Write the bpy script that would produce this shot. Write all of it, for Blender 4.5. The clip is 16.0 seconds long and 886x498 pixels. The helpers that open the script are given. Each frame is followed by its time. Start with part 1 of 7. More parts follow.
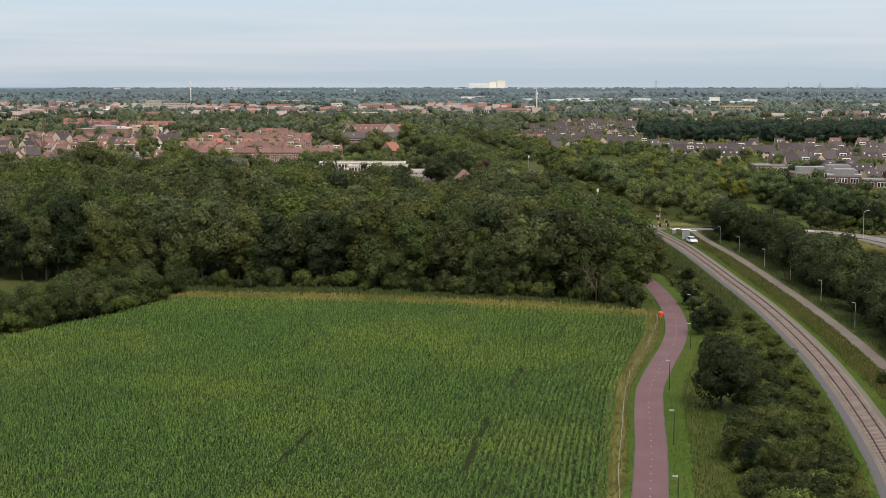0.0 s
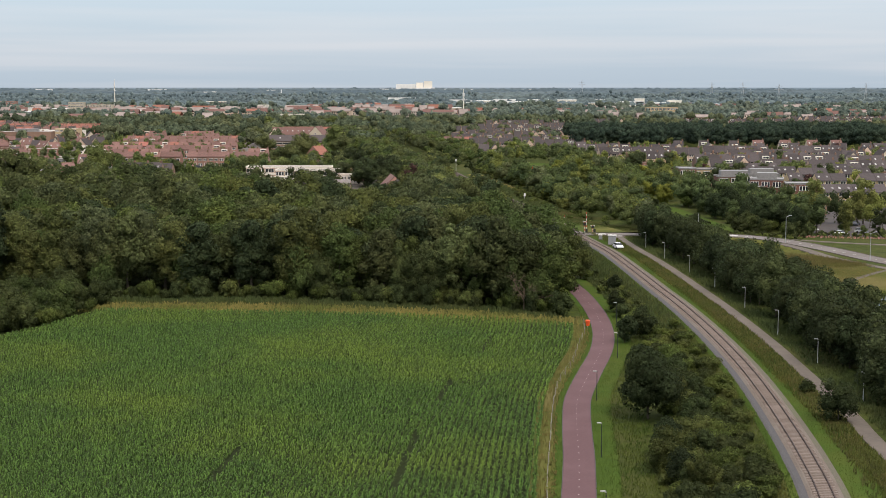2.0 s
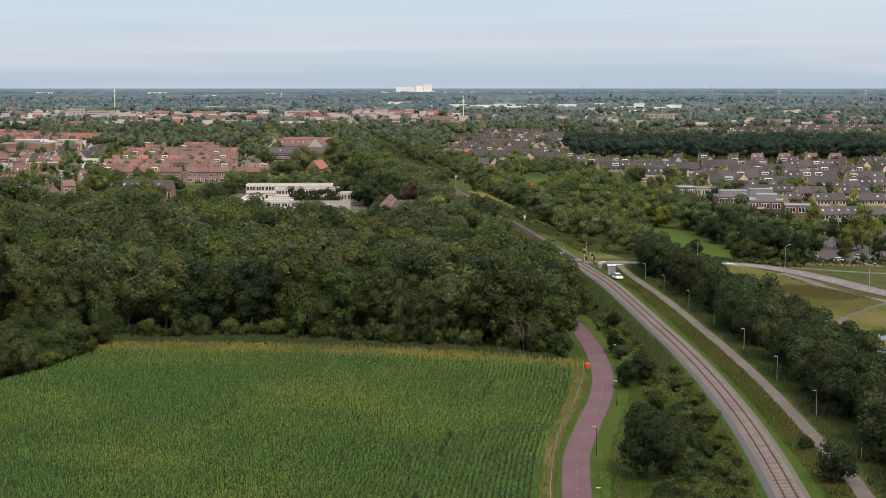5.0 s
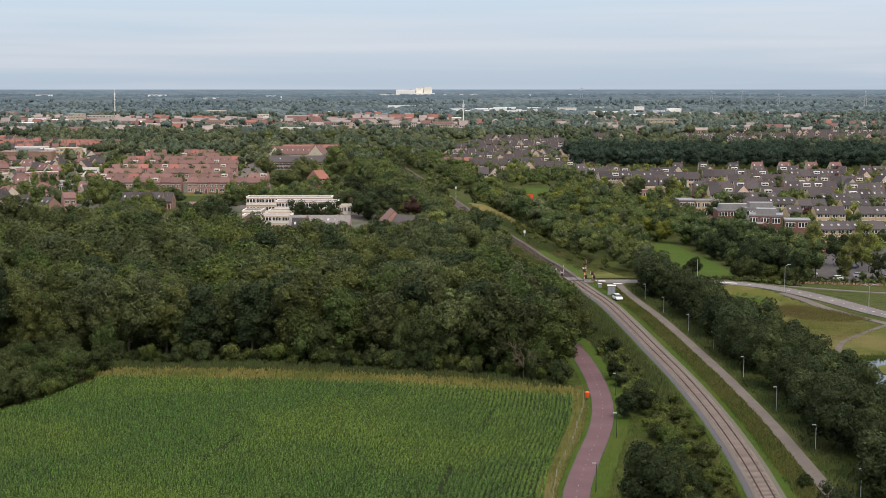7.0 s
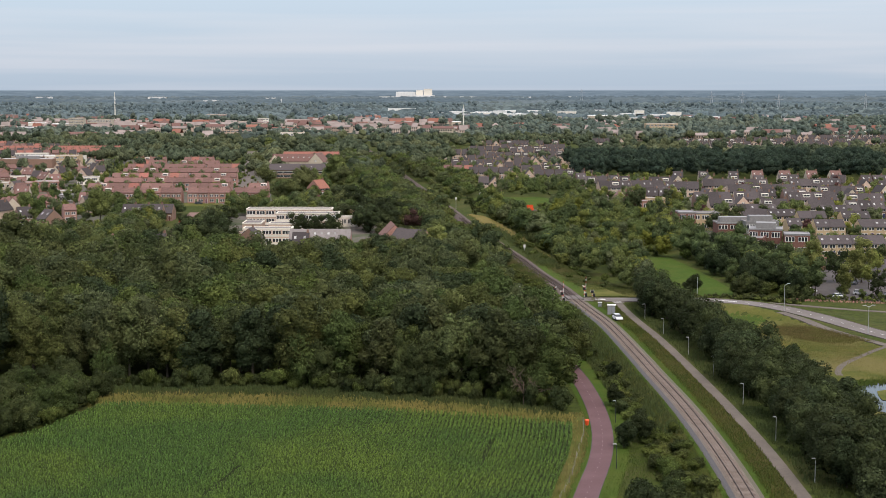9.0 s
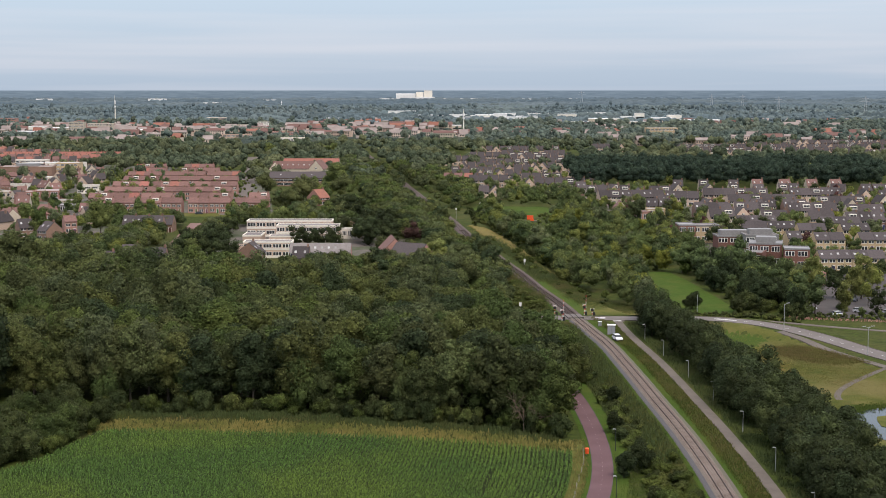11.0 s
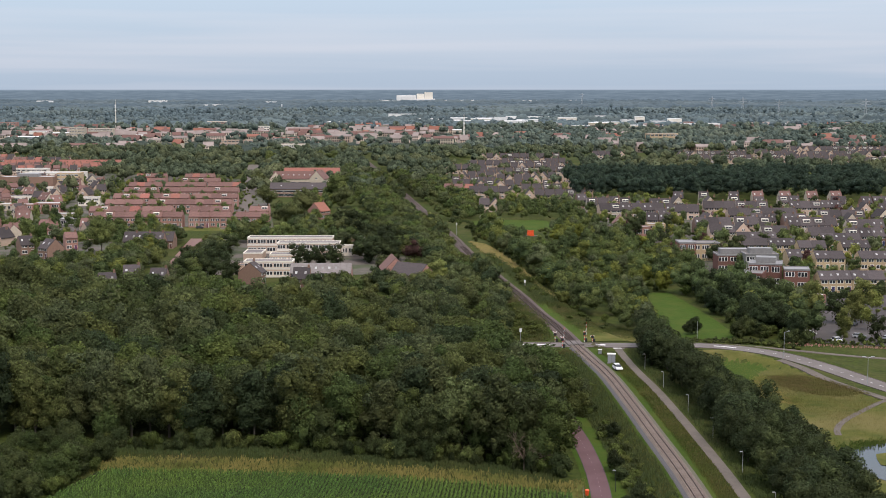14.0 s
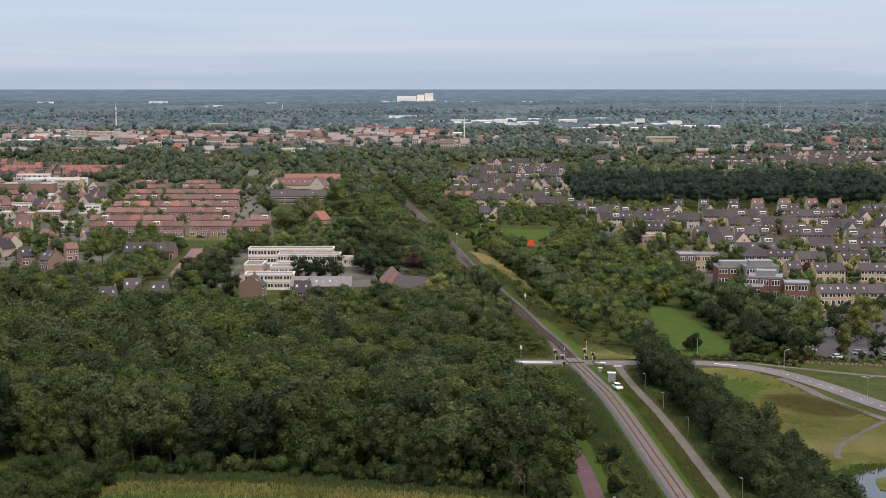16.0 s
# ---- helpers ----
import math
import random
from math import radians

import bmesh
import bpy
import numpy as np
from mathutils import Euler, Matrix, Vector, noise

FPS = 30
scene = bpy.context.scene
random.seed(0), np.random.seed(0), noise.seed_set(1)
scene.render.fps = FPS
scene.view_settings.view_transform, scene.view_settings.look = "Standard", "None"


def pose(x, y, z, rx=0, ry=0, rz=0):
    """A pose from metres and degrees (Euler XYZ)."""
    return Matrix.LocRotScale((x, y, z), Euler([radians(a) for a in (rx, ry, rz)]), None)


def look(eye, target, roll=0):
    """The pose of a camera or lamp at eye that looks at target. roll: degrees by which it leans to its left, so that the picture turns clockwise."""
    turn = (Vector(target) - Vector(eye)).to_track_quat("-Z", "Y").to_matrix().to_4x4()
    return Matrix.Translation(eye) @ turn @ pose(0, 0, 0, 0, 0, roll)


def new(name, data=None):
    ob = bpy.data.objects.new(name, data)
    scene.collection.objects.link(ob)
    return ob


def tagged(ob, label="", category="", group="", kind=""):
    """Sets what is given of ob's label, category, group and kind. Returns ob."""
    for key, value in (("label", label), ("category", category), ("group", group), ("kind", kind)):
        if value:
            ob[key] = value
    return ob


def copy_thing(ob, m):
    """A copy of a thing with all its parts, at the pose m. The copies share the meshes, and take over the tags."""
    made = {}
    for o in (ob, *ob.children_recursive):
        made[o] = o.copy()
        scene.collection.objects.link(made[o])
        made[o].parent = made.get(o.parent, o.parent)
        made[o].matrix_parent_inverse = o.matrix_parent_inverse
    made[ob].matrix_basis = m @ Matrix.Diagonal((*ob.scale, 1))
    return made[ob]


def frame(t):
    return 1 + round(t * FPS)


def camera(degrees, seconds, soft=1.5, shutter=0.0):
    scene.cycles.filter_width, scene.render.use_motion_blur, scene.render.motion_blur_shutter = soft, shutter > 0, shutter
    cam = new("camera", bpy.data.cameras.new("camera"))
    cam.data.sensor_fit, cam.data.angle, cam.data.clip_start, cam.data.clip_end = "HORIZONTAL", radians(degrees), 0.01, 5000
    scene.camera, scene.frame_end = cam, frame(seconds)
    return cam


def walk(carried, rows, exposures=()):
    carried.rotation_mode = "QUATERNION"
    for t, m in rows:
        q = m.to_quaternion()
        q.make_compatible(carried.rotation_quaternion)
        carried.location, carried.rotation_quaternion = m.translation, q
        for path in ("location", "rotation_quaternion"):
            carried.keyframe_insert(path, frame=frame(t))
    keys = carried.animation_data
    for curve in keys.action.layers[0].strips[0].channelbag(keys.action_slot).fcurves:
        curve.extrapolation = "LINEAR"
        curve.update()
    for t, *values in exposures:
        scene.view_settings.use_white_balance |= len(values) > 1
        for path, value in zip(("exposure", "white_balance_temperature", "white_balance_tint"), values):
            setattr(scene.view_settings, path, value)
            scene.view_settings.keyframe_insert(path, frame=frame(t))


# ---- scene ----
cam = camera(34.82, 16.0, soft=0.7)
PATH = [(0, 0.0, 0.0, 41.8, 83.34, 2.939), (0.2, 0.0, 0.0, 41.8, 83.345, 1.99), (0.4, 0.0, 0.0, 41.8, 83.35, 1.22),
        (0.6, 0.0, 0.0, 41.8, 83.355, 0.57), (0.8, 0.0, 0.0, 41.8, 83.36, 0.06), (0.9, 0.0, 0.0, 41.8, 83.36, 0.005),
        (1.1, 0.0, 0.0, 41.85, 83.36, -0.002), (1.5, 0.0, 0.01, 42.35, 83.352, -0.003), (2.0, -0.01, 0.03, 43.54, 83.347, -0.005),
        (2.5, -0.01, 0.05, 44.8, 83.346, -0.006), (3.0, -0.02, 0.08, 46.07, 83.349, -0.008), (4.0, -0.03, 0.13, 48.63, 83.36, -0.01),
        (6.5, -0.05, 0.25, 55.03, 83.407, -0.012), (7.5, -0.06, 0.3, 57.5, 83.424, -0.011), (9.0, -0.07, 0.37, 61.24, 83.445, -0.01),
        (11.5, -0.1, 0.5, 67.77, 83.452, -0.003), (14.0, -0.12, 0.62, 74.26, 83.43, 0.01), (16.0, -0.14, 0.72, 79.43, 83.408, 0.025)]
TINT = [(0, 0.40, 6600, 11), (4, 0.39, 6500, 12), (8, 0.375, 6400, 13), (12, 0.34, 6280, 13.8), (16, 0.31, 6190, 14.6)]
walk(cam, [(t, pose(x, y, z, rx, 0, rz)) for t, x, y, z, rx, rz in PATH], TINT)

# ---- light ----
SUN_DIR = Vector((0.26, -0.46, 0.85)).normalized()
sun_data = bpy.data.lights.new("sun", "SUN")
sun_data.energy, sun_data.angle, sun_data.color = 1.95, radians(14), (1.0, 0.87, 0.7)
sun = new("sun", sun_data)
sun.matrix_world = look(SUN_DIR * 50, (0, 0, 0))

world = bpy.data.worlds.new("sky")
scene.world = world
world.use_nodes = True
wt = world.node_tree
wt.nodes.clear()


def node(tree, kind, **props):
    n = tree.nodes.new(kind)
    for k, v in props.items():
        if k == "ins":
            for key, val in v.items():
                n.inputs[key].default_value = val
        else:
            setattr(n, k, v)
    return n


def ramp(tree, stops, fac=None, mode="LINEAR"):
    r = tree.nodes.new("ShaderNodeValToRGB")
    r.color_ramp.interpolation = mode
    e = r.color_ramp.elements
    while len(e) < len(stops):
        e.new(0.5)
    for el, (p, c) in zip(e, stops):
        el.position, el.color = p, (*c, 1)
    if fac is not None:
        tree.links.new(fac, r.inputs[0])
    return r


def mixc(tree, fac, a, b, blend="MIX"):
    m = tree.nodes.new("ShaderNodeMix")
    m.data_type, m.blend_type = "RGBA", blend
    for sock, val in ((m.inputs[0], fac), (m.inputs[6], a), (m.inputs[7], b)):
        if hasattr(val, "is_linked"):
            tree.links.new(val, sock)
        elif isinstance(val, tuple):
            sock.default_value = (*val, 1)
        else:
            sock.default_value = val
    return m.outputs[2]


def build_sky():
    sky = node(wt, "ShaderNodeTexSky", sky_type="NISHITA", sun_disc=False)
    sky.sun_elevation = math.asin(SUN_DIR.z)
    sky.sun_rotation = math.atan2(SUN_DIR.x, SUN_DIR.y)
    sky.dust_density, sky.air_density, sky.altitude = 2.0, 1.0, 60
    co = node(wt, "ShaderNodeTexCoord")
    sep = node(wt, "ShaderNodeSeparateXYZ")
    wt.links.new(co.outputs["Generated"], sep.inputs[0])
    # thin overcast: pale veil with soft flat bands low over the horizon
    mp = node(wt, "ShaderNodeMapping")
    mp.inputs["Scale"].default_value = (2.2, 2.2, 60)
    mp.inputs["Rotation"].default_value = (0, radians(0.5), 0)
    wt.links.new(co.outputs["Generated"], mp.inputs[0])
    nz = node(wt, "ShaderNodeTexNoise", ins={"Scale": 1.0, "Detail": 4.0, "Roughness": 0.45, "Distortion": 0.3})
    wt.links.new(mp.outputs[0], nz.inputs["Vector"])
    veil = ramp(wt, [(0.0, SKY_LOW), (0.5, SKY_MID), (1.0, SKY_HIGH)])
    scale = node(wt, "ShaderNodeMath", operation="MULTIPLY", ins={1: 10.0})
    wt.links.new(sep.outputs[2], scale.inputs[0])
    wt.links.new(scale.outputs[0], veil.inputs[0])
    bands = ramp(wt, [(0.42, (0, 0, 0)), (0.7, (1, 1, 1))], nz.outputs[0])
    veil2 = mixc(wt, 0.0, veil.outputs[0], (1, 1, 1))
    sub = node(wt, "ShaderNodeMath", operation="MULTIPLY", ins={1: 0.55})
    wt.links.new(bands.outputs[0], sub.inputs[0])
    cloud = mixc(wt, sub.outputs[0], veil2, SKY_BAND)
    # the overcast brightens towards the zenith
    up = node(wt, "ShaderNodeMapRange", interpolation_type="SMOOTHSTEP", ins={1: 0.1, 2: 0.85, 3: 0.0, 4: 1.0})
    wt.links.new(sep.outputs[2], up.inputs[0])
    cloud = mixc(wt, up.outputs[0], cloud, SKY_ZENITH)
    # the sky proper, mostly behind the veil
    dim = node(wt, "ShaderNodeVectorMath", operation="SCALE", ins={3: 0.11})
    wt.links.new(sky.outputs[0], dim.inputs[0])
    above = mixc(wt, 0.85, dim.outputs[0], cloud)
    # distant plain under the horizon, haze painted in paler towards the skyline
    mp2 = node(wt, "ShaderNodeMapping")
    mp2.inputs["Scale"].default_value = (90, 90, 1500)
    wt.links.new(co.outputs["Generated"], mp2.inputs[0])
    nz2 = node(wt, "ShaderNodeTexNoise", ins={"Scale": 1.0, "Detail": 5.0, "Roughness": 0.65})
    wt.links.new(mp2.outputs[0], nz2.inputs["Vector"])
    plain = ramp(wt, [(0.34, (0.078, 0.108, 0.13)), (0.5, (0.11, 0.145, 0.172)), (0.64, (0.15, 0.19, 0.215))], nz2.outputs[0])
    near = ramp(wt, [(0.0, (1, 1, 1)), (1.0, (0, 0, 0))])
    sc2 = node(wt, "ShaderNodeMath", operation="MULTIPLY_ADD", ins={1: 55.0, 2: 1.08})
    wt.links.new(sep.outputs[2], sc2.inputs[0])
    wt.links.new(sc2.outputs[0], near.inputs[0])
    hazed_plain = mixc(wt, near.outputs[0], mixc(wt, 0.4, plain.outputs[0], (0.24, 0.31, 0.37)), plain.outputs[0])
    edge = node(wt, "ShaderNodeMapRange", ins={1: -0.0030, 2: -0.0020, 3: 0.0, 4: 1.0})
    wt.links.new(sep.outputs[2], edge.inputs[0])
    allc = mixc(wt, edge.outputs[0], hazed_plain, above)
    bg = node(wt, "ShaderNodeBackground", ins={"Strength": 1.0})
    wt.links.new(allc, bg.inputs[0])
    out = node(wt, "ShaderNodeOutputWorld")
    wt.links.new(bg.outputs[0], out.inputs[0])


SKY_LOW, SKY_MID, SKY_HIGH, SKY_BAND = (0.398, 0.479, 0.561), (0.458, 0.551, 0.635), (0.5, 0.614, 0.703), (0.64, 0.642, 0.67)
SKY_ZENITH = (1.36, 1.36, 1.42)
build_sky()

# ---- materials ----
MATS = {}


def mat(name, col, col2=None, scale=2.0, rough=0.9, metal=0.0, bump=0.0, bscale=20.0, vary=0.0, hue=0.0, island=0.0, col3=None, big=0.05, bigamt=0.0, transl=0.0, spec=0.3, bdist=0.05):
    """A surface: two colours mixed by fine noise, a third by broad noise, shifts from object to object and piece to piece."""
    if name in MATS:
        return MATS[name]
    m = bpy.data.materials.new(name)
    m.use_nodes = True
    t = m.node_tree
    b = t.nodes["Principled BSDF"]
    b.inputs["Roughness"].default_value = rough
    b.inputs["Metallic"].default_value = metal
    b.inputs["Specular IOR Level"].default_value = spec
    co = node(t, "ShaderNodeTexCoord")
    nz = node(t, "ShaderNodeTexNoise", ins={"Scale": scale, "Detail": 5.0, "Roughness": 0.6})
    t.links.new(co.outputs["Object"], nz.inputs["Vector"])
    r = ramp(t, [(0.32, col), (0.68, col2 or tuple(c * 0.8 for c in col))], nz.outputs[0])
    c = r.outputs[0]
    if col3:
        n2 = node(t, "ShaderNodeTexNoise", ins={"Scale": big, "Detail": 4.0, "Roughness": 0.55})
        t.links.new(co.outputs["Object"], n2.inputs["Vector"])
        f = ramp(t, [(0.45, (0, 0, 0)), (0.62, (bigamt,) * 3)], n2.outputs[0])
        c = mixc(t, f.outputs[0], c, col3)
    if vary or hue or island:
        hs = node(t, "ShaderNodeHueSaturation")
        t.links.new(c, hs.inputs["Color"])
        oi = node(t, "ShaderNodeObjectInfo")
        if hue:
            h = node(t, "ShaderNodeMapRange", ins={3: 0.5 - hue, 4: 0.5 + hue})
            t.links.new(oi.outputs["Random"], h.inputs[0])
            t.links.new(h.outputs[0], hs.inputs["Hue"])
        v = node(t, "ShaderNodeMapRange", ins={3: 1 - vary, 4: 1 + vary})
        w = node(t, "ShaderNodeTexWhiteNoise", noise_dimensions="1D")
        t.links.new(oi.outputs["Random"], w.inputs["W"])
        t.links.new(w.outputs[0], v.inputs[0])
        val = v.outputs[0]
        if island:
            g = node(t, "ShaderNodeNewGeometry")
            v2 = node(t, "ShaderNodeMapRange", ins={3: 1 - island, 4: 1 + island})
            t.links.new(g.outputs["Random Per Island"], v2.inputs[0])
            mu = node(t, "ShaderNodeMath", operation="MULTIPLY")
            t.links.new(val, mu.inputs[0])
            t.links.new(v2.outputs[0], mu.inputs[1])
            val = mu.outputs[0]
        t.links.new(val, hs.inputs["Value"])
        c = hs.outputs[0]
    t.links.new(c, b.inputs["Base Color"])
    if bump:
        n3 = node(t, "ShaderNodeTexNoise", ins={"Scale": bscale, "Detail": 3.0})
        t.links.new(co.outputs["Object"], n3.inputs["Vector"])
        bp = node(t, "ShaderNodeBump", ins={"Strength": bump, "Distance": bdist})
        t.links.new(n3.outputs[0], bp.inputs["Height"])
        t.links.new(bp.outputs[0], b.inputs["Normal"])
    if transl:
        tr = node(t, "ShaderNodeBsdfTranslucent")
        t.links.new(c, tr.inputs[0])
        mx = node(t, "ShaderNodeMixShader", ins={0: transl})
        t.links.new(b.outputs[0], mx.inputs[1])
        t.links.new(tr.outputs[0], mx.inputs[2])
        t.links.new(mx.outputs[0], t.nodes["Material Output"].inputs[0])
    MATS[name] = m
    return m


def leafmat(name, a, b, vary=0.24, hue=0.008):
    a = (a[0] * 1.62, a[1] * 1.62, a[2] * 1.85)
    return mat(name, tuple(c * 1.4 for c in a), tuple(c * 0.55 for c in a), scale=1.5, col3=tuple(c * k for c, k in zip(a, (1.45, 1.35, 1.2))), big=0.12, bigamt=0.8, rough=0.75, bump=1.0, bscale=1.6, bdist=1.6, vary=vary, hue=hue, island=0.35, transl=0.3, spec=0.06)


LEAF = [leafmat("oak_leaves", (0.04, 0.051, 0.018), ()), leafmat("ash_leaves", (0.064, 0.074, 0.022), ()),
        leafmat("alder_leaves", (0.031, 0.043, 0.018), ()), leafmat("birch_leaves", (0.067, 0.08, 0.028), ()),
        leafmat("maple_leaves", (0.05, 0.069, 0.02), ()), leafmat("willow_leaves", (0.058, 0.07, 0.029), ()),
        leafmat("elm_leaves", (0.052, 0.061, 0.022), ()), leafmat("hazel_leaves", (0.062, 0.08, 0.022), ())]
LEAF_PARK = [leafmat("lime_leaves", (0.070, 0.094, 0.029), ()), leafmat("plane_leaves", (0.088, 0.108, 0.033), ()), leafmat("beech_leaves", (0.054, 0.075, 0.027), ()),
             leafmat("robinia_leaves", (0.104, 0.121, 0.03), ()), leafmat("chestnut_leaves", (0.063, 0.083, 0.029), ()), leafmat("whitebeam_leaves", (0.08, 0.096, 0.042), ())]
LEAF_POPLAR = leafmat("poplar_leaves", (0.125, 0.14, 0.04), ())
# far canopy colour is paled and blued to carry the air's haze
LEAF_CANOPY_HAZE = mat("hazed_canopy_leaves", (0.096, 0.126, 0.134), (0.064, 0.088, 0.098), scale=0.12, rough=0.9, bump=0.9, bscale=0.2, bdist=4.0, island=0.3, col3=(0.112, 0.138, 0.132), big=0.004, bigamt=0.75, spec=0.02)
LEAF_OLIVE = leafmat("olive_lime_leaves", (0.088, 0.1, 0.036), ())
LEAF_DARK = leafmat("dark_leaves", (0.031, 0.041, 0.016), ())
LEAF_SCRUB = [leafmat("scrub_leaves", (0.043, 0.054, 0.018), ()), leafmat("bramble_leaves", (0.066, 0.086, 0.021), ()), leafmat("thorn_leaves", (0.034, 0.046, 0.016), ()), leafmat("sallow_leaves", (0.076, 0.09, 0.025), ())]
LEAF_BRIGHT = leafmat("bright_leaves", (0.104, 0.117, 0.021), ())
LEAF_RED = leafmat("copper_leaves", (0.052, 0.029, 0.023), (0.038, 0.022, 0.017), hue=0.01)
# town leaves get extra blue that stands for distance haze
LEAF_TOWN_HAZE = mat("hazed_town_leaves", (0.094, 0.115, 0.068), (0.038, 0.053, 0.036), scale=0.55, rough=0.9, bump=1.0, bscale=0.8, bdist=2.5, island=0.42, col3=(0.11, 0.12, 0.06), big=0.012, bigamt=0.85, spec=0.02)
LEAF_SHELTER = leafmat("shelter_leaves", (0.024, 0.037, 0.023), ())
# distance haze mixed into these leaf colours, bluer for the farther woods
LEAF_FAR_HAZE = mat("hazed_far_leaves", (0.105, 0.132, 0.108), (0.052, 0.073, 0.066), scale=0.35, rough=0.9, bump=1.0, bscale=0.5, bdist=3.5, island=0.4, col3=(0.125, 0.142, 0.1), big=0.012, bigamt=0.8, spec=0.02)
LEAF_DISTANT_HAZE = mat("hazed_distant_leaves", (0.082, 0.11, 0.128), (0.06, 0.084, 0.1), scale=0.03, rough=0.9, island=0.1, col3=(0.11, 0.136, 0.145), big=0.002, bigamt=0.8, spec=0.02)
# far ground tones follow the hazed leaves, paler and greyer than near grass
HAZED_GROUND = mat("hazed_far_ground", (0.105, 0.13, 0.105), (0.08, 0.106, 0.096), scale=0.01, col3=(0.15, 0.16, 0.11), big=0.0016, bigamt=0.7, spec=0.03)
BARK = mat("bark", (0.09, 0.075, 0.055), (0.055, 0.045, 0.035), scale=4, rough=0.95)
DEADWOOD = mat("dead_wood", (0.16, 0.12, 0.085), (0.1, 0.075, 0.055), scale=3, rough=0.95)
MAIZE = mat("maize_leaves", (0.07, 0.126, 0.024), (0.04, 0.08, 0.016), scale=0.6, rough=0.65, island=0.55, col3=(0.092, 0.138, 0.022), big=0.03, bigamt=0.8, transl=0.2, spec=0.15)
YELLOWGRASS = mat("yellow_grass", (0.13, 0.118, 0.042), (0.08, 0.082, 0.028), scale=0.4, rough=0.9, island=0.2, col3=(0.08, 0.1, 0.026), big=0.12, bigamt=0.8, transl=0.3, spec=0.1)
BRIGHTSTRAW = mat("bright_straw", (0.27, 0.225, 0.075), (0.18, 0.17, 0.05), scale=0.4, rough=0.9, island=0.2, col3=(0.1, 0.13, 0.032), big=0.09, bigamt=0.8, transl=0.3, spec=0.1)
TALLBROWN = mat("brown_meadow", (0.128, 0.105, 0.044), (0.084, 0.076, 0.029), scale=0.4, rough=0.9, island=0.2, col3=(0.108, 0.115, 0.034), big=0.12, bigamt=0.7, transl=0.2, spec=0.05)
LUSH = mat("lush_grass", (0.058, 0.09, 0.017), (0.042, 0.068, 0.013), scale=0.6, rough=0.85, island=0.25, col3=(0.085, 0.1, 0.022), big=0.1, bigamt=0.7, transl=0.25, spec=0.1)
SOIL = mat("soil", (0.028, 0.036, 0.014), (0.019, 0.026, 0.011), scale=1.5, bump=0.4, spec=0.04)
GRASS = mat("rough_grass", (0.056, 0.072, 0.015), (0.022, 0.033, 0.010), scale=0.7, bump=0.7, bscale=5, col3=(0.072, 0.070, 0.025), big=0.06, bigamt=0.6, spec=0.04)
LAWN = mat("mown_grass", (0.050, 0.084, 0.014), (0.038, 0.066, 0.011), scale=0.5, bump=0.4, bscale=8, col3=(0.069, 0.084, 0.018), big=0.09, bigamt=0.6, spec=0.04)
MEADOW = mat("dry_meadow", (0.105, 0.105, 0.028), (0.058, 0.07, 0.017), scale=0.22, bump=0.8, bscale=3, col3=(0.135, 0.115, 0.045), big=0.06, bigamt=0.8, spec=0.04)
DRYGRASS = mat("dry_grass", (0.2, 0.155, 0.06), (0.13, 0.11, 0.038), scale=0.5, bump=0.8, bscale=4, spec=0.04)
WEED = mat("weeds", (0.071, 0.090, 0.022), (0.045, 0.062, 0.015), scale=0.4, rough=0.85, island=0.25, col3=(0.107, 0.099, 0.038), big=0.07, bigamt=0.8, transl=0.3, spec=0.15)
MEADOWBLADE = mat("meadow_blades", (0.125, 0.125, 0.036), (0.078, 0.09, 0.024), scale=0.25, rough=0.9, island=0.3, col3=(0.15, 0.128, 0.05), big=0.06, bigamt=0.8, transl=0.35, spec=0.05)
VERGEGRASS = mat("verge_blades", (0.088, 0.108, 0.026), (0.055, 0.074, 0.018), scale=0.3, rough=0.9, island=0.3, col3=(0.115, 0.115, 0.034), big=0.09, bigamt=0.8, transl=0.35, spec=0.05)
NETTLE = mat("nettles", (0.066, 0.09, 0.028), (0.042, 0.062, 0.02), scale=0.4, rough=0.85, island=0.3, col3=(0.065, 0.077, 0.024), big=0.09, bigamt=0.7, transl=0.25, spec=0.15)
STRAW = mat("straw_tufts", (0.172, 0.139, 0.052), (0.112, 0.101, 0.034), scale=0.4, rough=0.9, island=0.2, col3=(0.073, 0.086, 0.022), big=0.1, bigamt=0.9, transl=0.3, spec=0.1)
RED_ASPHALT = mat("red_asphalt", (0.104, 0.056, 0.059), (0.089, 0.048, 0.052), scale=3, rough=0.9, bump=0.15, bscale=40, col3=(0.126, 0.072, 0.076), big=0.15, bigamt=0.5)
ASPHALT = mat("asphalt", (0.14, 0.122, 0.112), (0.115, 0.1, 0.093), scale=2, rough=0.9, bump=0.15, bscale=40, col3=(0.165, 0.15, 0.142), big=0.1, bigamt=0.5)
CARPARK = mat("car_park_paving", (0.075, 0.066, 0.063), (0.056, 0.051, 0.050), scale=1.2, rough=0.9, col3=(0.090, 0.079, 0.075), big=0.12, bigamt=0.6)
CONCRETE_PATH = mat("concrete_path", (0.115, 0.097, 0.082), (0.092, 0.078, 0.066), scale=1.5, rough=0.92, col3=(0.138, 0.117, 0.099), big=0.2, bigamt=0.5)
BRICKPAVE = mat("brick_paving", (0.13, 0.105, 0.095), (0.08, 0.07, 0.06), scale=0.6, rough=0.9, col3=(0.045, 0.06, 0.022), big=0.07, bigamt=1.0)
REDPAVE = mat("red_paving", (0.2, 0.115, 0.1), (0.15, 0.09, 0.08), scale=0.8)
WORNPAINT = mat("worn_path_paint", (0.42, 0.37, 0.36), (0.3, 0.24, 0.24), scale=8, rough=0.8)
PAINT = mat("road_paint", (0.75, 0.74, 0.72), (0.62, 0.61, 0.6), scale=8, rough=0.7)
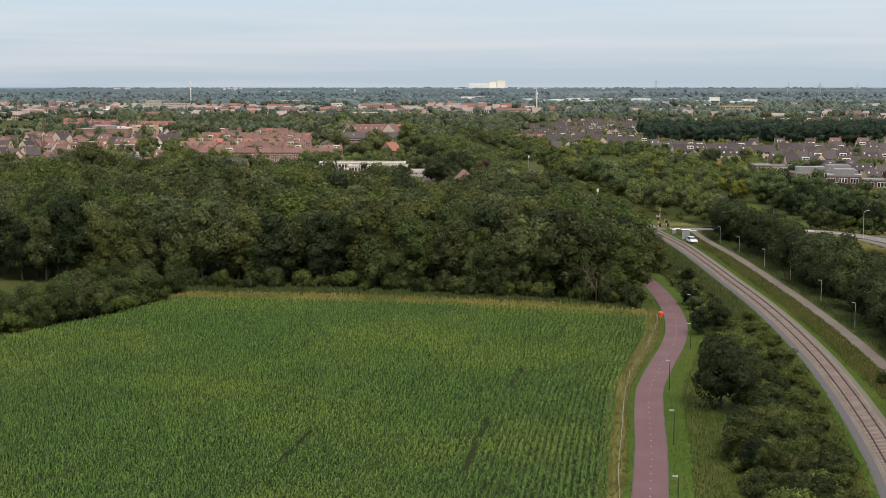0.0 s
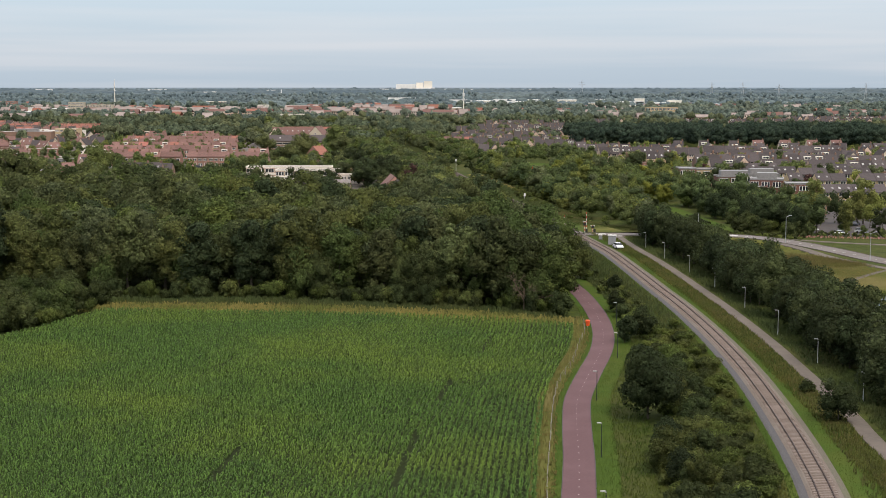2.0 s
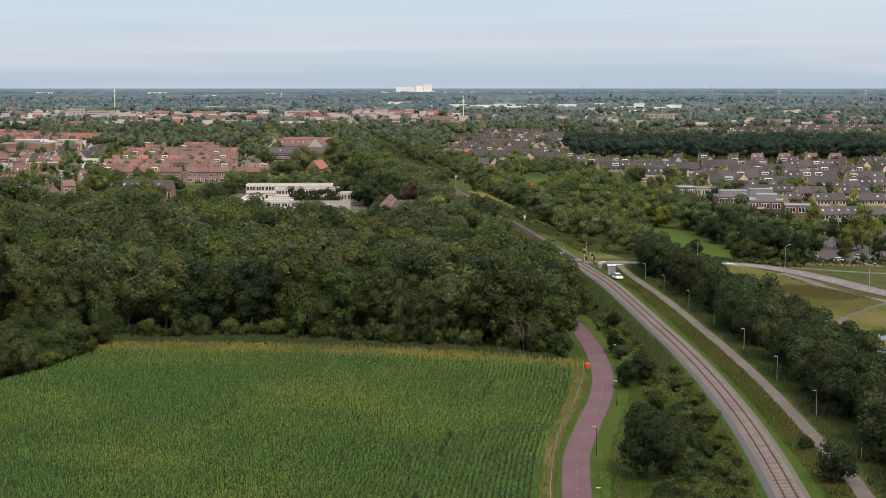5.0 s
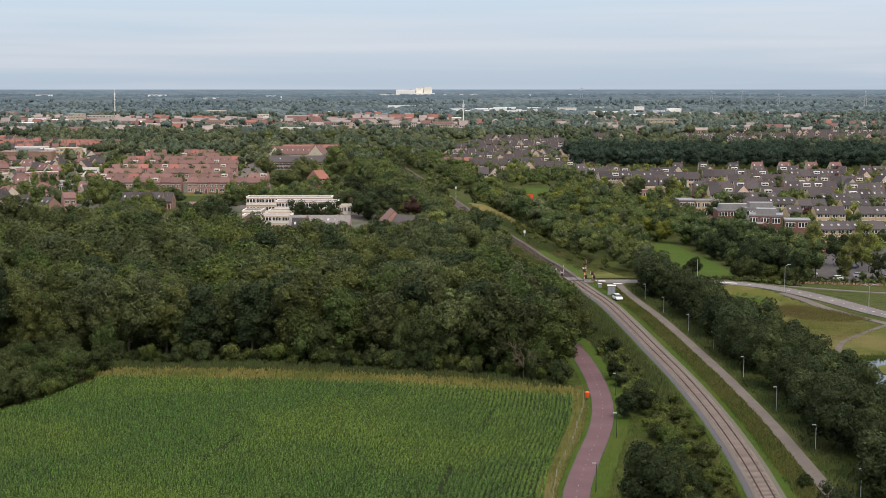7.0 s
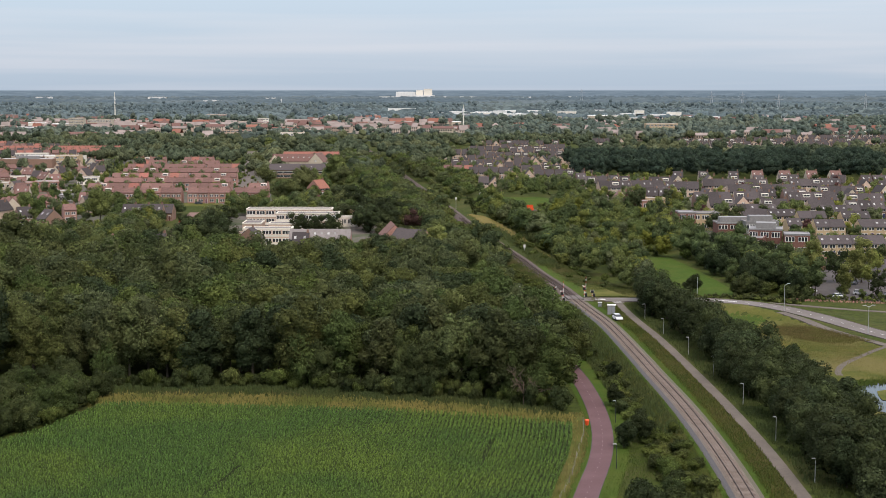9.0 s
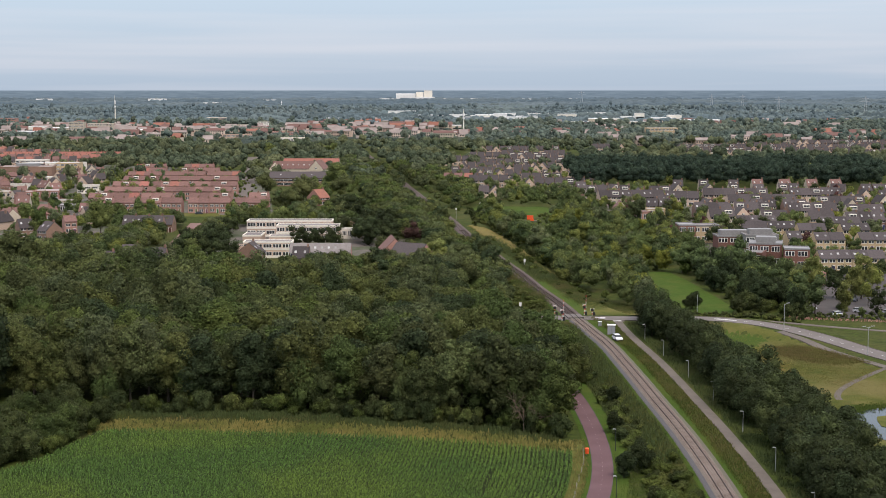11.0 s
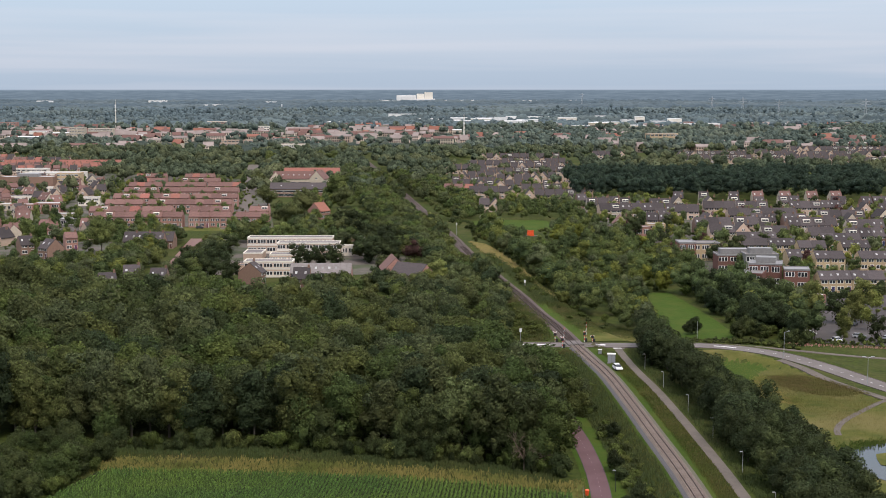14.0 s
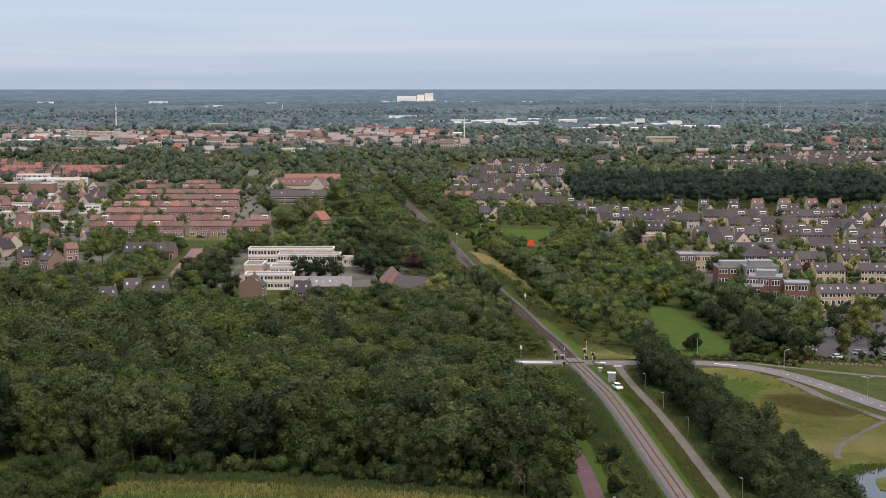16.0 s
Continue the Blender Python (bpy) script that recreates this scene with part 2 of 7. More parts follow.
BALLAST = mat("ballast", (0.155, 0.122, 0.099), (0.100, 0.080, 0.066), scale=6, bump=0.8, bscale=14, col3=(0.160, 0.140, 0.120), big=0.2, bigamt=0.5)
BALLAST_OLD = mat("old_ballast", (0.085, 0.06, 0.053), (0.055, 0.04, 0.036), scale=5, bump=0.8, bscale=14, col3=(0.1, 0.075, 0.06), big=0.1, bigamt=0.6)
DARKGRAVEL = mat("dark_gravel", (0.083, 0.079, 0.08), (0.058, 0.056, 0.058), scale=5, bump=0.6, bscale=14)
LIGHTGRAVEL = mat("light_gravel", (0.114, 0.099, 0.077), (0.081, 0.072, 0.056), scale=3, bump=0.5, bscale=14, col3=(0.095, 0.103, 0.053), big=0.25, bigamt=0.6)
SLEEPER = mat("concrete_sleeper", (0.2, 0.16, 0.138), (0.15, 0.12, 0.104), scale=4, vary=0.12)
SLEEPER_OLD = mat("old_wooden_sleeper", (0.075, 0.055, 0.048), (0.05, 0.038, 0.034), scale=4, vary=0.12)
RAIL = mat("rusty_rail", (0.07, 0.045, 0.038), (0.05, 0.035, 0.03), scale=6, rough=0.6, metal=0.3)
STEEL = mat("galvanised_steel", (0.5, 0.51, 0.52), (0.42, 0.43, 0.44), scale=5, rough=0.45, metal=0.6)
DARKPOLE = mat("dark_green_pole", (0.035, 0.045, 0.04), (0.025, 0.03, 0.028), scale=4, rough=0.5)
LAMPHEAD = mat("pale_lamp_head", (0.42, 0.42, 0.41), (0.34, 0.34, 0.33), scale=8, rough=0.4)
POSTWOOD = mat("weathered_post", (0.3, 0.26, 0.2), (0.2, 0.175, 0.14), scale=6, vary=0.2)
ORANGE = mat("orange_plastic", (0.75, 0.1, 0.025), (0.62, 0.08, 0.02), scale=5, rough=0.5)
WHITE = mat("white_render", (0.76, 0.71, 0.62), (0.66, 0.615, 0.54), scale=0.6, vary=0.08)
ROOF_TOWN = mat("worn_town_roofing", (0.3, 0.25, 0.23), (0.2, 0.165, 0.15), scale=0.05)
FARRENDER = mat("rosy_render", (0.7, 0.57, 0.47), (0.58, 0.46, 0.38), scale=0.08)
CREAM = mat("cream_render", (0.52, 0.45, 0.35), (0.43, 0.37, 0.29), scale=0.6, vary=0.15)
YELLOW = mat("yellow_brick", (0.5, 0.38, 0.23), (0.41, 0.31, 0.19), scale=1.2, vary=0.08)
BRICK = mat("red_brick", (0.36, 0.2, 0.16), (0.27, 0.15, 0.122), scale=2, vary=0.15)
DARKBRICK = mat("dark_red_brick", (0.2, 0.095, 0.075), (0.14, 0.07, 0.055), scale=2, vary=0.15)
BROWNBRICK = mat("brown_brick", (0.24, 0.15, 0.11), (0.18, 0.115, 0.085), scale=2, vary=0.15)
PINKBRICK = mat("pale_pink_brick", (0.54, 0.41, 0.315), (0.45, 0.335, 0.26), scale=1.6, vary=0.15)
ROOF_RED = mat("red_tiles", (0.3, 0.118, 0.088), (0.21, 0.09, 0.07), scale=1.6, bump=0.5, bscale=4, vary=0.25, hue=0.008)
ROOF_BROWN = mat("brown_tiles", (0.19, 0.104, 0.088), (0.125, 0.074, 0.064), scale=1.6, bump=0.5, bscale=4, vary=0.22)
ROOF_GREY = mat("grey_tiles", (0.07, 0.058, 0.058), (0.048, 0.041, 0.041), scale=1.6, bump=0.5, bscale=4, vary=0.3)
ROOF_FLAT = mat("flat_roofing", (0.2, 0.18, 0.17), (0.14, 0.126, 0.12), scale=0.8, vary=0.2)
ROOF_PALE = mat("pale_roofing", (0.4, 0.39, 0.38), (0.32, 0.31, 0.305), scale=0.5, vary=0.2)
ZINC = mat("zinc_cladding", (0.25, 0.24, 0.235), (0.19, 0.185, 0.18), scale=1.5, rough=0.5, metal=0.2, vary=0.1)
FRAME = mat("white_frame", (0.78, 0.76, 0.72), (0.68, 0.66, 0.63), scale=4, rough=0.5)
GLASS = mat("window_glass", (0.025, 0.03, 0.035), (0.04, 0.045, 0.05), scale=0.8, rough=0.08, spec=0.8, vary=0.3)
DOORPAINT = mat("door_paint", (0.12, 0.05, 0.04), (0.09, 0.04, 0.03), scale=3, rough=0.5, hue=0.4, vary=0.3)
METALWHITE = mat("white_sheet_metal", (0.76, 0.75, 0.73), (0.66, 0.655, 0.64), scale=0.1, rough=0.6, vary=0.08)
METALGREY = mat("grey_sheet_metal", (0.3, 0.31, 0.33), (0.22, 0.23, 0.25), scale=0.1, rough=0.6, vary=0.2)
WATER = mat("pond_water", (0.02, 0.026, 0.024), (0.03, 0.034, 0.03), scale=0.3, rough=0.04, bump=0.02, bscale=2, spec=0.7)
CARPAINT = mat("white_car_paint", (0.75, 0.76, 0.78), (0.7, 0.71, 0.73), scale=2, rough=0.25, spec=0.6)
CARDARK = mat("dark_car_paint", (0.045, 0.05, 0.06), (0.035, 0.04, 0.05), scale=2, rough=0.25, spec=0.6)
CARSILVER = mat("silver_car_paint", (0.4, 0.41, 0.43), (0.36, 0.37, 0.39), scale=2, rough=0.25, spec=0.6)
CARRED = mat("red_car_paint", (0.4, 0.04, 0.03), (0.35, 0.035, 0.03), scale=2, rough=0.25, spec=0.6)
TYRE = mat("tyre", (0.02, 0.02, 0.02), (0.015, 0.015, 0.015), scale=5)
BLACK = mat("black_board", (0.02, 0.02, 0.02), (0.03, 0.03, 0.03), scale=5, rough=0.7)
REDPAINT = mat("red_paint", (0.55, 0.05, 0.04), (0.48, 0.045, 0.04), scale=5, rough=0.5)
PINKFLOWER = mat("pink_flowers", (0.42, 0.2, 0.2), (0.2, 0.14, 0.08), scale=1.0, island=0.4)


# ---- building blocks ----
class Shape:
    """Vertices and faces of one mesh, gathered box by box."""

    def __init__(self):
        self.v, self.f, self.m = [], [], []

    def add(self, verts, faces, m=0):
        o = len(self.v)
        self.v += [tuple(p) for p in verts]
        self.f += [tuple(i + o for i in f) for f in faces]
        self.m += [m] * len(faces)
        return self

    def box(self, x0, y0, z0, x1, y1, z1, m=0):
        v = [(x, y, z) for z in (z0, z1) for x, y in ((x0, y0), (x1, y0), (x1, y1), (x0, y1))]
        return self.add(v, [(3, 2, 1, 0), (4, 5, 6, 7), (0, 1, 5, 4), (1, 2, 6, 5), (2, 3, 7, 6), (3, 0, 4, 7)], m)

    def tube(self, a, b, r0, r1=None, n=8, m=0):
        a, b = Vector(a), Vector(b)
        r1 = r0 if r1 is None else r1
        d = (b - a).normalized()
        u = d.orthogonal().normalized()
        w = d.cross(u)
        v = []
        for p, r in ((a, r0), (b, r1)):
            v += [p + (u * math.cos(k * math.tau / n) + w * math.sin(k * math.tau / n)) * r for k in range(n)]
        f = [(k, (k + 1) % n, n + (k + 1) % n, n + k) for k in range(n)]
        f += [tuple(range(n - 1, -1, -1)), tuple(range(n, 2 * n))]
        return self.add(v, f, m)

    def mesh(self, name, *mats):
        me = bpy.data.meshes.new(name)
        me.from_pydata(self.v, [], self.f)
        for m in mats:
            me.materials.append(m)
        if len(mats) > 1:
            me.polygons.foreach_set("material_index", self.m)
        me.update()
        return me


def part(name, data, parent, label="", m=None):
    ob = new(name, data)
    ob.parent = parent
    if m is not None:
        ob.matrix_basis = m
    return tagged(ob, label)


def thing(name, label, category, group="", kind="", at=None):
    ob = new(name)
    ob.empty_display_size = 0.2
    if at is not None:
        ob.matrix_basis = at
    return tagged(ob, label, category, group, kind)


def bulk(name, verts, tris, material, normals=None):
    """A mesh straight from arrays of vertices and triangles, with soft normals where given."""
    me = bpy.data.meshes.new(name)
    me.vertices.add(len(verts))
    me.vertices.foreach_set("co", np.ascontiguousarray(verts, dtype=np.float32).ravel())
    me.loops.add(len(tris) * 3)
    me.loops.foreach_set("vertex_index", np.ascontiguousarray(tris, dtype=np.int32).ravel())
    me.polygons.add(len(tris))
    me.polygons.foreach_set("loop_start", np.arange(0, len(tris) * 3, 3, dtype=np.int32))
    me.polygons.foreach_set("loop_total", np.full(len(tris), 3, dtype=np.int32))
    me.materials.append(material)
    me.update(calc_edges=True)
    if normals is not None:
        at = me.attributes.new("custom_normal", "FLOAT_VECTOR", "POINT")
        at.data.foreach_set("vector", np.ascontiguousarray(normals, dtype=np.float32).ravel())
    return me


def spline(pts, step=3.0):
    """Smooth line through the points, with a point about every step metres."""
    p = [np.array(q, float) for q in pts]
    p = [2 * p[0] - p[1], *p, 2 * p[-1] - p[-2]]
    out = []
    for a, b, c, d in zip(p, p[1:], p[2:], p[3:]):
        n = max(1, int(np.linalg.norm(c - b) / step))
        for k in range(n):
            t = k / n
            out.append(0.5 * (2 * b + (c - a) * t + (2 * a - 5 * b + 4 * c - d) * t * t + (3 * b - a - 3 * c + d) * t ** 3))
    out.append(p[-2])
    return np.array(out)


def sides(line):
    d = np.gradient(line, axis=0)
    d /= np.linalg.norm(d, axis=1)[:, None]
    return np.stack([d[:, 1], -d[:, 0]], 1)


def strip(line, profile, sh=None, m=0):
    """A band along a line; profile: (offset to the right, height) from left to right."""
    sh = sh or Shape()
    n = sides(line)
    k = len(profile)
    pts = np.array([q + s * o for q, s in zip(line, n) for o, _ in profile])
    v = [(p[0], p[1], z + h) for p, h, z in zip(pts, lift(pts[:, 0], pts[:, 1]), [z for _ in line for _, z in profile])]
    f = [(i * k + j, i * k + j + 1, (i + 1) * k + j + 1, (i + 1) * k + j) for i in range(len(line) - 1) for j in range(k - 1)]
    return sh.add(v, f, m)


def at_dist(line, step, first=0.0):
    """Points and headings along a line at even distances."""
    seg = np.linalg.norm(np.diff(line, axis=0), axis=1)
    acc = np.concatenate([[0], np.cumsum(seg)])
    out = []
    for s in np.arange(first, acc[-1], step):
        i = min(int(np.searchsorted(acc, s, "right")) - 1, len(seg) - 1)
        t = (s - acc[i]) / seg[i]
        p = line[i] * (1 - t) + line[i + 1] * t
        d = line[i + 1] - line[i]
        out.append((p, math.atan2(d[1], d[0])))
    return out


def inside(x, y, poly):
    c = False
    for (x0, y0), (x1, y1) in zip(poly, poly[1:] + poly[:1]):
        if (y0 > y) != (y1 > y) and x < (x1 - x0) * (y - y0) / (y1 - y0) + x0:
            c = not c
    return c


def sheet(name, pts, z, material, label, category, step=4.0, smooth=True):
    """A flat patch of ground cover with a soft outline."""
    line = spline(pts + [pts[0]], step)[:-1] if smooth else np.array(pts, float)
    bm = bmesh.new()
    vs = [bm.verts.new((x, y, z)) for x, y in line]
    bm.faces.new(vs)
    bmesh.ops.recalc_face_normals(bm, faces=bm.faces)
    if bm.faces[:][0].normal.z < 0:
        bmesh.ops.reverse_faces(bm, faces=bm.faces)
    bmesh.ops.triangulate(bm, faces=bm.faces)
    me = bpy.data.meshes.new(name)
    bm.to_mesh(me)
    me.materials.append(material)
    return tagged(new(name, me), label, category, kind="structure")

def lattice(name, pts, z, material, label, category, step=1.3):
    """A patch of ground cover laid over sloping ground."""
    line = [tuple(p) for p in spline(pts + [pts[0]], 3.0)[:-1]]
    a = np.array(line)
    xs, ys = np.arange(a[:, 0].min(), a[:, 0].max(), step), np.arange(a[:, 1].min(), a[:, 1].max(), step)
    X, Y = np.meshgrid(xs, ys)
    Z = lift(X, Y) + z + 0.11
    n = len(xs)
    f = [(j * n + i, j * n + i + 1, (j + 1) * n + i + 1, (j + 1) * n + i) for j in range(len(ys) - 1) for i in range(n - 1) if inside(xs[i] + step / 2, ys[j] + step / 2, line)]
    used = sorted({i for q in f for i in q})
    back = {i: k for k, i in enumerate(used)}
    flat = np.stack([X.ravel(), Y.ravel(), Z.ravel()], 1)
    sh = Shape().add(flat[used], [tuple(back[i] for i in q) for q in f])
    return tagged(new(name, sh.mesh(name, material)), label, category, kind="structure")


# ---- lines of the plan ----
BANK = 1.9


def rise(y):
    """The railway runs on a low bank that sinks away far beyond the crossing."""
    return BANK * np.interp(y, [600, 760], [1.0, 0.0])


def on_bank(x, y):
    k = 1 - rise(y) / np.interp(y, [100, 250, 390, 700], [44, 48, 68, 78])
    return float(x * k), float(y * k)


CYCLE = spline([(9.5, 100), (11.8, 122), (14.0, 142), (15.8, 160), (16.9, 174), (17.7, 183.3), (18.9, 193.7), (22.0, 209.6), (25.9, 228.2), (28.2, 245), (29.2, 263), (29.2, 280), (28.6, 296), (27.2, 314)], 2.0)
TRACK = spline([on_bank(*p) for p in ((33, 100), (40.0, 142), (42.3, 160), (43.9, 177), (45.2, 194), (46.3, 214), (46.9, 241), (46.6, 270), (45.4, 300), (44.6, 322), (42.9, 358), (40.6, 380), (38.8, 396), (37.3, 412), (35, 434), (31.2, 462), (27.1, 500), (22.5, 535), (17.3, 578), (12.2, 616), (3.2, 708), (-8.4, 809), (-28, 983), (-58, 1249), (-90, 1520))], 3.0)
SIDE_PATH = spline([on_bank(*p) for p in ((49, 110), (52.0, 150), (52.9, 170), (53.9, 184), (54.8, 212), (55.4, 235), (55.4, 260), (55.0, 281), (54.0, 312), (52.8, 341), (51.2, 363), (50.2, 380), (49.8, 392), (49.8, 400))], 3.0)
ROAD = spline([(-30, 400), (10, 393.8), (36, 392.7), (51.6, 391.8), (72.2, 392), (84, 386.5), (92.2, 379.8), (100.4, 367), (107.6, 350.6), (116, 328), (130, 290)], 3.0)
ROAD_RISE = np.interp(ROAD[:, 0], [-30, 5, 84, 92.2, 100.4, 107.6], [0.0, BANK, 1.8, 1.4, 0.7, 0.0])
ROAD_FOOT = spline([(74, 408), (96, 396), (109, 388), (121, 382), (150, 372)], 3.0)
BRANCH = spline([(90.2, 374), (94.3, 365.0), (97.6, 353), (105.6, 331.5), (112, 312)], 3.0)
TRAIL = spline([(84.5, 296), (85.3, 300.7), (89, 308.7), (97, 320), (105, 330), (108, 331)], 2.0)
LAWN_POLY = [(63.5, 412), (68.0, 440), (70.5, 480), (72, 505), (81.5, 507), (84.5, 480), (87, 445), (88, 412)]
SPORT_POLY = [(24, 728), (16, 738), (18, 782), (56, 782), (56, 735), (50, 726)]
DRY_BANK = [on_bank(*p) for p in ((12.5, 675), (18, 666), (25, 648), (34, 579), (35, 548), (41.5, 503), (41, 478), (37, 512), (30, 560), (26, 590), (18.5, 626))]
POND_POLY = [(80.5, 268), (81.0, 276), (83.2, 283), (88, 287), (96, 290), (106, 288), (112, 278), (104, 262), (92, 256), (84, 260)]


def track_x(y):
    i = int(np.argmin(np.abs(TRACK[:, 1] - y)))
    return TRACK[i, 0]


def lift(x, y):
    """Height of the ground: the railway bank and the road's ramp over it."""
    x, y = np.asarray(x, float), np.asarray(y, float)
    o = x - np.interp(y, TRACK[:, 1], TRACK[:, 0])
    wide = np.interp(y, [392, 420], [16.5, 11.0])
    side = np.clip((o + 9.0) / 4.6, 0, 1) * np.clip((wide + 5.5 - o) / 5.5, 0, 1)
    out = rise(y) * side * side * (3 - 2 * side)
    near = np.full(out.shape, 1e9)
    high = np.zeros(out.shape)
    line, up = ROAD[::2], ROAD_RISE[::2]
    for (ax, ay), (bx, by), h0, h1 in zip(line, line[1:], up, up[1:]):
        t = np.clip(((x - ax) * (bx - ax) + (y - ay) * (by - ay)) / ((bx - ax) ** 2 + (by - ay) ** 2), 0, 1)
        d = np.hypot(x - ax - t * (bx - ax), y - ay - t * (by - ay))
        high = np.where(d < near, h0 + t * (h1 - h0), high)
        near = np.minimum(near, d)
    ramp_ = np.clip((11.0 - near) / 5.0, 0, 1)
    return np.maximum(out, high * ramp_ * ramp_ * (3 - 2 * ramp_))


def maize_edge(y):
    return np.interp(y, [120, 144, 160, 174, 190, 204, 216, 228, 240, 250, 275], [8.0, 10.0, 11.3, 12.6, 14.2, 16.2, 18.4, 20.8, 22.6, 23.6, 25.5])


# ---- ground ----
def swell(y):
    """Far off the plain rises to a long low swell."""
    return 20 * np.maximum(0.0, (np.asarray(y, float) - 2700) / 2200) ** 1.3


def build_ground():
    ys = np.concatenate([np.arange(-900, 90, 90), np.arange(90, 720, 3), np.arange(720, 780, 8), np.arange(780, 3000, 150), np.linspace(3000, 4940, 14)])
    xs = np.concatenate([np.linspace(-3200, -400, 14), np.arange(-350, -20, 25), np.arange(-20, 135, 2.5), np.arange(150, 351, 25), np.linspace(400, 3200, 14)])
    X, Y = np.meshgrid(xs, ys)
    v = np.stack([X.ravel(), Y.ravel(), (lift(X, Y) + swell(Y)).ravel()], 1)
    n = len(xs)
    f = [(i * n + j, i * n + j + 1, (i + 1) * n + j + 1, (i + 1) * n + j) for i in range(len(ys) - 1) for j in range(n - 1)]
    sh = Shape().add(v, f)
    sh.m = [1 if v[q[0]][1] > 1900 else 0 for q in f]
    tagged(new("ground", sh.mesh("ground", GRASS, HAZED_GROUND)), "rough grassland with a low railway bank, running to the horizon", "ground", kind="structure")


build_ground()
FIELD = [(-120, 100), (5, 100), (9.9, 144), (13, 178), (17, 210), (23.5, 252), (21, 258), (8, 263), (-10, 268), (-42, 272), (-66, 273), (-73, 246), (-90, 215)]
sheet("field_soil", FIELD, 0.02, SOIL, "dark field soil between the maize rows", "soil", smooth=False)
sheet("headland", [(-70, 268.5), (-40, 267.5), (-8, 263.5), (12, 258), (24, 252), (26, 260), (20, 266), (2, 272), (-32, 281), (-68, 284)], 0.03, GRASS, "strip of dry grass between maize and wood", "grass")
sheet("lawn", LAWN_POLY, 0.03, LAWN, "mown green lawn beside the road", "lawn", smooth=False)
sheet("sports_field", SPORT_POLY, 0.03, LAWN, "mown green playing field with a goal", "playing field")
lattice("meadow", [(68, 250), (68, 330), (69, 380), (78, 385), (88, 376), (97, 350), (105, 328), (125, 290), (125, 240)], 0.03, MEADOW, "rough olive meadow with dry patches", "meadow")
lattice("meadow_mown_ring", [(70, 376), (76, 380), (84, 374), (86, 368), (82, 362), (79, 352), (77, 346), (74, 352), (75, 362), (70, 368)], 0.035, LAWN, "mown green loop in the meadow", "lawn")
lattice("meadow_dry_patch", [(79.5, 357), (82, 358), (80.5, 346), (81.5, 336), (84, 330), (81.5, 326), (79, 332), (78.3, 346)], 0.04, DRYGRASS, "bare straw-coloured patch in the meadow", "grass")
sheet("pond", POND_POLY, 0.22, WATER, "still dark pond with grassy banks", "pond")
sheet("pond_island", [(86, 272), (87.5, 280), (92, 282), (94, 275), (90, 268)], 0.3, MEADOW, "small grassy island in the pond", "island")
lattice("dry_bank", DRY_BANK, 0.22, DRYGRASS, "straw-coloured dry grass bank beside the track", "grass")
lattice("verge_dry_patch", [(41, 398), (52, 398), (60, 399), (58, 412), (47, 422), (41, 418)], 0.03, MEADOW, "dry grass corner beside the level crossing", "grass")
sheet("town_green", [(-146, 727), (-112, 727), (-113, 745), (-146, 745)], 0.03, MEADOW, "yellowish public green before the terraces", "lawn")
sheet("school_green", [(-105, 690), (-60, 690), (-60, 715), (-105, 715)], 0.03, LAWN, "small green lawn between trees and houses", "lawn")
sheet("district_paving", [(100, 560), (215, 560), (330, 850), (80, 880), (84, 760)], 0.025, BRICKPAVE, "brick paved streets and small gardens", "pavement", smooth=False)
sheet("estate_paving", [(-260, 700), (-90, 745), (-140, 1120), (-480, 1330), (-420, 1000)], 0.025, BRICKPAVE, "brick paved streets and back gardens of terraces", "pavement", smooth=False)
sheet("court_paving", [(-104, 556), (-18, 556), (-14, 610), (-34, 660), (-112, 690)], 0.028, BRICKPAVE, "brick paved court among flat-roofed blocks", "pavement", smooth=False)
sheet("street_paving", [(-112, 540), (-105, 540), (-116, 690), (-124, 690)], 0.03, REDPAVE, "reddish brick paved street", "street", smooth=False)
sheet("old_quarter_paving", [(-215, 556), (-128, 556), (-138, 668), (-235, 690)], 0.022, BRICKPAVE, "paved yards and gardens of the old quarter", "pavement", smooth=False)
sheet("car_park", [(109, 408), (112, 446), (126, 498), (165, 502), (170, 420), (150, 394), (122, 402)], 0.03, CARPARK, "grey asphalt car park under trees", "car park", smooth=False)


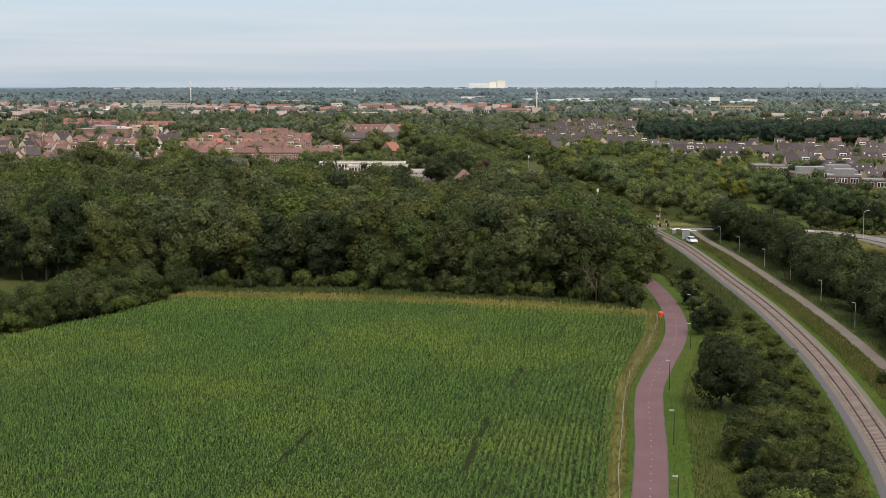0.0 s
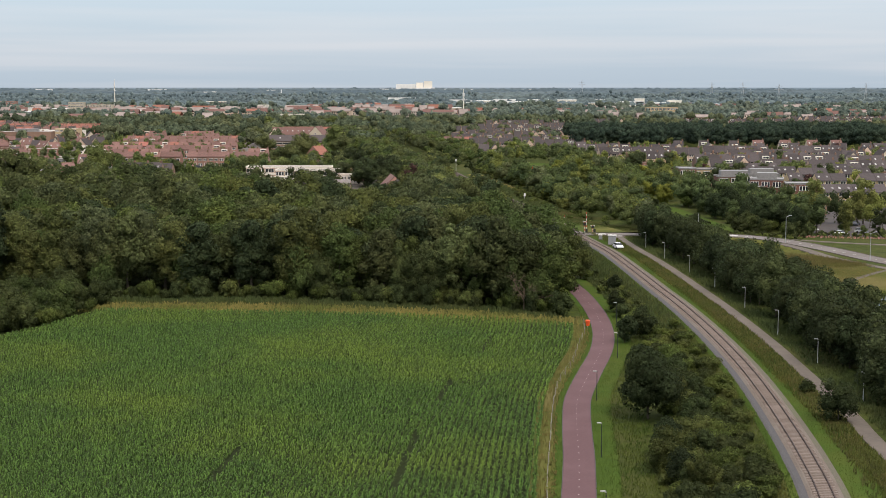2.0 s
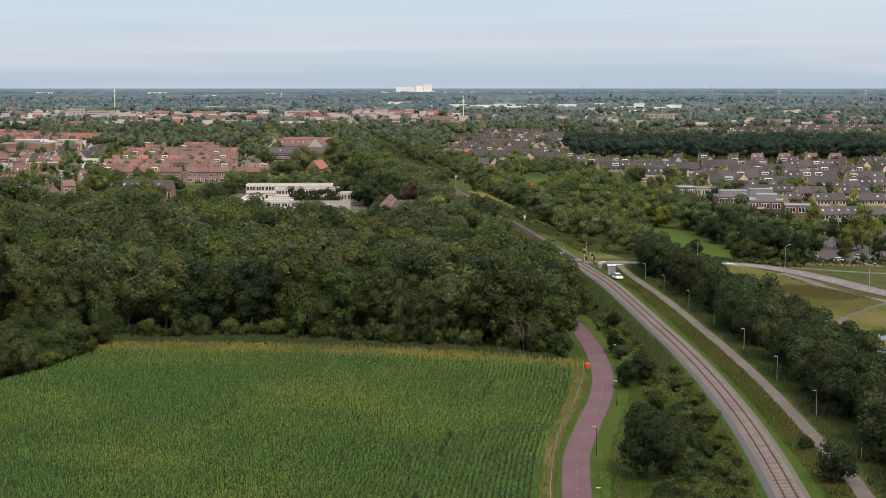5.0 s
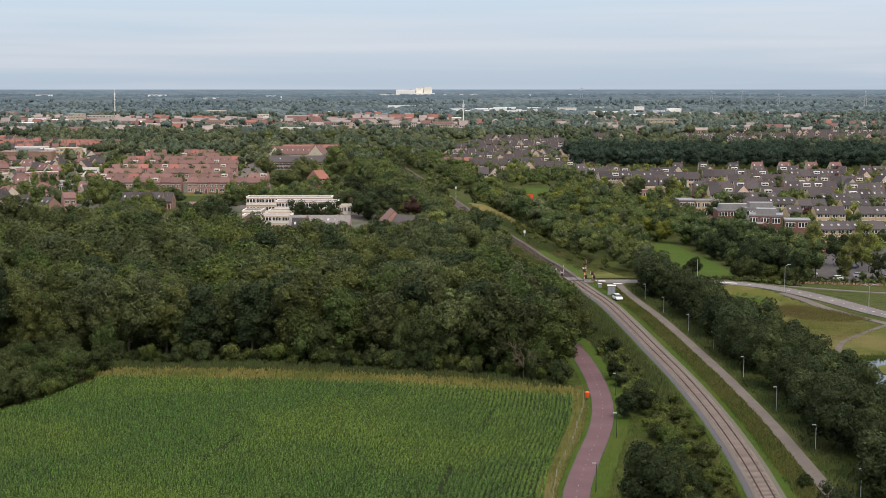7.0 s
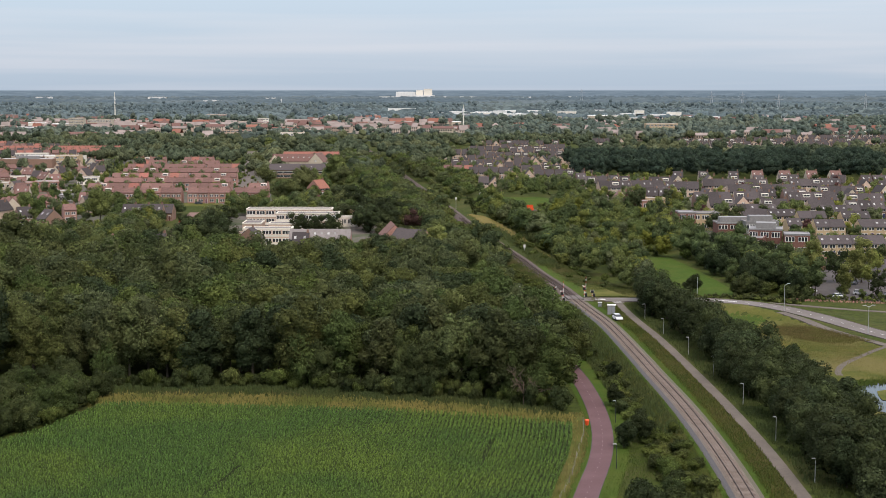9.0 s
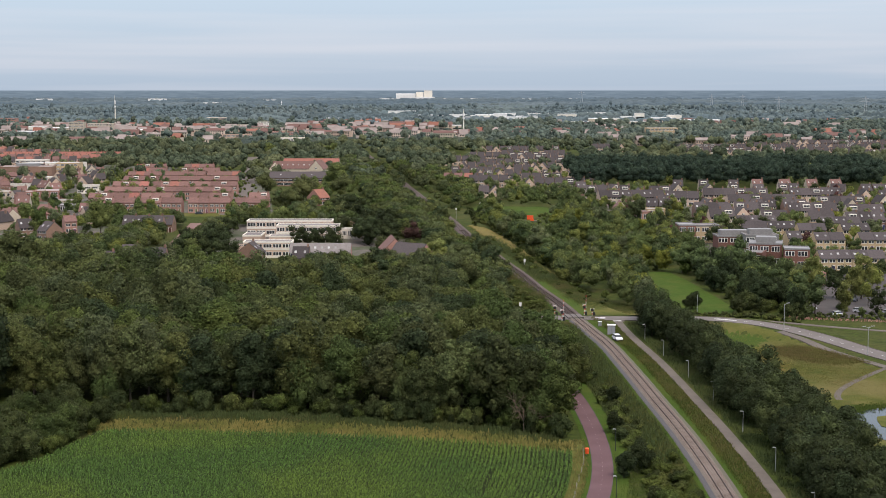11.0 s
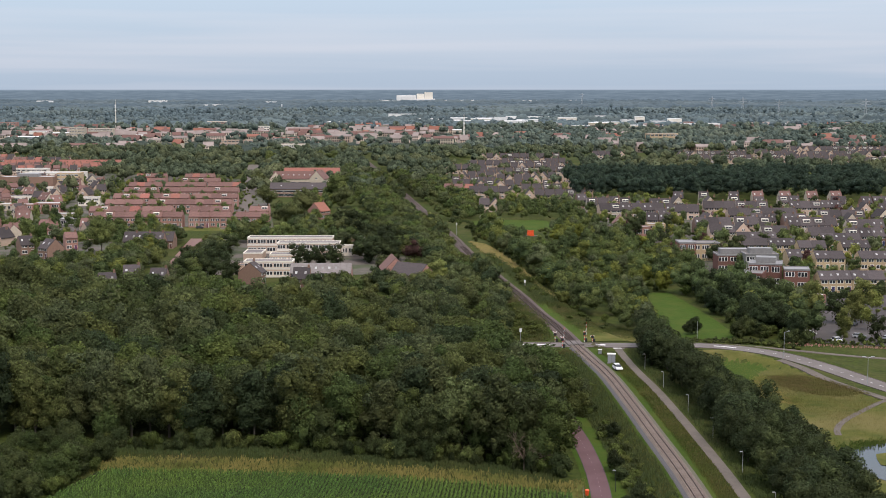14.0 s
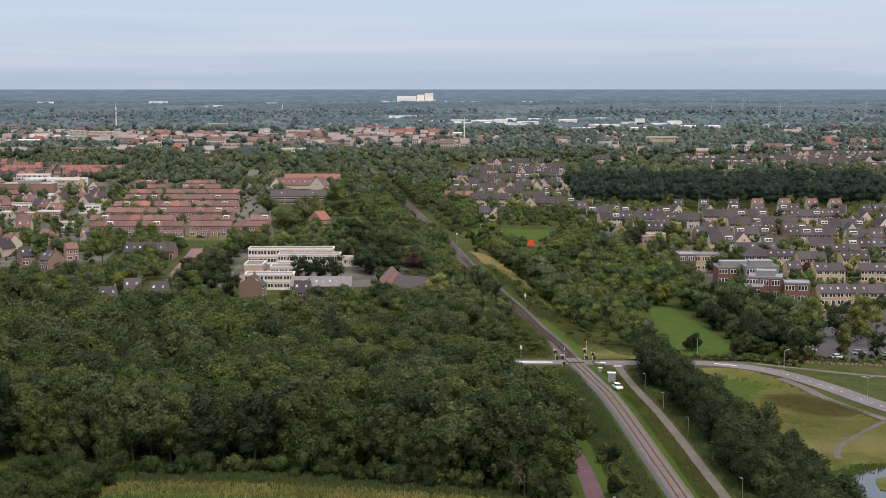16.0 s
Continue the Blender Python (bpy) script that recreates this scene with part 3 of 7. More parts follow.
def build_lines():
    tagged(new("verge", strip(CYCLE, [(-2.9, 0.03), (4.6, 0.03)]).mesh("verge", LAWN)), "green grass verge along the cycle path", "verge", kind="structure")
    tagged(new("field_margin", strip(CYCLE[CYCLE[:, 1] < 262], [(-5.4, 0.035), (-2.8, 0.035)]).mesh("field_margin", MEADOW)), "yellow-green grass margin between field and path", "verge", kind="structure")
    cyc = new("cycle_path", strip(CYCLE, [(-1.82, 0.02), (-1.8, 0.07), (1.8, 0.07), (1.82, 0.02)]).mesh("cycle_path", RED_ASPHALT))
    tagged(cyc, "smooth red asphalt cycle path with white centre dashes", "cycle path", kind="structure")
    dash = Shape().box(-0.15, -0.045, 0, 0.15, 0.045, 0.008).mesh("dash", WORNPAINT)
    for p, a in at_dist(CYCLE, 2.87, 1.0):
        part("dash", dash, cyc, m=pose(p[0], p[1], 0.072, 0, 0, math.degrees(a)))
    edge = Shape()
    for o in (-1.9, 1.82):
        strip(CYCLE, [(o, 0.02), (o + 0.005, 0.075), (o + 0.08, 0.075)], edge)
    part("edge_strip", edge.mesh("edge_strip", DARKGRAVEL), cyc, "dark worn edge strip")

    side = new("side_path", strip(SIDE_PATH, [(-1.13, 0.01), (-1.1, 0.06), (1.1, 0.06), (1.13, 0.01)]).mesh("side_path", CONCRETE_PATH))
    tagged(side, "narrow grey concrete path beside the railway", "path", kind="structure")
    tagged(new("track_verge", strip(TRACK[TRACK[:, 1] < 470], [(-3.5, 0.04), (6.2, 0.04)]).mesh("track_verge", LAWN)), "bright green grass verges along the railway", "verge", kind="structure")
    road = new("road", strip(ROAD, [(-3.4, 0.0), (-3.38, 0.08), (3.38, 0.08), (3.4, 0.0)]).mesh("road", ASPHALT))
    tagged(road, "grey asphalt road over a level crossing", "road", kind="structure")
    kerb = Shape()
    for o in (-3.55, 3.4):
        strip(ROAD, [(o, 0.0), (o + 0.005, 0.16), (o + 0.15, 0.16), (o + 0.155, 0.0)], kerb)
    part("kerb", kerb.mesh("kerb", CONCRETE_PATH), road, "pale concrete kerb")
    mark = Shape().box(-0.9, -0.06, 0, 0.9, 0.06, 0.008).mesh("marking", PAINT)
    for p, a in at_dist(ROAD, 4.0, 112):
        part("marking", mark, road, m=pose(p[0], p[1], 0.084 + float(lift(p[0], p[1])), 0, 0, math.degrees(a)))
    for x0, x1 in ((13.6, 33.2), (40.4, 48.2), (73, 83)):
        seg = ROAD[(ROAD[:, 0] > x0) & (ROAD[:, 0] < x1) & (ROAD[:, 1] > 372)]
        w = 0.5 if x0 < 60 else 0.2
        isl = strip(seg, [(-w, 0.08), (-w + 0.05, 0.2), (w - 0.05, 0.2), (w, 0.08)])
        part("median", isl.mesh("median", PAINT), road, "white painted median island")
    for name, line, w, label, m in (("footway", ROAD_FOOT, 0.9, "pale footway behind the road", CONCRETE_PATH), ("cycle_branch", BRANCH, 1.2, "pale cycle path leaving the road", CONCRETE_PATH), ("trail", TRAIL, 0.7, "trodden bare earth trail through the meadow", CONCRETE_PATH)):
        tagged(new(name, strip(line, [(-w - 0.1, 0.0), (-w, 0.17), (w, 0.17), (w + 0.1, 0.0)]).mesh(name, m)), label, "path", kind="structure")
    link = spline([(48.5, 386.5), (49.2, 389.5), (51.6, 392.5)], 1.0)
    tagged(new("path_mouth", strip(link, [(-1.6, 0.065), (1.6, 0.065)]).mesh("path_mouth", CONCRETE_PATH)), "concrete mouth of the side path at the road", "path", kind="structure")
    give = Shape().box(-1.2, -0.5, 0, 1.2, 0.5, 0.01).mesh("marking", PAINT)
    part("marking", give, road, m=pose(48.3, 387.4, 0.09 + BANK, 0, 0, 5))
    for name, line in (("long_street", spline([(-121, 850), (-150, 1090), (-181, 1350)], 20)), ("estate_street", spline([(-112, 735), (-121, 850)], 10))):
        tagged(new(name, strip(line, [(-5, 0.05), (5, 0.05)]).mesh(name, CONCRETE_PATH)), "straight pale street between terraces and trees", "street", kind="structure")


build_lines()


# ---- railway ----
def build_railway():
    rw = thing("railway_track", "single railway track with rusty rails on pale ballast", "railway", kind="structure")
    part("dark_shoulder", strip(TRACK[TRACK[:, 1] < 388.5], [(-2.7, 0.05), (-2.4, 0.12), (-1.75, 0.16)]).mesh("dark_shoulder", DARKGRAVEL), rw, "dark grey gravel shoulder")
    part("light_shoulder", strip(TRACK[TRACK[:, 1] < 388.5], [(1.75, 0.16), (2.05, 0.12), (2.5, 0.05)]).mesh("light_shoulder", LIGHTGRAVEL), rw, "pale gravel service strip")
    part("ballast", strip(TRACK[TRACK[:, 1] > 397], [(-2.7, 0.08), (-1.6, 0.29), (1.6, 0.29), (2.7, 0.08)]).mesh("ballast", BALLAST_OLD), rw, "dark brown old ballast")
    part("ballast", strip(TRACK[TRACK[:, 1] < 399], [(-1.9, 0.1), (-1.45, 0.3), (1.45, 0.3), (1.9, 0.1)]).mesh("ballast", BALLAST), rw, "pinkish stone ballast")
    for o in (-0.75, 0.75):
        part("rail", strip(TRACK, [(o - 0.07, 0.34), (o - 0.05, 0.5), (o + 0.05, 0.5), (o + 0.07, 0.34)]).mesh("rail", RAIL), rw, "rusty steel rail")
    sl = Shape().box(-0.12, -1.28, 0, 0.12, 1.28, 0.1)
    sl.v = [(x * (0.8 if z > 0.05 else 1), y * (0.99 if z > 0.05 else 1), z - (0.03 if abs(y) < 0.1 else 0)) for x, y, z in sl.v]
    sm = sl.mesh("sleeper", SLEEPER)
    rest, old = Shape(), Shape()
    for k, (p, a) in enumerate(at_dist(TRACK, 0.62, 36)):
        if k < 290:
            part("sleeper", sm, rw, m=pose(p[0], p[1], 0.28 + float(lift(p[0], p[1])), 0, 0, math.degrees(a)))
        elif p[1] < 640 and not 388.6 < p[1] < 397:
            c, s, h = math.cos(a), math.sin(a), 0.28 + float(lift(p[0], p[1]))
            (rest if p[1] < 392 else old).add([(p[0] + x * c - y * s, p[1] + x * s + y * c, z + h) for x, y, z in sl.v], [(4, 5, 6, 7), (0, 1, 5, 4), (1, 2, 6, 5), (2, 3, 7, 6), (3, 0, 4, 7)])
    tagged(part("far_sleepers", rest.mesh("far_sleepers", SLEEPER), rw), kind="stuff")
    tagged(part("old_sleepers", old.mesh("old_sleepers", SLEEPER_OLD), rw), kind="stuff")
    deck = thing("crossing_deck", "dark rubber level crossing deck between the rails", "level crossing", kind="structure")
    seg = TRACK[(TRACK[:, 1] > 388.5) & (TRACK[:, 1] < 397.5)]
    for a, b in ((-2.2, -0.85), (-0.65, 0.65), (0.85, 2.2)):
        part("panel", strip(seg, [(a, 0.1), (a + 0.01, 0.49), (b - 0.01, 0.49), (b, 0.1)]).mesh("panel", ASPHALT), deck)


build_railway()


# ---- plants ----
def ico(level):
    bm = bmesh.new()
    bmesh.ops.create_icosphere(bm, subdivisions=level, radius=1)
    v = np.array([x.co[:] for x in bm.verts])
    f = np.array([[x.index for x in q.verts] for q in bm.faces])
    bm.free()
    return v, f


ICO_V, ICO_F = ico(1)
ICO2_V, ICO2_F = ico(2)


def crown_arrays(rng, rx, rz, base, lobes, leaves, leaf, core=0.86, top=1.0, fine=99, size=(0.27, 0.42), low=-1.0, rough=(0.7, 1.25)):
    """Leafy crown: many uneven billows, the first ones finer, with small bent leaf sprays over them; low: how far down billows reach."""
    cs, rs = [np.zeros(3)], [0.55 * min(rx, rz)]
    while len(cs) < lobes:
        d = rng.normal(size=3)
        d /= np.linalg.norm(d)
        if d[2] < low:
            continue
        k = rng.uniform(0.3, 0.76)
        lift_ = 0.5 + 0.5 * d[2]
        cs.append(np.array([d[0] * rx * k * (1.1 - 0.25 * lift_ * top), d[1] * rx * k * (1.1 - 0.25 * lift_ * top), d[2] * rz * k * 1.05]))
        rs.append(rng.uniform(*size) * rx)
    cs, rs = np.array(cs), np.array(rs)
    V, F, N, o = [], [], [], 0
    mid = np.array([0, 0, -0.35 * rz])
    full = np.array([rx, rx, rz])

    def soft(p, d, part_of):
        out = (p - mid) / full
        out /= np.linalg.norm(out, axis=1)[:, None] + 1e-6
        n = d * part_of + out * (1 - part_of)
        return n / (np.linalg.norm(n, axis=1)[:, None] + 1e-6)
    for k, (c, r) in enumerate(zip(cs, rs)):
        iv, if_ = (ICO2_V, ICO2_F) if k < fine else (ICO_V, ICO_F)
        v = iv * (r * core * rng.uniform(*rough, (len(iv), 1))) + c
        V.append(v)
        N.append(soft(v, iv, 0.72))
        F.append(if_ + o)
        o += len(v)
    got = 0
    w = rs ** 2 / (rs ** 2).sum()
    while got < leaves:
        i = rng.choice(lobes, size=leaves, p=w)
        d = rng.normal(size=(leaves, 3))
        d[:, 2] += 0.35
        d /= np.linalg.norm(d, axis=1)[:, None]
        p = cs[i] + d * (rs[i] * rng.uniform(0.84, 1.14, leaves))[:, None]
        dist = np.linalg.norm(p[:, None, :] - cs[None], axis=2) / rs[None]
        dist[np.arange(leaves), i] = 9
        ok = (dist.min(1) > 0.86) & (p[:, 2] > (low - 0.25) * rz)
        p, d = p[ok][:leaves - got], d[ok][:leaves - got]
        n = len(p)
        nn = d + rng.normal(scale=0.5, size=(n, 3))
        nn /= np.linalg.norm(nn, axis=1)[:, None]
        u = np.cross(nn, rng.normal(size=(n, 3)))
        u /= np.linalg.norm(u, axis=1)[:, None]
        t = np.cross(nn, u)
        lean = d * 0.75 + nn * 0.5
        N.append(np.repeat(soft(p, lean / np.linalg.norm(lean, axis=1)[:, None], 0.75), 3, 0))
        s = (leaf * rng.uniform(0.55, 1.35, n))[:, None]
        q = np.stack([p - u * s, p + u * s * 0.8 - t * s * 0.75, p + u * s * 0.7 + t * s * 0.75 - nn * s * 0.25], 1)
        V.append(q.reshape(-1, 3))
        k = o + 3 * np.arange(n)[:, None]
        F.append(k + [0, 1, 2])
        o += 3 * n
        got += n
    v, f, n = np.concatenate(V), np.concatenate(F), np.concatenate(N)
    face = np.cross(v[f[:, 1]] - v[f[:, 0]], v[f[:, 2]] - v[f[:, 0]])
    back = (face * n[f[:, 0]]).sum(1) < 0
    f[back] = f[back][:, [0, 2, 1]]
    v[:, 2] += base + rz
    return v, f, n


def trunk_mesh(rng, height, r, spread):
    sh = Shape()
    p = Vector((0, 0, -0.3))
    for k in range(3):
        q = Vector((rng.uniform(-0.15, 0.15) * (k + 1), rng.uniform(-0.15, 0.15) * (k + 1), height * (k + 1) / 3))
        sh.tube(p, q, r * (1.25 - 0.3 * k), r * (0.95 - 0.3 * k), 6)
        p = q
        if k:
            for j in range(3):
                a = rng.uniform(0, math.tau)
                sh.tube(q - Vector((0, 0, 0.4)), q + Vector((math.cos(a) * spread, math.sin(a) * spread, spread * 0.7)), r * 0.4, r * 0.12, 4)
    return sh.mesh("trunk", BARK)


class Plant:
    """One kind of tree or shrub: its meshes, and the thing that is copied."""
    made = {}
    arrays = {}


def plant(kind, name, category, height, rx, bare, leafmaterial, lobes, leaves, leaf, seed, top=1.0, **shape):
    """A tree or shrub kind of unit size; bare: share of the height below the crown."""
    rng = np.random.default_rng(seed)
    base = height * bare
    rz = (height - base) / 2
    v, f, n = crown_arrays(rng, rx, rz, base, lobes, leaves, leaf, top=top, **shape)
    crown = bulk("crown", v, f, leafmaterial, n)
    Plant.arrays[kind] = (v, f, n, leafmaterial)
    trunk = trunk_mesh(rng, base + rz * 1.1, max(0.07, height * 0.014), rx * 0.4)
    Plant.made[kind] = (name, category, crown, trunk)


def grow(kind, x, y, scale, turn, label, group, wide=1.0, z=0.0, colour=None):
    """Sets a plant in the ground; all plants of a kind share their meshes."""
    name, category, crown, trunk = Plant.made[kind]
    m = Matrix.Translation((x, y, z + float(lift(x, y)))) @ Matrix.Rotation(turn, 4, "Z") @ Matrix.Diagonal((scale * wide, scale * wide, scale, 1))
    ob = thing(name, label, category, group, at=m)
    part("trunk", trunk, ob)
    part("crown", crown, ob)
    return ob


for k in range(4):
    plant(f"wood{k}", "tree", "tree", 15.5, 4.9 + 0.4 * (k % 2), 0.02, LEAF[k], 30, 3000, 0.25, 10 + k, top=1.3, fine=0, core=0.66, size=(0.2, 0.36))
    plant(f"edge{k}", "tree", "tree", 15.5, 4.9 + 0.4 * (k % 2), 0.02, LEAF[4 + k], 30, 3000, 0.25, 14 + k, top=1.3, fine=0, core=0.66, size=(0.2, 0.36))
    plant(f"top{k}", "tree", "tree", 15.0, 4.9 + 0.5 * (k % 2), 0.3, LEAF[k], 18, 1900, 0.27, 20 + k, fine=0, size=(0.22, 0.4), low=-0.35, core=0.68)
    plant(f"mid{k}", "tree", "tree", 10.0, 4.2 - 0.3 * (k % 2), -0.04, LEAF_PARK[k], 11, 420, 0.32, 30 + k, fine=0, size=(0.28, 0.46), low=-0.5, core=0.76)
    plant(f"emb{k}", "tree", "tree", 10.0, 4.2 - 0.3 * (k % 2), -0.04, LEAF[k], 11, 420, 0.32, 80 + k, fine=0, size=(0.28, 0.46), low=-0.5, core=0.76)
    plant(f"bank{k}", "tree", "tree", 9.0, 3.8 + 0.5 * (k % 2), 0.0, (LEAF[2], LEAF_DARK, LEAF[0], LEAF[1])[k], 22, 2400, 0.19, 40 + k, fine=0, size=(0.24, 0.42), core=0.68)
    plant(f"bush{k}", "shrub", "shrub", 4.0, 2.5, -0.1, LEAF_SCRUB[k], 11, 420, 0.22, 50 + k, fine=0, core=0.72)
    plant(f"scrub{k}", "shrub", "shrub", 4.0, 2.6, -0.1, LEAF_SCRUB[k], 13, 1000, 0.14, 54 + k, fine=0, core=0.7)
plant("low0", "shrub", "shrub", 3.6, 2.4, -0.15, LEAF_SCRUB[0], 4, 60, 0.28, 70, fine=0, size=(0.4, 0.55))
plant("low1", "shrub", "shrub", 3.6, 2.4, -0.15, LEAF_SCRUB[1], 4, 60, 0.28, 71, fine=0, size=(0.4, 0.55))
plant("low2", "shrub", "shrub", 3.6, 2.4, -0.15, LEAF_SCRUB[3], 4, 60, 0.28, 72, fine=0, size=(0.4, 0.55))
plant("street0", "tree", "tree", 13.0, 6.3, 0.04, LEAF_OLIVE, 24, 1500, 0.32, 73, fine=0, size=(0.24, 0.4), core=0.74)
plant("street1", "tree", "tree", 13.0, 6.0, 0.04, LEAF_PARK[1], 24, 1500, 0.32, 74, fine=0, size=(0.24, 0.4), core=0.74)
plant("hedge0", "shrub", "shrub", 7.5, 3.8, -0.05, LEAF_SCRUB[0], 22, 2300, 0.18, 75, fine=0, core=0.68)
plant("hedge1", "shrub", "shrub", 6.5, 3.8, -0.05, LEAF[4], 22, 2300, 0.18, 76, fine=0, core=0.68)
plant("dark0", "tree", "tree", 16.0, 5.0, 0.05, LEAF_SHELTER, 12, 330, 0.42, 60, fine=0, size=(0.3, 0.46), core=0.8)
plant("dark1", "tree", "tree", 13.0, 4.7, -0.04, LEAF_DARK, 13, 600, 0.34, 61, fine=0, size=(0.28, 0.44), core=0.74)
plant("bright0", "tree", "tree", 8.0, 3.8, 0.05, LEAF_BRIGHT, 14, 700, 0.27, 62, fine=0, core=0.74)
plant("copper0", "tree", "tree", 11.0, 4.6, 0.08, LEAF_RED, 14, 600, 0.3, 63, fine=0, core=0.74)
plant("slim0", "poplar", "poplar", 14.0, 3.0, -0.12, LEAF_POPLAR, 30, 1500, 0.25, 64, top=0.6, fine=0, core=0.7)
plant("round0", "tree", "tree", 10.7, 5.4, 0.02, LEAF_DARK, 38, 6000, 0.16, 65, fine=0, core=0.66, size=(0.2, 0.36))
R = np.random.default_rng(7)


def scatter(poly, spacing, rng):
    xs = [p[0] for p in poly]
    ys = [p[1] for p in poly]
    out = []
    for j, y in enumerate(np.arange(min(ys), max(ys), spacing * 0.87)):
        for x in np.arange(min(xs) + (j % 2) * spacing / 2, max(xs), spacing):
            px, py = x + rng.uniform(-0.36, 0.36) * spacing, y + rng.uniform(-0.36, 0.36) * spacing
            if inside(px, py, poly):
                out.append((px, py))
    return out


def in_view(x, y, pad=10):
    return -0.378 * y - pad < x < 0.32 * y + pad


def planting(poly, spacing, kinds, smin, smax, label, group, wide=(0.9, 1.15), keep=lambda x, y: True, stuff_name="", tall=lambda x, y: 1.0):
    """Plants a patch of ground: single things, or one mass of crowns where a name for it is given."""
    V, F, N, M, o, mats = [], [], [], [], 0, []
    for x, y in scatter(poly, spacing, R):
        if in_view(x, y) and keep(x, y):
            kind, s, turn, w = kinds[R.integers(len(kinds))], R.uniform(smin, smax) * tall(x, y), R.uniform(0, math.tau), R.uniform(*wide)
            if not stuff_name:
                grow(kind, x, y, s, turn, label, group, w)
                continue
            v, f, n, m = Plant.arrays[kind]
            if m in LEAF:
                m = LEAF[R.integers(8)]
            elif m in LEAF_PARK:
                m = LEAF_PARK[R.integers(6)]
            if m not in mats:
                mats.append(m)
            c, sn = math.cos(turn) * s * w, math.sin(turn) * s * w
            V.append(np.stack([x + v[:, 0] * c - v[:, 1] * sn, y + v[:, 0] * sn + v[:, 1] * c, v[:, 2] * s + float(lift(x, y))], 1))
            c, sn = math.cos(turn), math.sin(turn)
            N.append(np.stack([n[:, 0] * c - n[:, 1] * sn, n[:, 0] * sn + n[:, 1] * c, n[:, 2]], 1))
            F.append(f + o)
            M.append(np.full(len(f), mats.index(m), dtype=np.int32))
            o += len(v)
    if stuff_name:
        me = bulk(stuff_name, np.concatenate(V), np.concatenate(F), mats[0], np.concatenate(N))
        for m in mats[1:]:
            me.materials.append(m)
        me.polygons.foreach_set("material_index", np.concatenate(M))
        tagged(new(stuff_name, me), label, "wood", kind="stuff")


def clear_track(x, y, m=8.0):
    return abs(x - track_x(y)) > m


# the wood behind the maize
def wood_height(x, y):
    """The wood is tallest in its back western part and has lower gaps and single high crowns."""
    w = min(1.0, max(0.0, (-15 - x) / 50)) * min(1.0, max(0.0, (y - 330) / 45))
    return (1.12 - 0.1 * min(1.0, max(0.0, (y - 310) / 50)) + 0.28 * w) * (1.0 + 0.3 * noise.noise(Vector((x / 15, y / 15, 2.0))))


planting([(-125, 293), (-68, 290.5), (-32, 288), (2, 278), (22, 268.5), (25.0, 285), (25, 300), (25, 306), (2, 300), (-32, 304), (-125, 306)], 5.7, ["wood0", "wood1", "wood2", "wood3", "edge0", "edge1", "edge2", "edge3"], 0.82, 1.1, "tall leafy deciduous tree at the edge of the wood", "trees of the wood", tall=wood_height)
planting([(-160, 306), (-32, 304), (2, 300), (25, 306), (19.5, 340), (9, 372), (1, 396), (-160, 398)], 7.3, ["top0", "top1", "top2", "top3"], 0.8, 1.12, "dense deciduous crowns of the wood", "", (0.85, 1.35), stuff_name="wood_crowns", tall=wood_height)
planting([(-185, 404), (-4, 404), (14, 412), (13, 430), (8, 440), (-8, 424), (-30, 412), (-50, 407), (-72, 410), (-100, 424), (-185, 440)], 7.6, ["top0", "top1", "top2", "top3"], 0.82, 1.05, "dense deciduous crowns behind the wood road", "", (0.9, 1.3), stuff_name="back_wood_crowns", tall=wood_height)
# undergrowth along the wood's foot
planting([(-72, 284), (-32, 282), (2, 272.5), (22, 263), (24, 268), (2, 279.5), (-32, 289), (-72, 291)], 3.1, ["scrub0", "scrub1", "scrub2", "scrub3"], 0.4, 1.25, "leafy undergrowth at the foot of the wood", "undergrowth", (0.7, 1.1))
planting([(-72, 287), (-32, 285), (2, 276), (21, 267), (24, 270), (2, 281), (-32, 291), (-72, 293)], 5.2, ["scrub0", "hedge1", "scrub2", "hedge0"], 0.9, 1.7, "tall understorey shrub at the edge of the wood", "undergrowth", (0.6, 0.85), keep=lambda x, y: R.random() < 0.75)
# hedge of shrubs at the maize's far corner
planting([(-84, 226), (-77, 239), (-70, 254), (-66, 275), (-72, 284), (-100, 284), (-110, 226)], 4.4, ["hedge0", "hedge1", "hedge0", "scrub1"], 0.75, 1.05, "broad leafy shrub in the hedge beside the field", "hedge shrubs", keep=lambda x, y: inside(x, y, [(-84, 226), (-77, 239), (-70, 254), (-66, 275), (-72, 284), (-86, 284), (-95, 226)]))
# scrub between the cycle path and the railway
grow("round0", 26.8, 181, 1.0, 0.4, "large round dark-leaved tree beside the cycle path", "")
grow("bank1", 34.5, 240, 0.66, 1.0, "dark small tree between path and railway", "")
grow("bank0", 30.8, 236, 0.6, 2.0, "leafy small tree between path and railway", "")
grow("bank1", 49, 171.5, 0.64, 2.0, "dark rounded shrub tree beside the narrow path", "")
planting([(22, 120), (25, 148), (26.5, 160), (30.5, 172), (33, 200), (34.5, 225), (37.2, 236), (37.0, 215), (36.0, 190), (34.6, 168), (32.6, 150), (28.5, 120)], 2.9, ["scrub0", "scrub1", "scrub2", "scrub3"], 0.5, 1.0, "dense leafy scrub beside the railway", "scrub shrubs")
planting([(24, 146), (25, 166), (29, 176), (32, 196), (34, 190), (32, 165), (28, 146)], 5.0, ["bank3", "scrub1", "bank0"], 0.5, 0.68, "taller yellowish-green shrub in the scrub", "scrub shrubs")
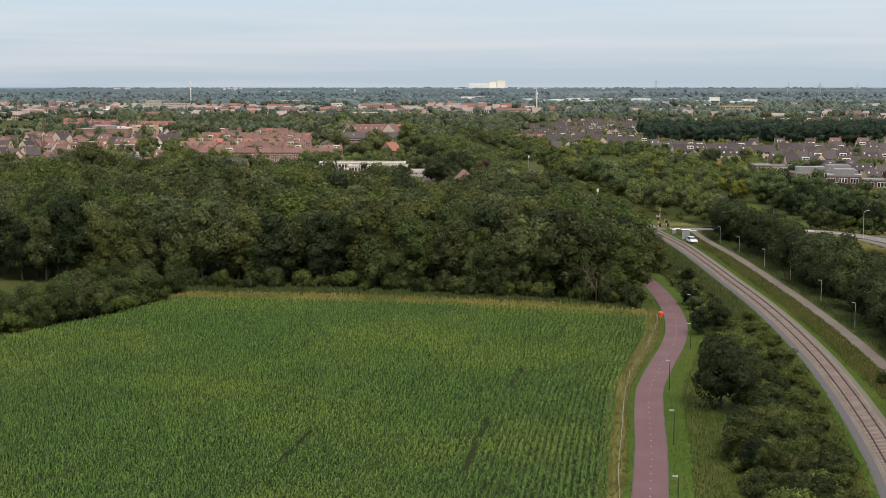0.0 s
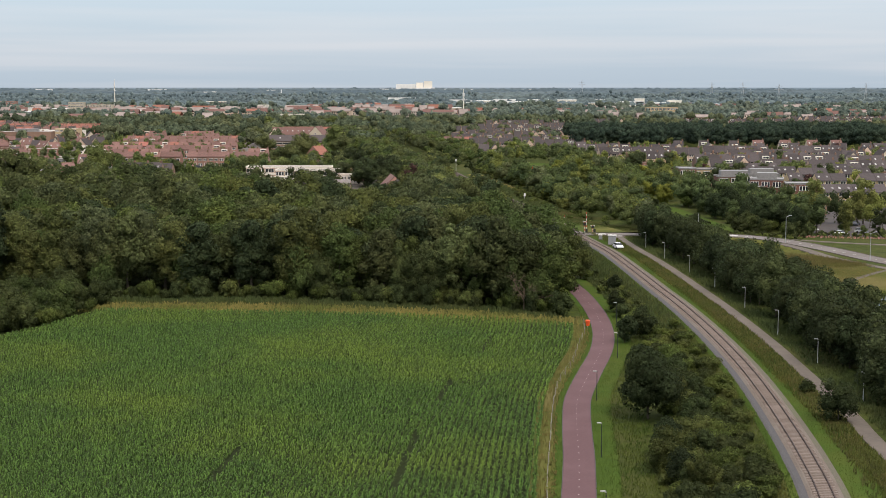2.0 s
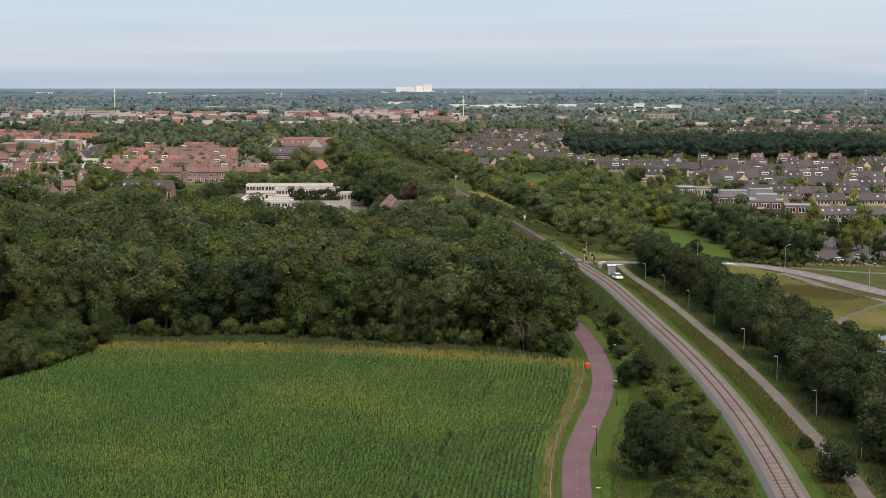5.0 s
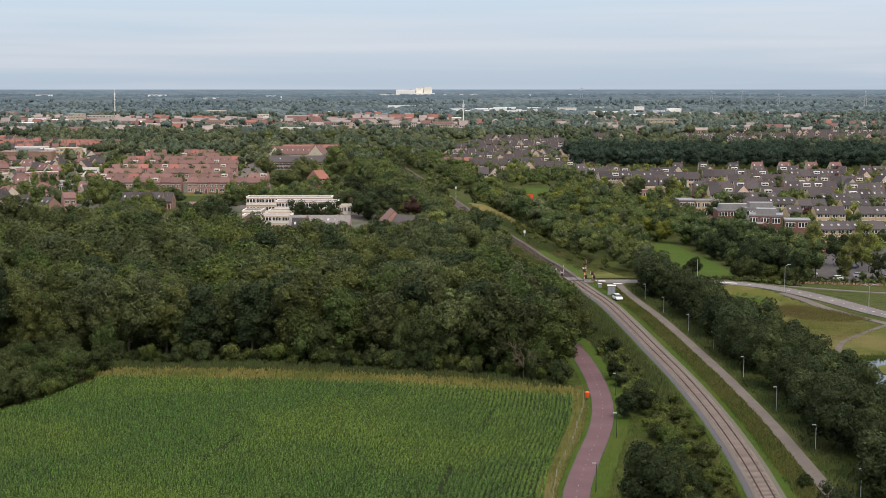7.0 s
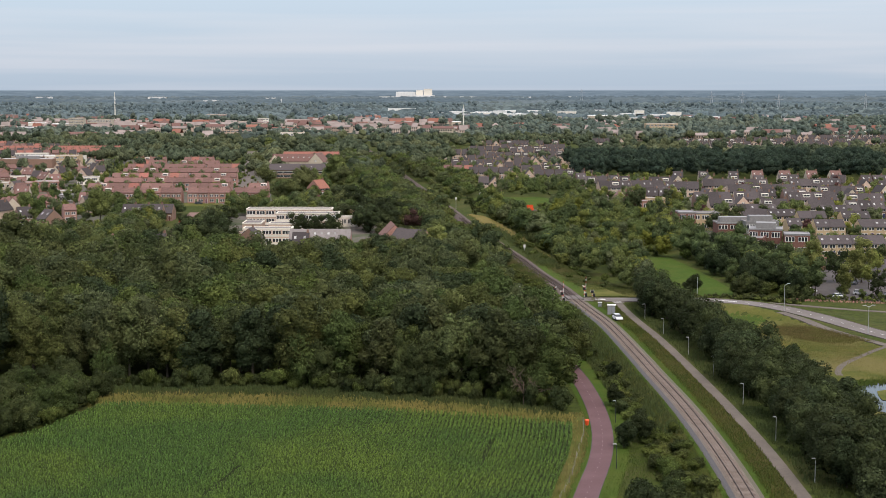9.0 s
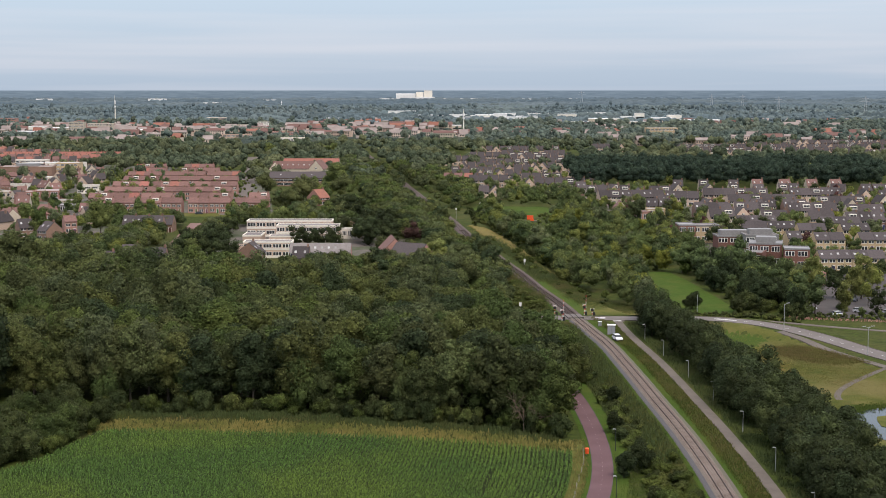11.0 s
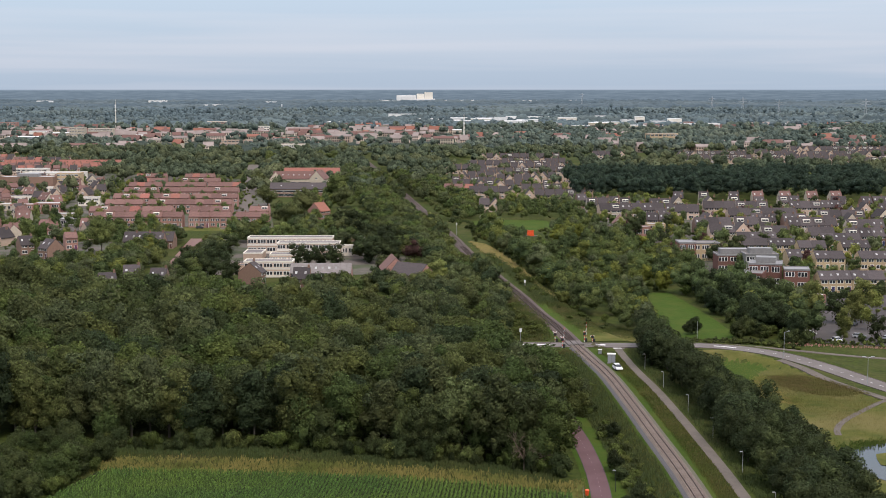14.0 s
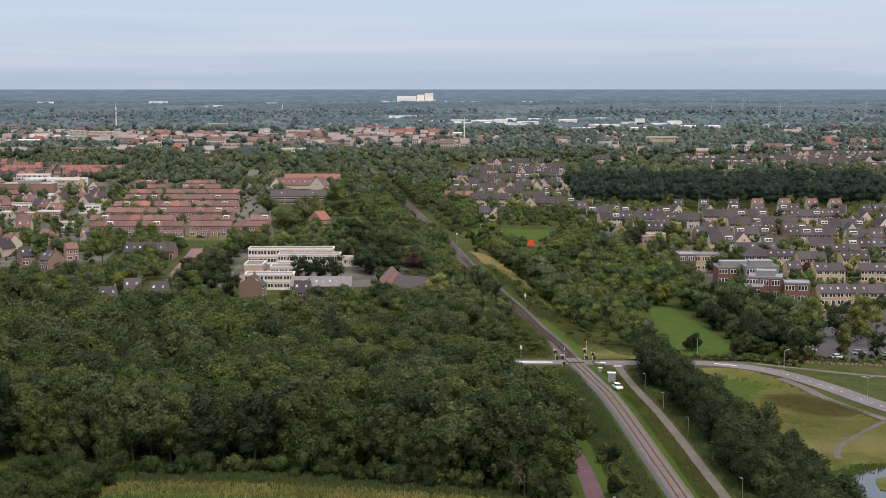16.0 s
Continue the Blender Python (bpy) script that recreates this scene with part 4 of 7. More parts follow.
planting([(32.5, 246), (33, 262), (32.5, 285), (29.5, 304), (26, 330), (24, 352), (30, 358), (36, 365), (39.5, 345), (41.2, 318), (42.2, 290), (42.6, 262), (42, 246)], 3.7, ["scrub0", "scrub2", "scrub1", "bush0"], 0.32, 0.8, "low dark scrub between wood and railway", "", (1.0, 1.5), keep=lambda x, y: abs(x - track_x(y)) > 7.5 and x > np.interp(y, [245, 300, 330], [33.5, 33.5, 31]), stuff_name="railway_scrub")
planting([(24, 150), (29, 180), (33, 212), (35, 245), (34.8, 290), (37.5, 292), (38.6, 245), (37.2, 200), (33.6, 160), (30, 140), (23, 140)], 2.3, ["scrub0", "scrub1", "scrub3", "bush1"], 0.2, 0.5, "low green scrub beside the railway", "", (1.0, 1.5), stuff_name="low_scrub")
planting([(20, 112), (30, 112), (38, 150), (42, 200), (42, 240), (34, 240), (30, 190), (25, 150)], 2.7, ["scrub1", "scrub3", "scrub1", "scrub0"], 0.3, 0.62, "low bramble scrub beside the railway verge", "", (1.1, 1.5), keep=lambda x, y: 4.6 < track_x(y) - x < 9.5 and R.random() < 0.85, stuff_name="verge_scrub")
grow("bank1", 33.2, 268, 0.5, 1.0, "dark small tree in the scrub", "")
grow("bank0", 35.5, 292, 0.5, 2.0, "leafy small tree in the scrub", "")
for x, y, k, q in ((22.5, 283, "edge1", 0.78), (28.5, 303, "wood1", 0.8), (31, 315, "edge1", 0.62), (27, 328, "wood3", 0.8)):
    grow(k, x, y, q, x, "leafy tree closing over the path end", "trees of the wood")
# belt of trees beside the narrow path
planting([(58.5, 140), (58.5, 190), (58.8, 240), (58.3, 290), (56.6, 330), (54, 365), (55.5, 384), (61, 386), (64, 355), (66, 325), (71, 300), (74.5, 280), (73, 255), (71, 230), (69, 190), (68, 140)], 4.9, ["bank0", "bank1", "bank1", "bank2"], 0.88, 1.25, "dense broadleaf tree in the belt beside the path", "belt trees", keep=lambda x, y: y < 350 or R.random() < 0.9)
grow("bush2", 49.2, 187.6, 0.55, 0, "low dark shrub in the rough grass", "")


def dead_tree(x, y, height):
    """A bare dead tree: brown limbs that fork three times."""
    rng = np.random.default_rng(5)
    ob = thing("dead_tree", "bare brown dead tree at the edge of the wood", "tree", at=pose(x, y, 0))
    sh = Shape()

    def limb(p, d, ln, r, level):
        q = p + d * ln
        sh.tube(p, q, r, r * 0.6, 4)
        if level:
            for _ in range(4):
                n = Vector(rng.normal(size=3)) * 0.55 + d
                limb(p + d * ln * rng.uniform(0.45, 1.0), n.normalized(), ln * rng.uniform(0.5, 0.75), r * 0.55, level - 1)
    limb(Vector((0, 0, -0.2)), Vector((0, 0, 1)), height * 0.42, 0.16, 4)
    part("trunk", sh.mesh("trunk", DEADWOOD), ob)


dead_tree(15.5, 267.5, 12.0)

# ---- maize ----
def build_maize():
    rng = np.random.default_rng(3)
    P = []
    for k in range(190):
        y = np.arange(128, 274, 0.35) + rng.uniform(0, 0.3)
        x = maize_edge(np.maximum(y, 125)) - 0.5 - 0.75 * k
        m = (x > -0.378 * y - 3) & (y < np.interp(x, [-70, -42, -10, 8, 23], [267.5, 266.5, 262.5, 257.5, 250])) & (x > np.interp(y, [215, 246, 273], [-88, -71.5, -63.5]))
        m &= rng.random(len(y)) > 0.04
        P.append(np.stack([x[m], y[m]], 1))
    P = np.concatenate(P)
    P += rng.normal(scale=0.05, size=P.shape)
    # tramlines where a wheel has pressed the plants down
    tram = np.zeros(len(P), bool)
    for o, y0, y1 in ((15.4, 146, 171), (14.7, 189, 203), (14.2, 226, 238), (36, 150, 165), (52, 205, 222)):
        d = np.abs((maize_edge(P[:, 1]) - P[:, 0]) - o)
        tram |= (d < 0.45) & (P[:, 1] > y0) & (P[:, 1] < y1)
    P = P[~(tram & (rng.random(len(P)) < 0.9))]
    n = len(P)
    grow_h = 0.95 + 0.12 * np.sin(P[:, 0] * 0.06) * np.cos(P[:, 1] * 0.05) + rng.normal(scale=0.08, size=n)
    V, F = [], []
    for leaf in range(4):
        a = math.pi * (0.45 + rng.integers(0, 2, n)) + rng.normal(scale=0.65, size=n)
        c, s = np.cos(a), np.sin(a)
        h = grow_h * (0.55 + 0.22 * leaf)
        ln = 0.47 * rng.uniform(0.7, 1.2, n)
        w = 0.08
        z0 = h * 0.45

        def at(r, z, side):
            return np.stack([P[:, 0] + c * r - s * side, P[:, 1] + s * r + c * side, z], 1)
        q = np.stack([at(0.02, z0, 0), at(ln * 0.55, h, w), at(ln * 0.55, h, -w), at(ln * 1.15, h * 0.8, 0)], 1)
        o = leaf * 4 * n + 4 * np.arange(n)[:, None]
        V.append(q.reshape(-1, 3))
        F.append(np.concatenate([o + [0, 2, 1], o + [1, 2, 3]]))
    tagged(new("maize", bulk("maize", np.concatenate(V), np.concatenate(F), MAIZE)), "rows of knee-high green maize plants", "maize", kind="stuff")


build_maize()


def tufts(name, line, lo, hi, per_m, height, material, label, y0=0, y1=1e9, seed=1, spread=0.5):
    """Tall grass and weeds: upright crossed blades along one side of a line."""
    rng = np.random.default_rng(seed)
    n_ = sides(line)
    seg = np.linalg.norm(np.diff(line, axis=0), axis=1)
    n = int(seg.sum() * (hi - lo) * per_m)
    i = rng.choice(len(seg), n, p=seg / seg.sum())
    t = rng.random((n, 1))
    o = rng.uniform(lo, hi, (n, 1))
    p = line[i] * (1 - t) + line[i + 1] * t + n_[i] * o
    p = p[(p[:, 1] > y0) & (p[:, 1] < y1)]
    stuff(name, p, height, material, label, rng, spread)


def stuff(name, p, height, material, label, rng, spread=0.5):
    n = len(p)
    z = lift(p[:, 0], p[:, 1])
    V, F, N = [], [], []
    for b in range(3):
        a = rng.uniform(0, math.tau, n)
        h = height * rng.uniform(0.5, 1.25, n)
        w = height * 0.13
        lean = rng.uniform(0.1, spread, n) * height
        c, s = np.cos(a), np.sin(a)
        q = np.stack([np.stack([p[:, 0] - s * w, p[:, 1] + c * w, z], 1), np.stack([p[:, 0] + s * w, p[:, 1] - c * w, z], 1),
                      np.stack([p[:, 0] + c * lean + s * w * 0.7, p[:, 1] + s * lean - c * w * 0.7, z + h], 1), np.stack([p[:, 0] + c * lean * 1.2 - s * w * 0.5, p[:, 1] + s * lean * 1.2 + c * w * 0.5, z + h * 0.9], 1)], 1)
        o = b * 4 * n + 4 * np.arange(n)[:, None]
        V.append(q.reshape(-1, 3))
        nn = np.stack([c * 0.45, s * 0.45, np.full(n, 0.9)], 1)
        N.append(np.repeat(nn, 4, 0))
        tri = np.concatenate([o + [0, 1, 2], o + [0, 2, 3]])
        F.append(tri)
    V, F, N = np.concatenate(V), np.concatenate(F), np.concatenate(N)
    face = np.cross(V[F[:, 1]] - V[F[:, 0]], V[F[:, 2]] - V[F[:, 0]])
    back = face @ np.array([0.1, -1.0, 0.4]) < 0
    F[back] = F[back][:, [0, 2, 1]]
    tagged(new(name, bulk(name, V, F, material, N)), label, "grass", kind="stuff")


def poly_points(poly, n, seed):
    rng = np.random.default_rng(seed)
    a = np.array(poly, float)
    lo, hi = a.min(0), a.max(0)
    out = np.zeros((0, 2))
    while len(out) < n:
        p = lo + rng.random((4 * n, 2)) * (hi - lo)
        hit = np.zeros(len(p), bool)
        for (x0, y0), (x1, y1) in zip(a, np.roll(a, -1, 0)):
            cross = (y0 > p[:, 1]) != (y1 > p[:, 1])
            hit ^= cross & (p[:, 0] < (x1 - x0) * (p[:, 1] - y0) / (y1 - y0 if y1 != y0 else 1.0) + x0)
        out = np.concatenate([out, p[hit]])
    return out[:n], rng


tufts("field_margin_weeds", CYCLE, -5.2, -2.5, 4, 0.35, STRAW, "tall dry weeds along the field fence", 110, 262, 1)
tufts("path_edge_grass", CYCLE, 4.4, 9.5, 7, 0.3, LUSH, "rough grass behind the verge", 110, 290, 2)
tufts("verge_grass", CYCLE, 1.9, 4.7, 16, 0.15, LUSH, "short lush grass beside the cycle path", 110, 275, 23)
tufts("margin_grass", CYCLE, -3.2, -1.9, 16, 0.15, LUSH, "short grass between path and field", 110, 275, 24)
tufts("track_side_grass", TRACK, 2.5, 4.4, 12, 0.15, LUSH, "short green grass along the railway", 110, 400, 26)
tufts("shoulder_grass", TRACK, -3.7, -2.7, 14, 0.2, LUSH, "narrow green grass strip along the railway", 110, 400, 27)
tufts("track_weeds", TRACK, 4.2, 7.2, 3, 0.45, WEED, "rough green weeds beside the railway", 110, 395, 3)
tufts("rough_grass_bank", SIDE_PATH, -5.0, -1.15, 8, 0.4, VERGEGRASS, "rough green grass between railway and path", 110, 380, 4)
tufts("dry_grass_bank", SIDE_PATH, -4.4, -1.6, 4, 0.55, YELLOWGRASS, "tall dry grass between railway and path", 110, 330, 34)
tufts("path_side_weeds", SIDE_PATH, 1.6, 6.5, 4, 0.5, NETTLE, "rough weeds behind the lamps", 110, 385, 5)
tufts("scrub_nettles", TRACK, -11.0, -3.6, 3.2, 0.8, NETTLE, "rank dark green nettles between wood and railway", 238, 378, 8)
tufts("track_scrub_grass", TRACK, -9.5, -3.6, 7, 0.3, VERGEGRASS, "rank green weeds beside the railway", 110, 384, 6)
def grass_patch(name, poly, n, height, material, label, seed):
    pts, rng = poly_points(poly, n, seed)
    pts = pts + rng.normal(scale=min(1.2, height * 2.5), size=pts.shape)
    stuff(name, pts, height, material, label, rng)


grass_patch("headland_weeds", [(-70, 281), (-32, 278), (2, 269), (20, 261), (22, 263), (18, 269), (2, 278), (-32, 288), (-68, 291)], 4000, 0.8, NETTLE, "tall green weeds along the wood", 11)
grass_patch("headland_grass", [(-70, 270), (-40, 269), (-8, 264), (12, 258), (22, 254), (23, 262), (2, 273), (-32, 282), (-66, 285)], 4500, 0.5, WEED, "rough green grass along the wood", 20)
grass_patch("verge_weeds", [(33, 470), (29, 520), (24, 560), (30, 560), (36, 530), (42, 480), (47, 455), (40, 440)], 4500, 0.5, WEED, "rough grass between railway and park", 22)
grass_patch("headland_straw", [(-70, 268), (-40, 267), (-8, 263), (12, 258), (22, 253), (24, 258), (2, 268), (-32, 275), (-66, 277)], 2800, 0.8, BRIGHTSTRAW, "straw-coloured grass along the wood", 19)
grass_patch("meadow_grass", [(67, 250), (67, 330), (67, 380), (78, 384), (88, 374), (97, 350), (105, 330), (125, 300), (125, 292), (96, 292), (84, 290), (80, 280), (79, 262), (82, 250)], 30000, 0.24, MEADOWBLADE, "tufted olive meadow grass", 12)
grass_patch("meadow_dry_grass", [(80, 320), (80, 352), (92, 366), (97, 345), (103, 328), (90, 308)], 5000, 0.3, STRAW, "dry brown meadow grass", 13)
grass_patch("meadow_straw_strip", [(79.5, 357), (82.5, 358), (81, 346), (82, 336), (85, 330), (82, 325), (79, 332), (78, 346)], 1500, 0.4, BRIGHTSTRAW, "straw-coloured strip of tall meadow grass", 25)
grass_patch("meadow_brown_grass", [(83, 357), (93, 358), (99, 347), (103, 338), (96, 334), (89, 337), (84, 345)], 5000, 0.45, TALLBROWN, "tall brown seeding meadow grass", 28)
grass_patch("crossing_foot_weeds", [(10, 384), (17, 374), (25, 352), (36, 362), (35.5, 380), (34, 385)], 3500, 0.5, WEED, "rank green weeds before the level crossing", 29)
grass_patch("pond_reeds", [(78, 262), (79, 278), (82, 286), (88, 290), (97, 293), (110, 291), (110, 288), (97, 290), (88, 287), (83, 283), (80.8, 276), (80, 262)], 2600, 0.5, LUSH, "green reeds round the pond", 14)
grass_patch("crossing_weeds", [(42, 410), (60, 411), (62, 420), (50, 440), (38, 470), (34, 470), (38, 430)], 5000, 0.35, WEED, "rank weeds beside the level crossing", 15)
grass_patch("bank_weeds", [(33, 470), (29, 520), (24, 560), (19, 610), (20, 610), (26, 560), (31, 520), (38, 470)], 2500, 0.8, NETTLE, "rank weeds on the railway bank", 16)
grass_patch("dry_bank_grass", DRY_BANK, 6000, 0.4, BRIGHTSTRAW, "straw-coloured tall grass on the bank", 18)
grass_patch("wood_edge_weeds", [(22, 403), (30, 403), (31.5, 430), (27, 462), (23, 498), (18, 540), (13, 585), (8, 585), (12, 540), (14, 500), (17, 440)], 7000, 0.7, WEED, "rank weeds between wood and railway", 17)


# ---- street furniture ----
def path_lamp(x, y, turn, dark):
    pole, lab = (DARKPOLE, "path lamp on a dark slender pole") if dark else (STEEL, "grey steel path lamp beside the narrow path")
    ob = thing("path_lamp", lab, "lamp", "path lamps", at=pose(x, y, float(lift(x, y)), 0, 0, turn))
    part("pole", Shape().tube((0, 0, -0.1), (0, 0, 1.0), 0.075, 0.07).tube((0, 0, 1.0), (0, 0, 4.1), 0.055, 0.045).mesh("pole", pole), ob)
    head = Shape().tube((0, 0, 4.02), (-0.15, 0, 4.16), 0.05).box(-0.58, -0.13, 4.1, -0.06, 0.13, 4.2)
    head.v = [(x_, y_ * (0.7 if x_ < -0.5 else 1), z_) for x_, y_, z_ in head.v]
    part("lamp_head", head.mesh("lamp_head", LAMPHEAD), ob, "pale flat lamp head")


for x, y, a in ((15.9, 134, 0), (18.6, 162, 0), (21.3, 192, 0), (27.9, 222.5, 0), (31.6, 254, 10)):
    path_lamp(x, y, a, True)
for x, y in ((57.2, 162), (57.6, 190), (58.0, 215.3), (58.4, 243.0), (58.4, 270.2), (57.8, 297.5), (56.3, 319.8), (54.6, 345.6), (53.2, 368.2)):
    path_lamp(*on_bank(x, y), 0, False)


def road_lamp(x, y, turn, arms, tall=8.2):
    ob = thing("street_lamp", "tall grey street lamp beside the road", "lamp", "street lamps", at=pose(x, y, float(lift(x, y)), 0, 0, turn))
    part("pole", Shape().tube((0, 0, -0.1), (0, 0, 1.2), 0.11, 0.1).tube((0, 0, 1.2), (0, 0, tall), 0.085, 0.06).mesh("pole", STEEL), ob)
    for s in arms:
        arm = Shape().tube((0, 0, tall - 0.05), (s * 1.2, 0, tall + 0.3), 0.05, 0.04)
        arm.box(s * 1.2 - 0.45, -0.14, tall + 0.25, s * 1.2 + 0.45, 0.14, tall + 0.38)
        part("lamp_arm", arm.mesh("lamp_arm", STEEL), ob)


road_lamp(73.8, 406.4, 0, (), 6.4)
road_lamp(91.9, 376.6, 20, (1,), 7.0)
road_lamp(106.1, 348.3, 10, (1, -1), 6.8)


def build_fence():
    fence = thing("field_fence", "low fence of weathered wooden posts with wire", "fence")
    line = spline([(9.6, 120), (11.2, 148.3), (12.3, 160), (13.6, 174), (15.2, 190), (17.1, 203.4), (20.0, 216.2), (22.5, 231), (24.9, 245), (25.6, 254)], 2)
    post = Shape().tube((0, 0, -0.2), (0, 0, 1.15), 0.055, 0.05, 6).mesh("post", POSTWOOD)
    tops = []
    for p, a in at_dist(line, 5.0):
        part("post", post, fence, m=pose(p[0], p[1], 0, R.uniform(-5, 5), R.uniform(-5, 5), 0))
        tops.append(Vector((p[0], p[1], 0)))
    for z in (0.55, 1.05):
        w = Shape()
        for p, q in zip(tops, tops[1:]):
            w.tube(p + Vector((0, 0, z)), q + Vector((0, 0, z)), 0.006, n=3)
        tagged(part("wire", w.mesh("wire", METALGREY), fence), kind="stuff")


build_fence()


def build_bin():
    ob = thing("litter_bin", "orange-red litter bin on a post beside the cycle path", "litter bin", at=pose(26.0, 250.5, 0))
    part("post", Shape().tube((0, 0, -0.1), (0, 0, 0.9), 0.06).mesh("post", STEEL), ob)
    body = Shape().tube((0, 0, 0.45), (0, 0, 1.35), 0.3, 0.42, 12)
    part("body", body.mesh("body", ORANGE), ob)
    part("lid", Shape().tube((0, 0, 1.35), (0, 0, 1.5), 0.44, 0.3, 12).mesh("lid", ORANGE), ob)


build_bin()


def crossing_signal(x, y, tall, boom):
    ob = thing("crossing_signal", "level crossing signal post with dark lamp board" + (" and raised striped boom" if boom else ""), "crossing signal", "crossing signals", at=pose(x, y, float(lift(x, y))))
    post = Shape()
    for k in range(6):
        post.tube((0, 0, k * tall / 6), (0, 0, (k + 1) * tall / 6), 0.09, m=k % 2)
    part("post", post.mesh("post", PAINT, REDPAINT), ob, "red and white post")
    part("lamp_board", Shape().box(-0.4, -0.12, tall * 0.62, 0.4, 0.02, tall * 0.62 + 0.75).mesh("lamp_board", BLACK), ob, "black signal lamp board")
    part("cross", Shape().tube((-0.55, -0.05, tall - 0.35), (0.55, -0.05, tall + 0.1), 0.06).tube((0.55, -0.05, tall - 0.35), (-0.55, -0.05, tall + 0.1), 0.06).mesh("cross", PAINT), ob, "white warning cross")
    part("machine_box", Shape().box(0.2, -0.3, 0, 0.8, 0.3, 1.1).mesh("machine_box", BLACK), ob)
    if boom:
        b = Shape()
        for k in range(8):
            b.tube((0.45, 0, 0.9 + k * 0.62), (0.45, 0, 0.9 + (k + 1) * 0.62), 0.06, m=k % 2)
        part("boom", b.mesh("boom", PAINT, REDPAINT), ob, "raised red and white boom")


crossing_signal(31.7, 397.2, 3.0, False)
crossing_signal(33.0, 388.1, 3.2, True)
crossing_signal(40.1, 397.4, 3.2, True)
crossing_signal(42.3, 396.8, 2.0, False)


def cabinet(x, y, w, d, h, label):
    ob = thing("relay_cabinet", label, "cabinet", at=pose(x, y, float(lift(x, y)), 0, 0, -8))
    part("body", Shape().box(-w / 2, -d / 2, 0.1, w / 2, d / 2, h).mesh("body", ZINC), ob)
    part("plinth", Shape().box(-w / 2 - 0.1, -d / 2 - 0.1, 0, w / 2 + 0.1, d / 2 + 0.1, 0.1).mesh("plinth", CONCRETE_PATH), ob)
    part("roof", Shape().box(-w / 2 - 0.12, -d / 2 - 0.12, h, w / 2 + 0.12, d / 2 + 0.12, h + 0.12).mesh("roof", METALWHITE), ob)
    for s in (-1, 1):
        part("door", Shape().box(s * w / 4 - w * 0.22, -d / 2 - 0.03, 0.25, s * w / 4 + w * 0.22, -d / 2 + 0.0, h - 0.2).mesh("door", METALGREY), ob)


cabinet(44.1, 366.2, 2.0, 1.6, 2.5, "grey railway relay cabinet beside the crossing")
cabinet(42.5, 378.9, 0.9, 0.7, 1.2, "small grey railway cabinet beside the track")


def build_car(paint, word):
    ob = thing("car", f"{word} parked hatchback car", "car", "parked cars")
    L, W = 4.1, 1.72
    sec = [(-2.05, 0.35, 0.75), (-1.9, 0.3, 0.95), (-1.2, 0.28, 1.0), (0.9, 0.28, 0.95), (1.8, 0.3, 0.8), (2.05, 0.38, 0.62)]
    b = Shape()
    v = []
    for x, z0, z1 in sec:
        v += [(x, -W / 2, z0), (x, -W / 2 * 0.98, z1), (x, W / 2 * 0.98, z1), (x, W / 2, z0)]
    n = len(sec)
    f = [(i * 4 + j, i * 4 + (j + 1) % 4, (i + 1) * 4 + (j + 1) % 4, (i + 1) * 4 + j) for i in range(n - 1) for j in range(4)] + [(3, 2, 1, 0), tuple((n - 1) * 4 + k for k in range(4))]
    b.add(v, f)
    part("body", b.mesh("body", paint), ob)
    c = Shape()
    c.add([(-1.85, -0.78, 0.95), (1.05, -0.78, 0.93), (1.05, 0.78, 0.93), (-1.85, 0.78, 0.95), (-1.45, -0.62, 1.42), (0.3, -0.62, 1.44), (0.3, 0.62, 1.44), (-1.45, 0.62, 1.42)], [(0, 1, 5, 4), (1, 2, 6, 5), (2, 3, 7, 6), (3, 0, 4, 7)])
    part("windows", c.mesh("windows", GLASS), ob, "dark car windows")
    part("roof", Shape().box(-1.47, -0.64, 1.41, 0.32, 0.64, 1.47).mesh("roof", paint), ob)
    wheel = Shape().tube((0, -0.1, 0), (0, 0.1, 0), 0.32, n=10).mesh("wheel", TYRE)
    for x in (-1.25, 1.3):
        for y in (-0.78, 0.78):
            part("wheel", wheel, ob, m=pose(x, y, 0.32))
    return ob


CARS = [build_car(CARPAINT, "white"), build_car(CARDARK, "dark"), build_car(CARSILVER, "silver"), build_car(CARRED, "red")]
CARS[0].matrix_basis = pose(44.6, 357.3, BANK + 0.1, 0, 0, -80)
CARS[1].matrix_basis = pose(109.5, 422.7, 0, 0, 0, 5)
CARS[2].matrix_basis = pose(123.5, 414.5, 0, 0, 0, -15)
CARS[3].matrix_basis = pose(-118.5, 640, 0, 0, 0, 80)
for k, (x, y, a) in enumerate(((110.0, 419.7, 5), (115.4, 408.2, 20), (136.2, 458.4, 70), (137, 452, 75), (128, 436, 60), (131, 410, -40), (-112.5, 655, 80), (-110.5, 600, 84), (-109.8, 590, 84), (-109, 580, 84), (-76, 593, 10), (-74, 603, 5), (-72, 606, 3), (-128, 739, 0), (-139, 739, 0))):
    copy_thing(CARS[0 if k in (0, 1, 2, 12) else (k * 7) % 3], pose(x, y, 0, 0, 0, a))


# ---- houses ----
def pane(x0, z0, x1, z1, y, name="window", bars=1):
    """A glazed window set in a wall that faces the viewer's side."""
    s = Shape()
    s.box(x0, y - 0.05, z0, x1, y + 0.08, z1, 1)
    w = (x1 - x0) / (bars + 1)
    for k in range(bars + 1):
        s.box(x0 + k * w + 0.11, y - 0.06, z0 + 0.12, x0 + (k + 1) * w - 0.11, y + 0.02, z1 - 0.12, 0)
    return s.mesh(name, GLASS, FRAME)


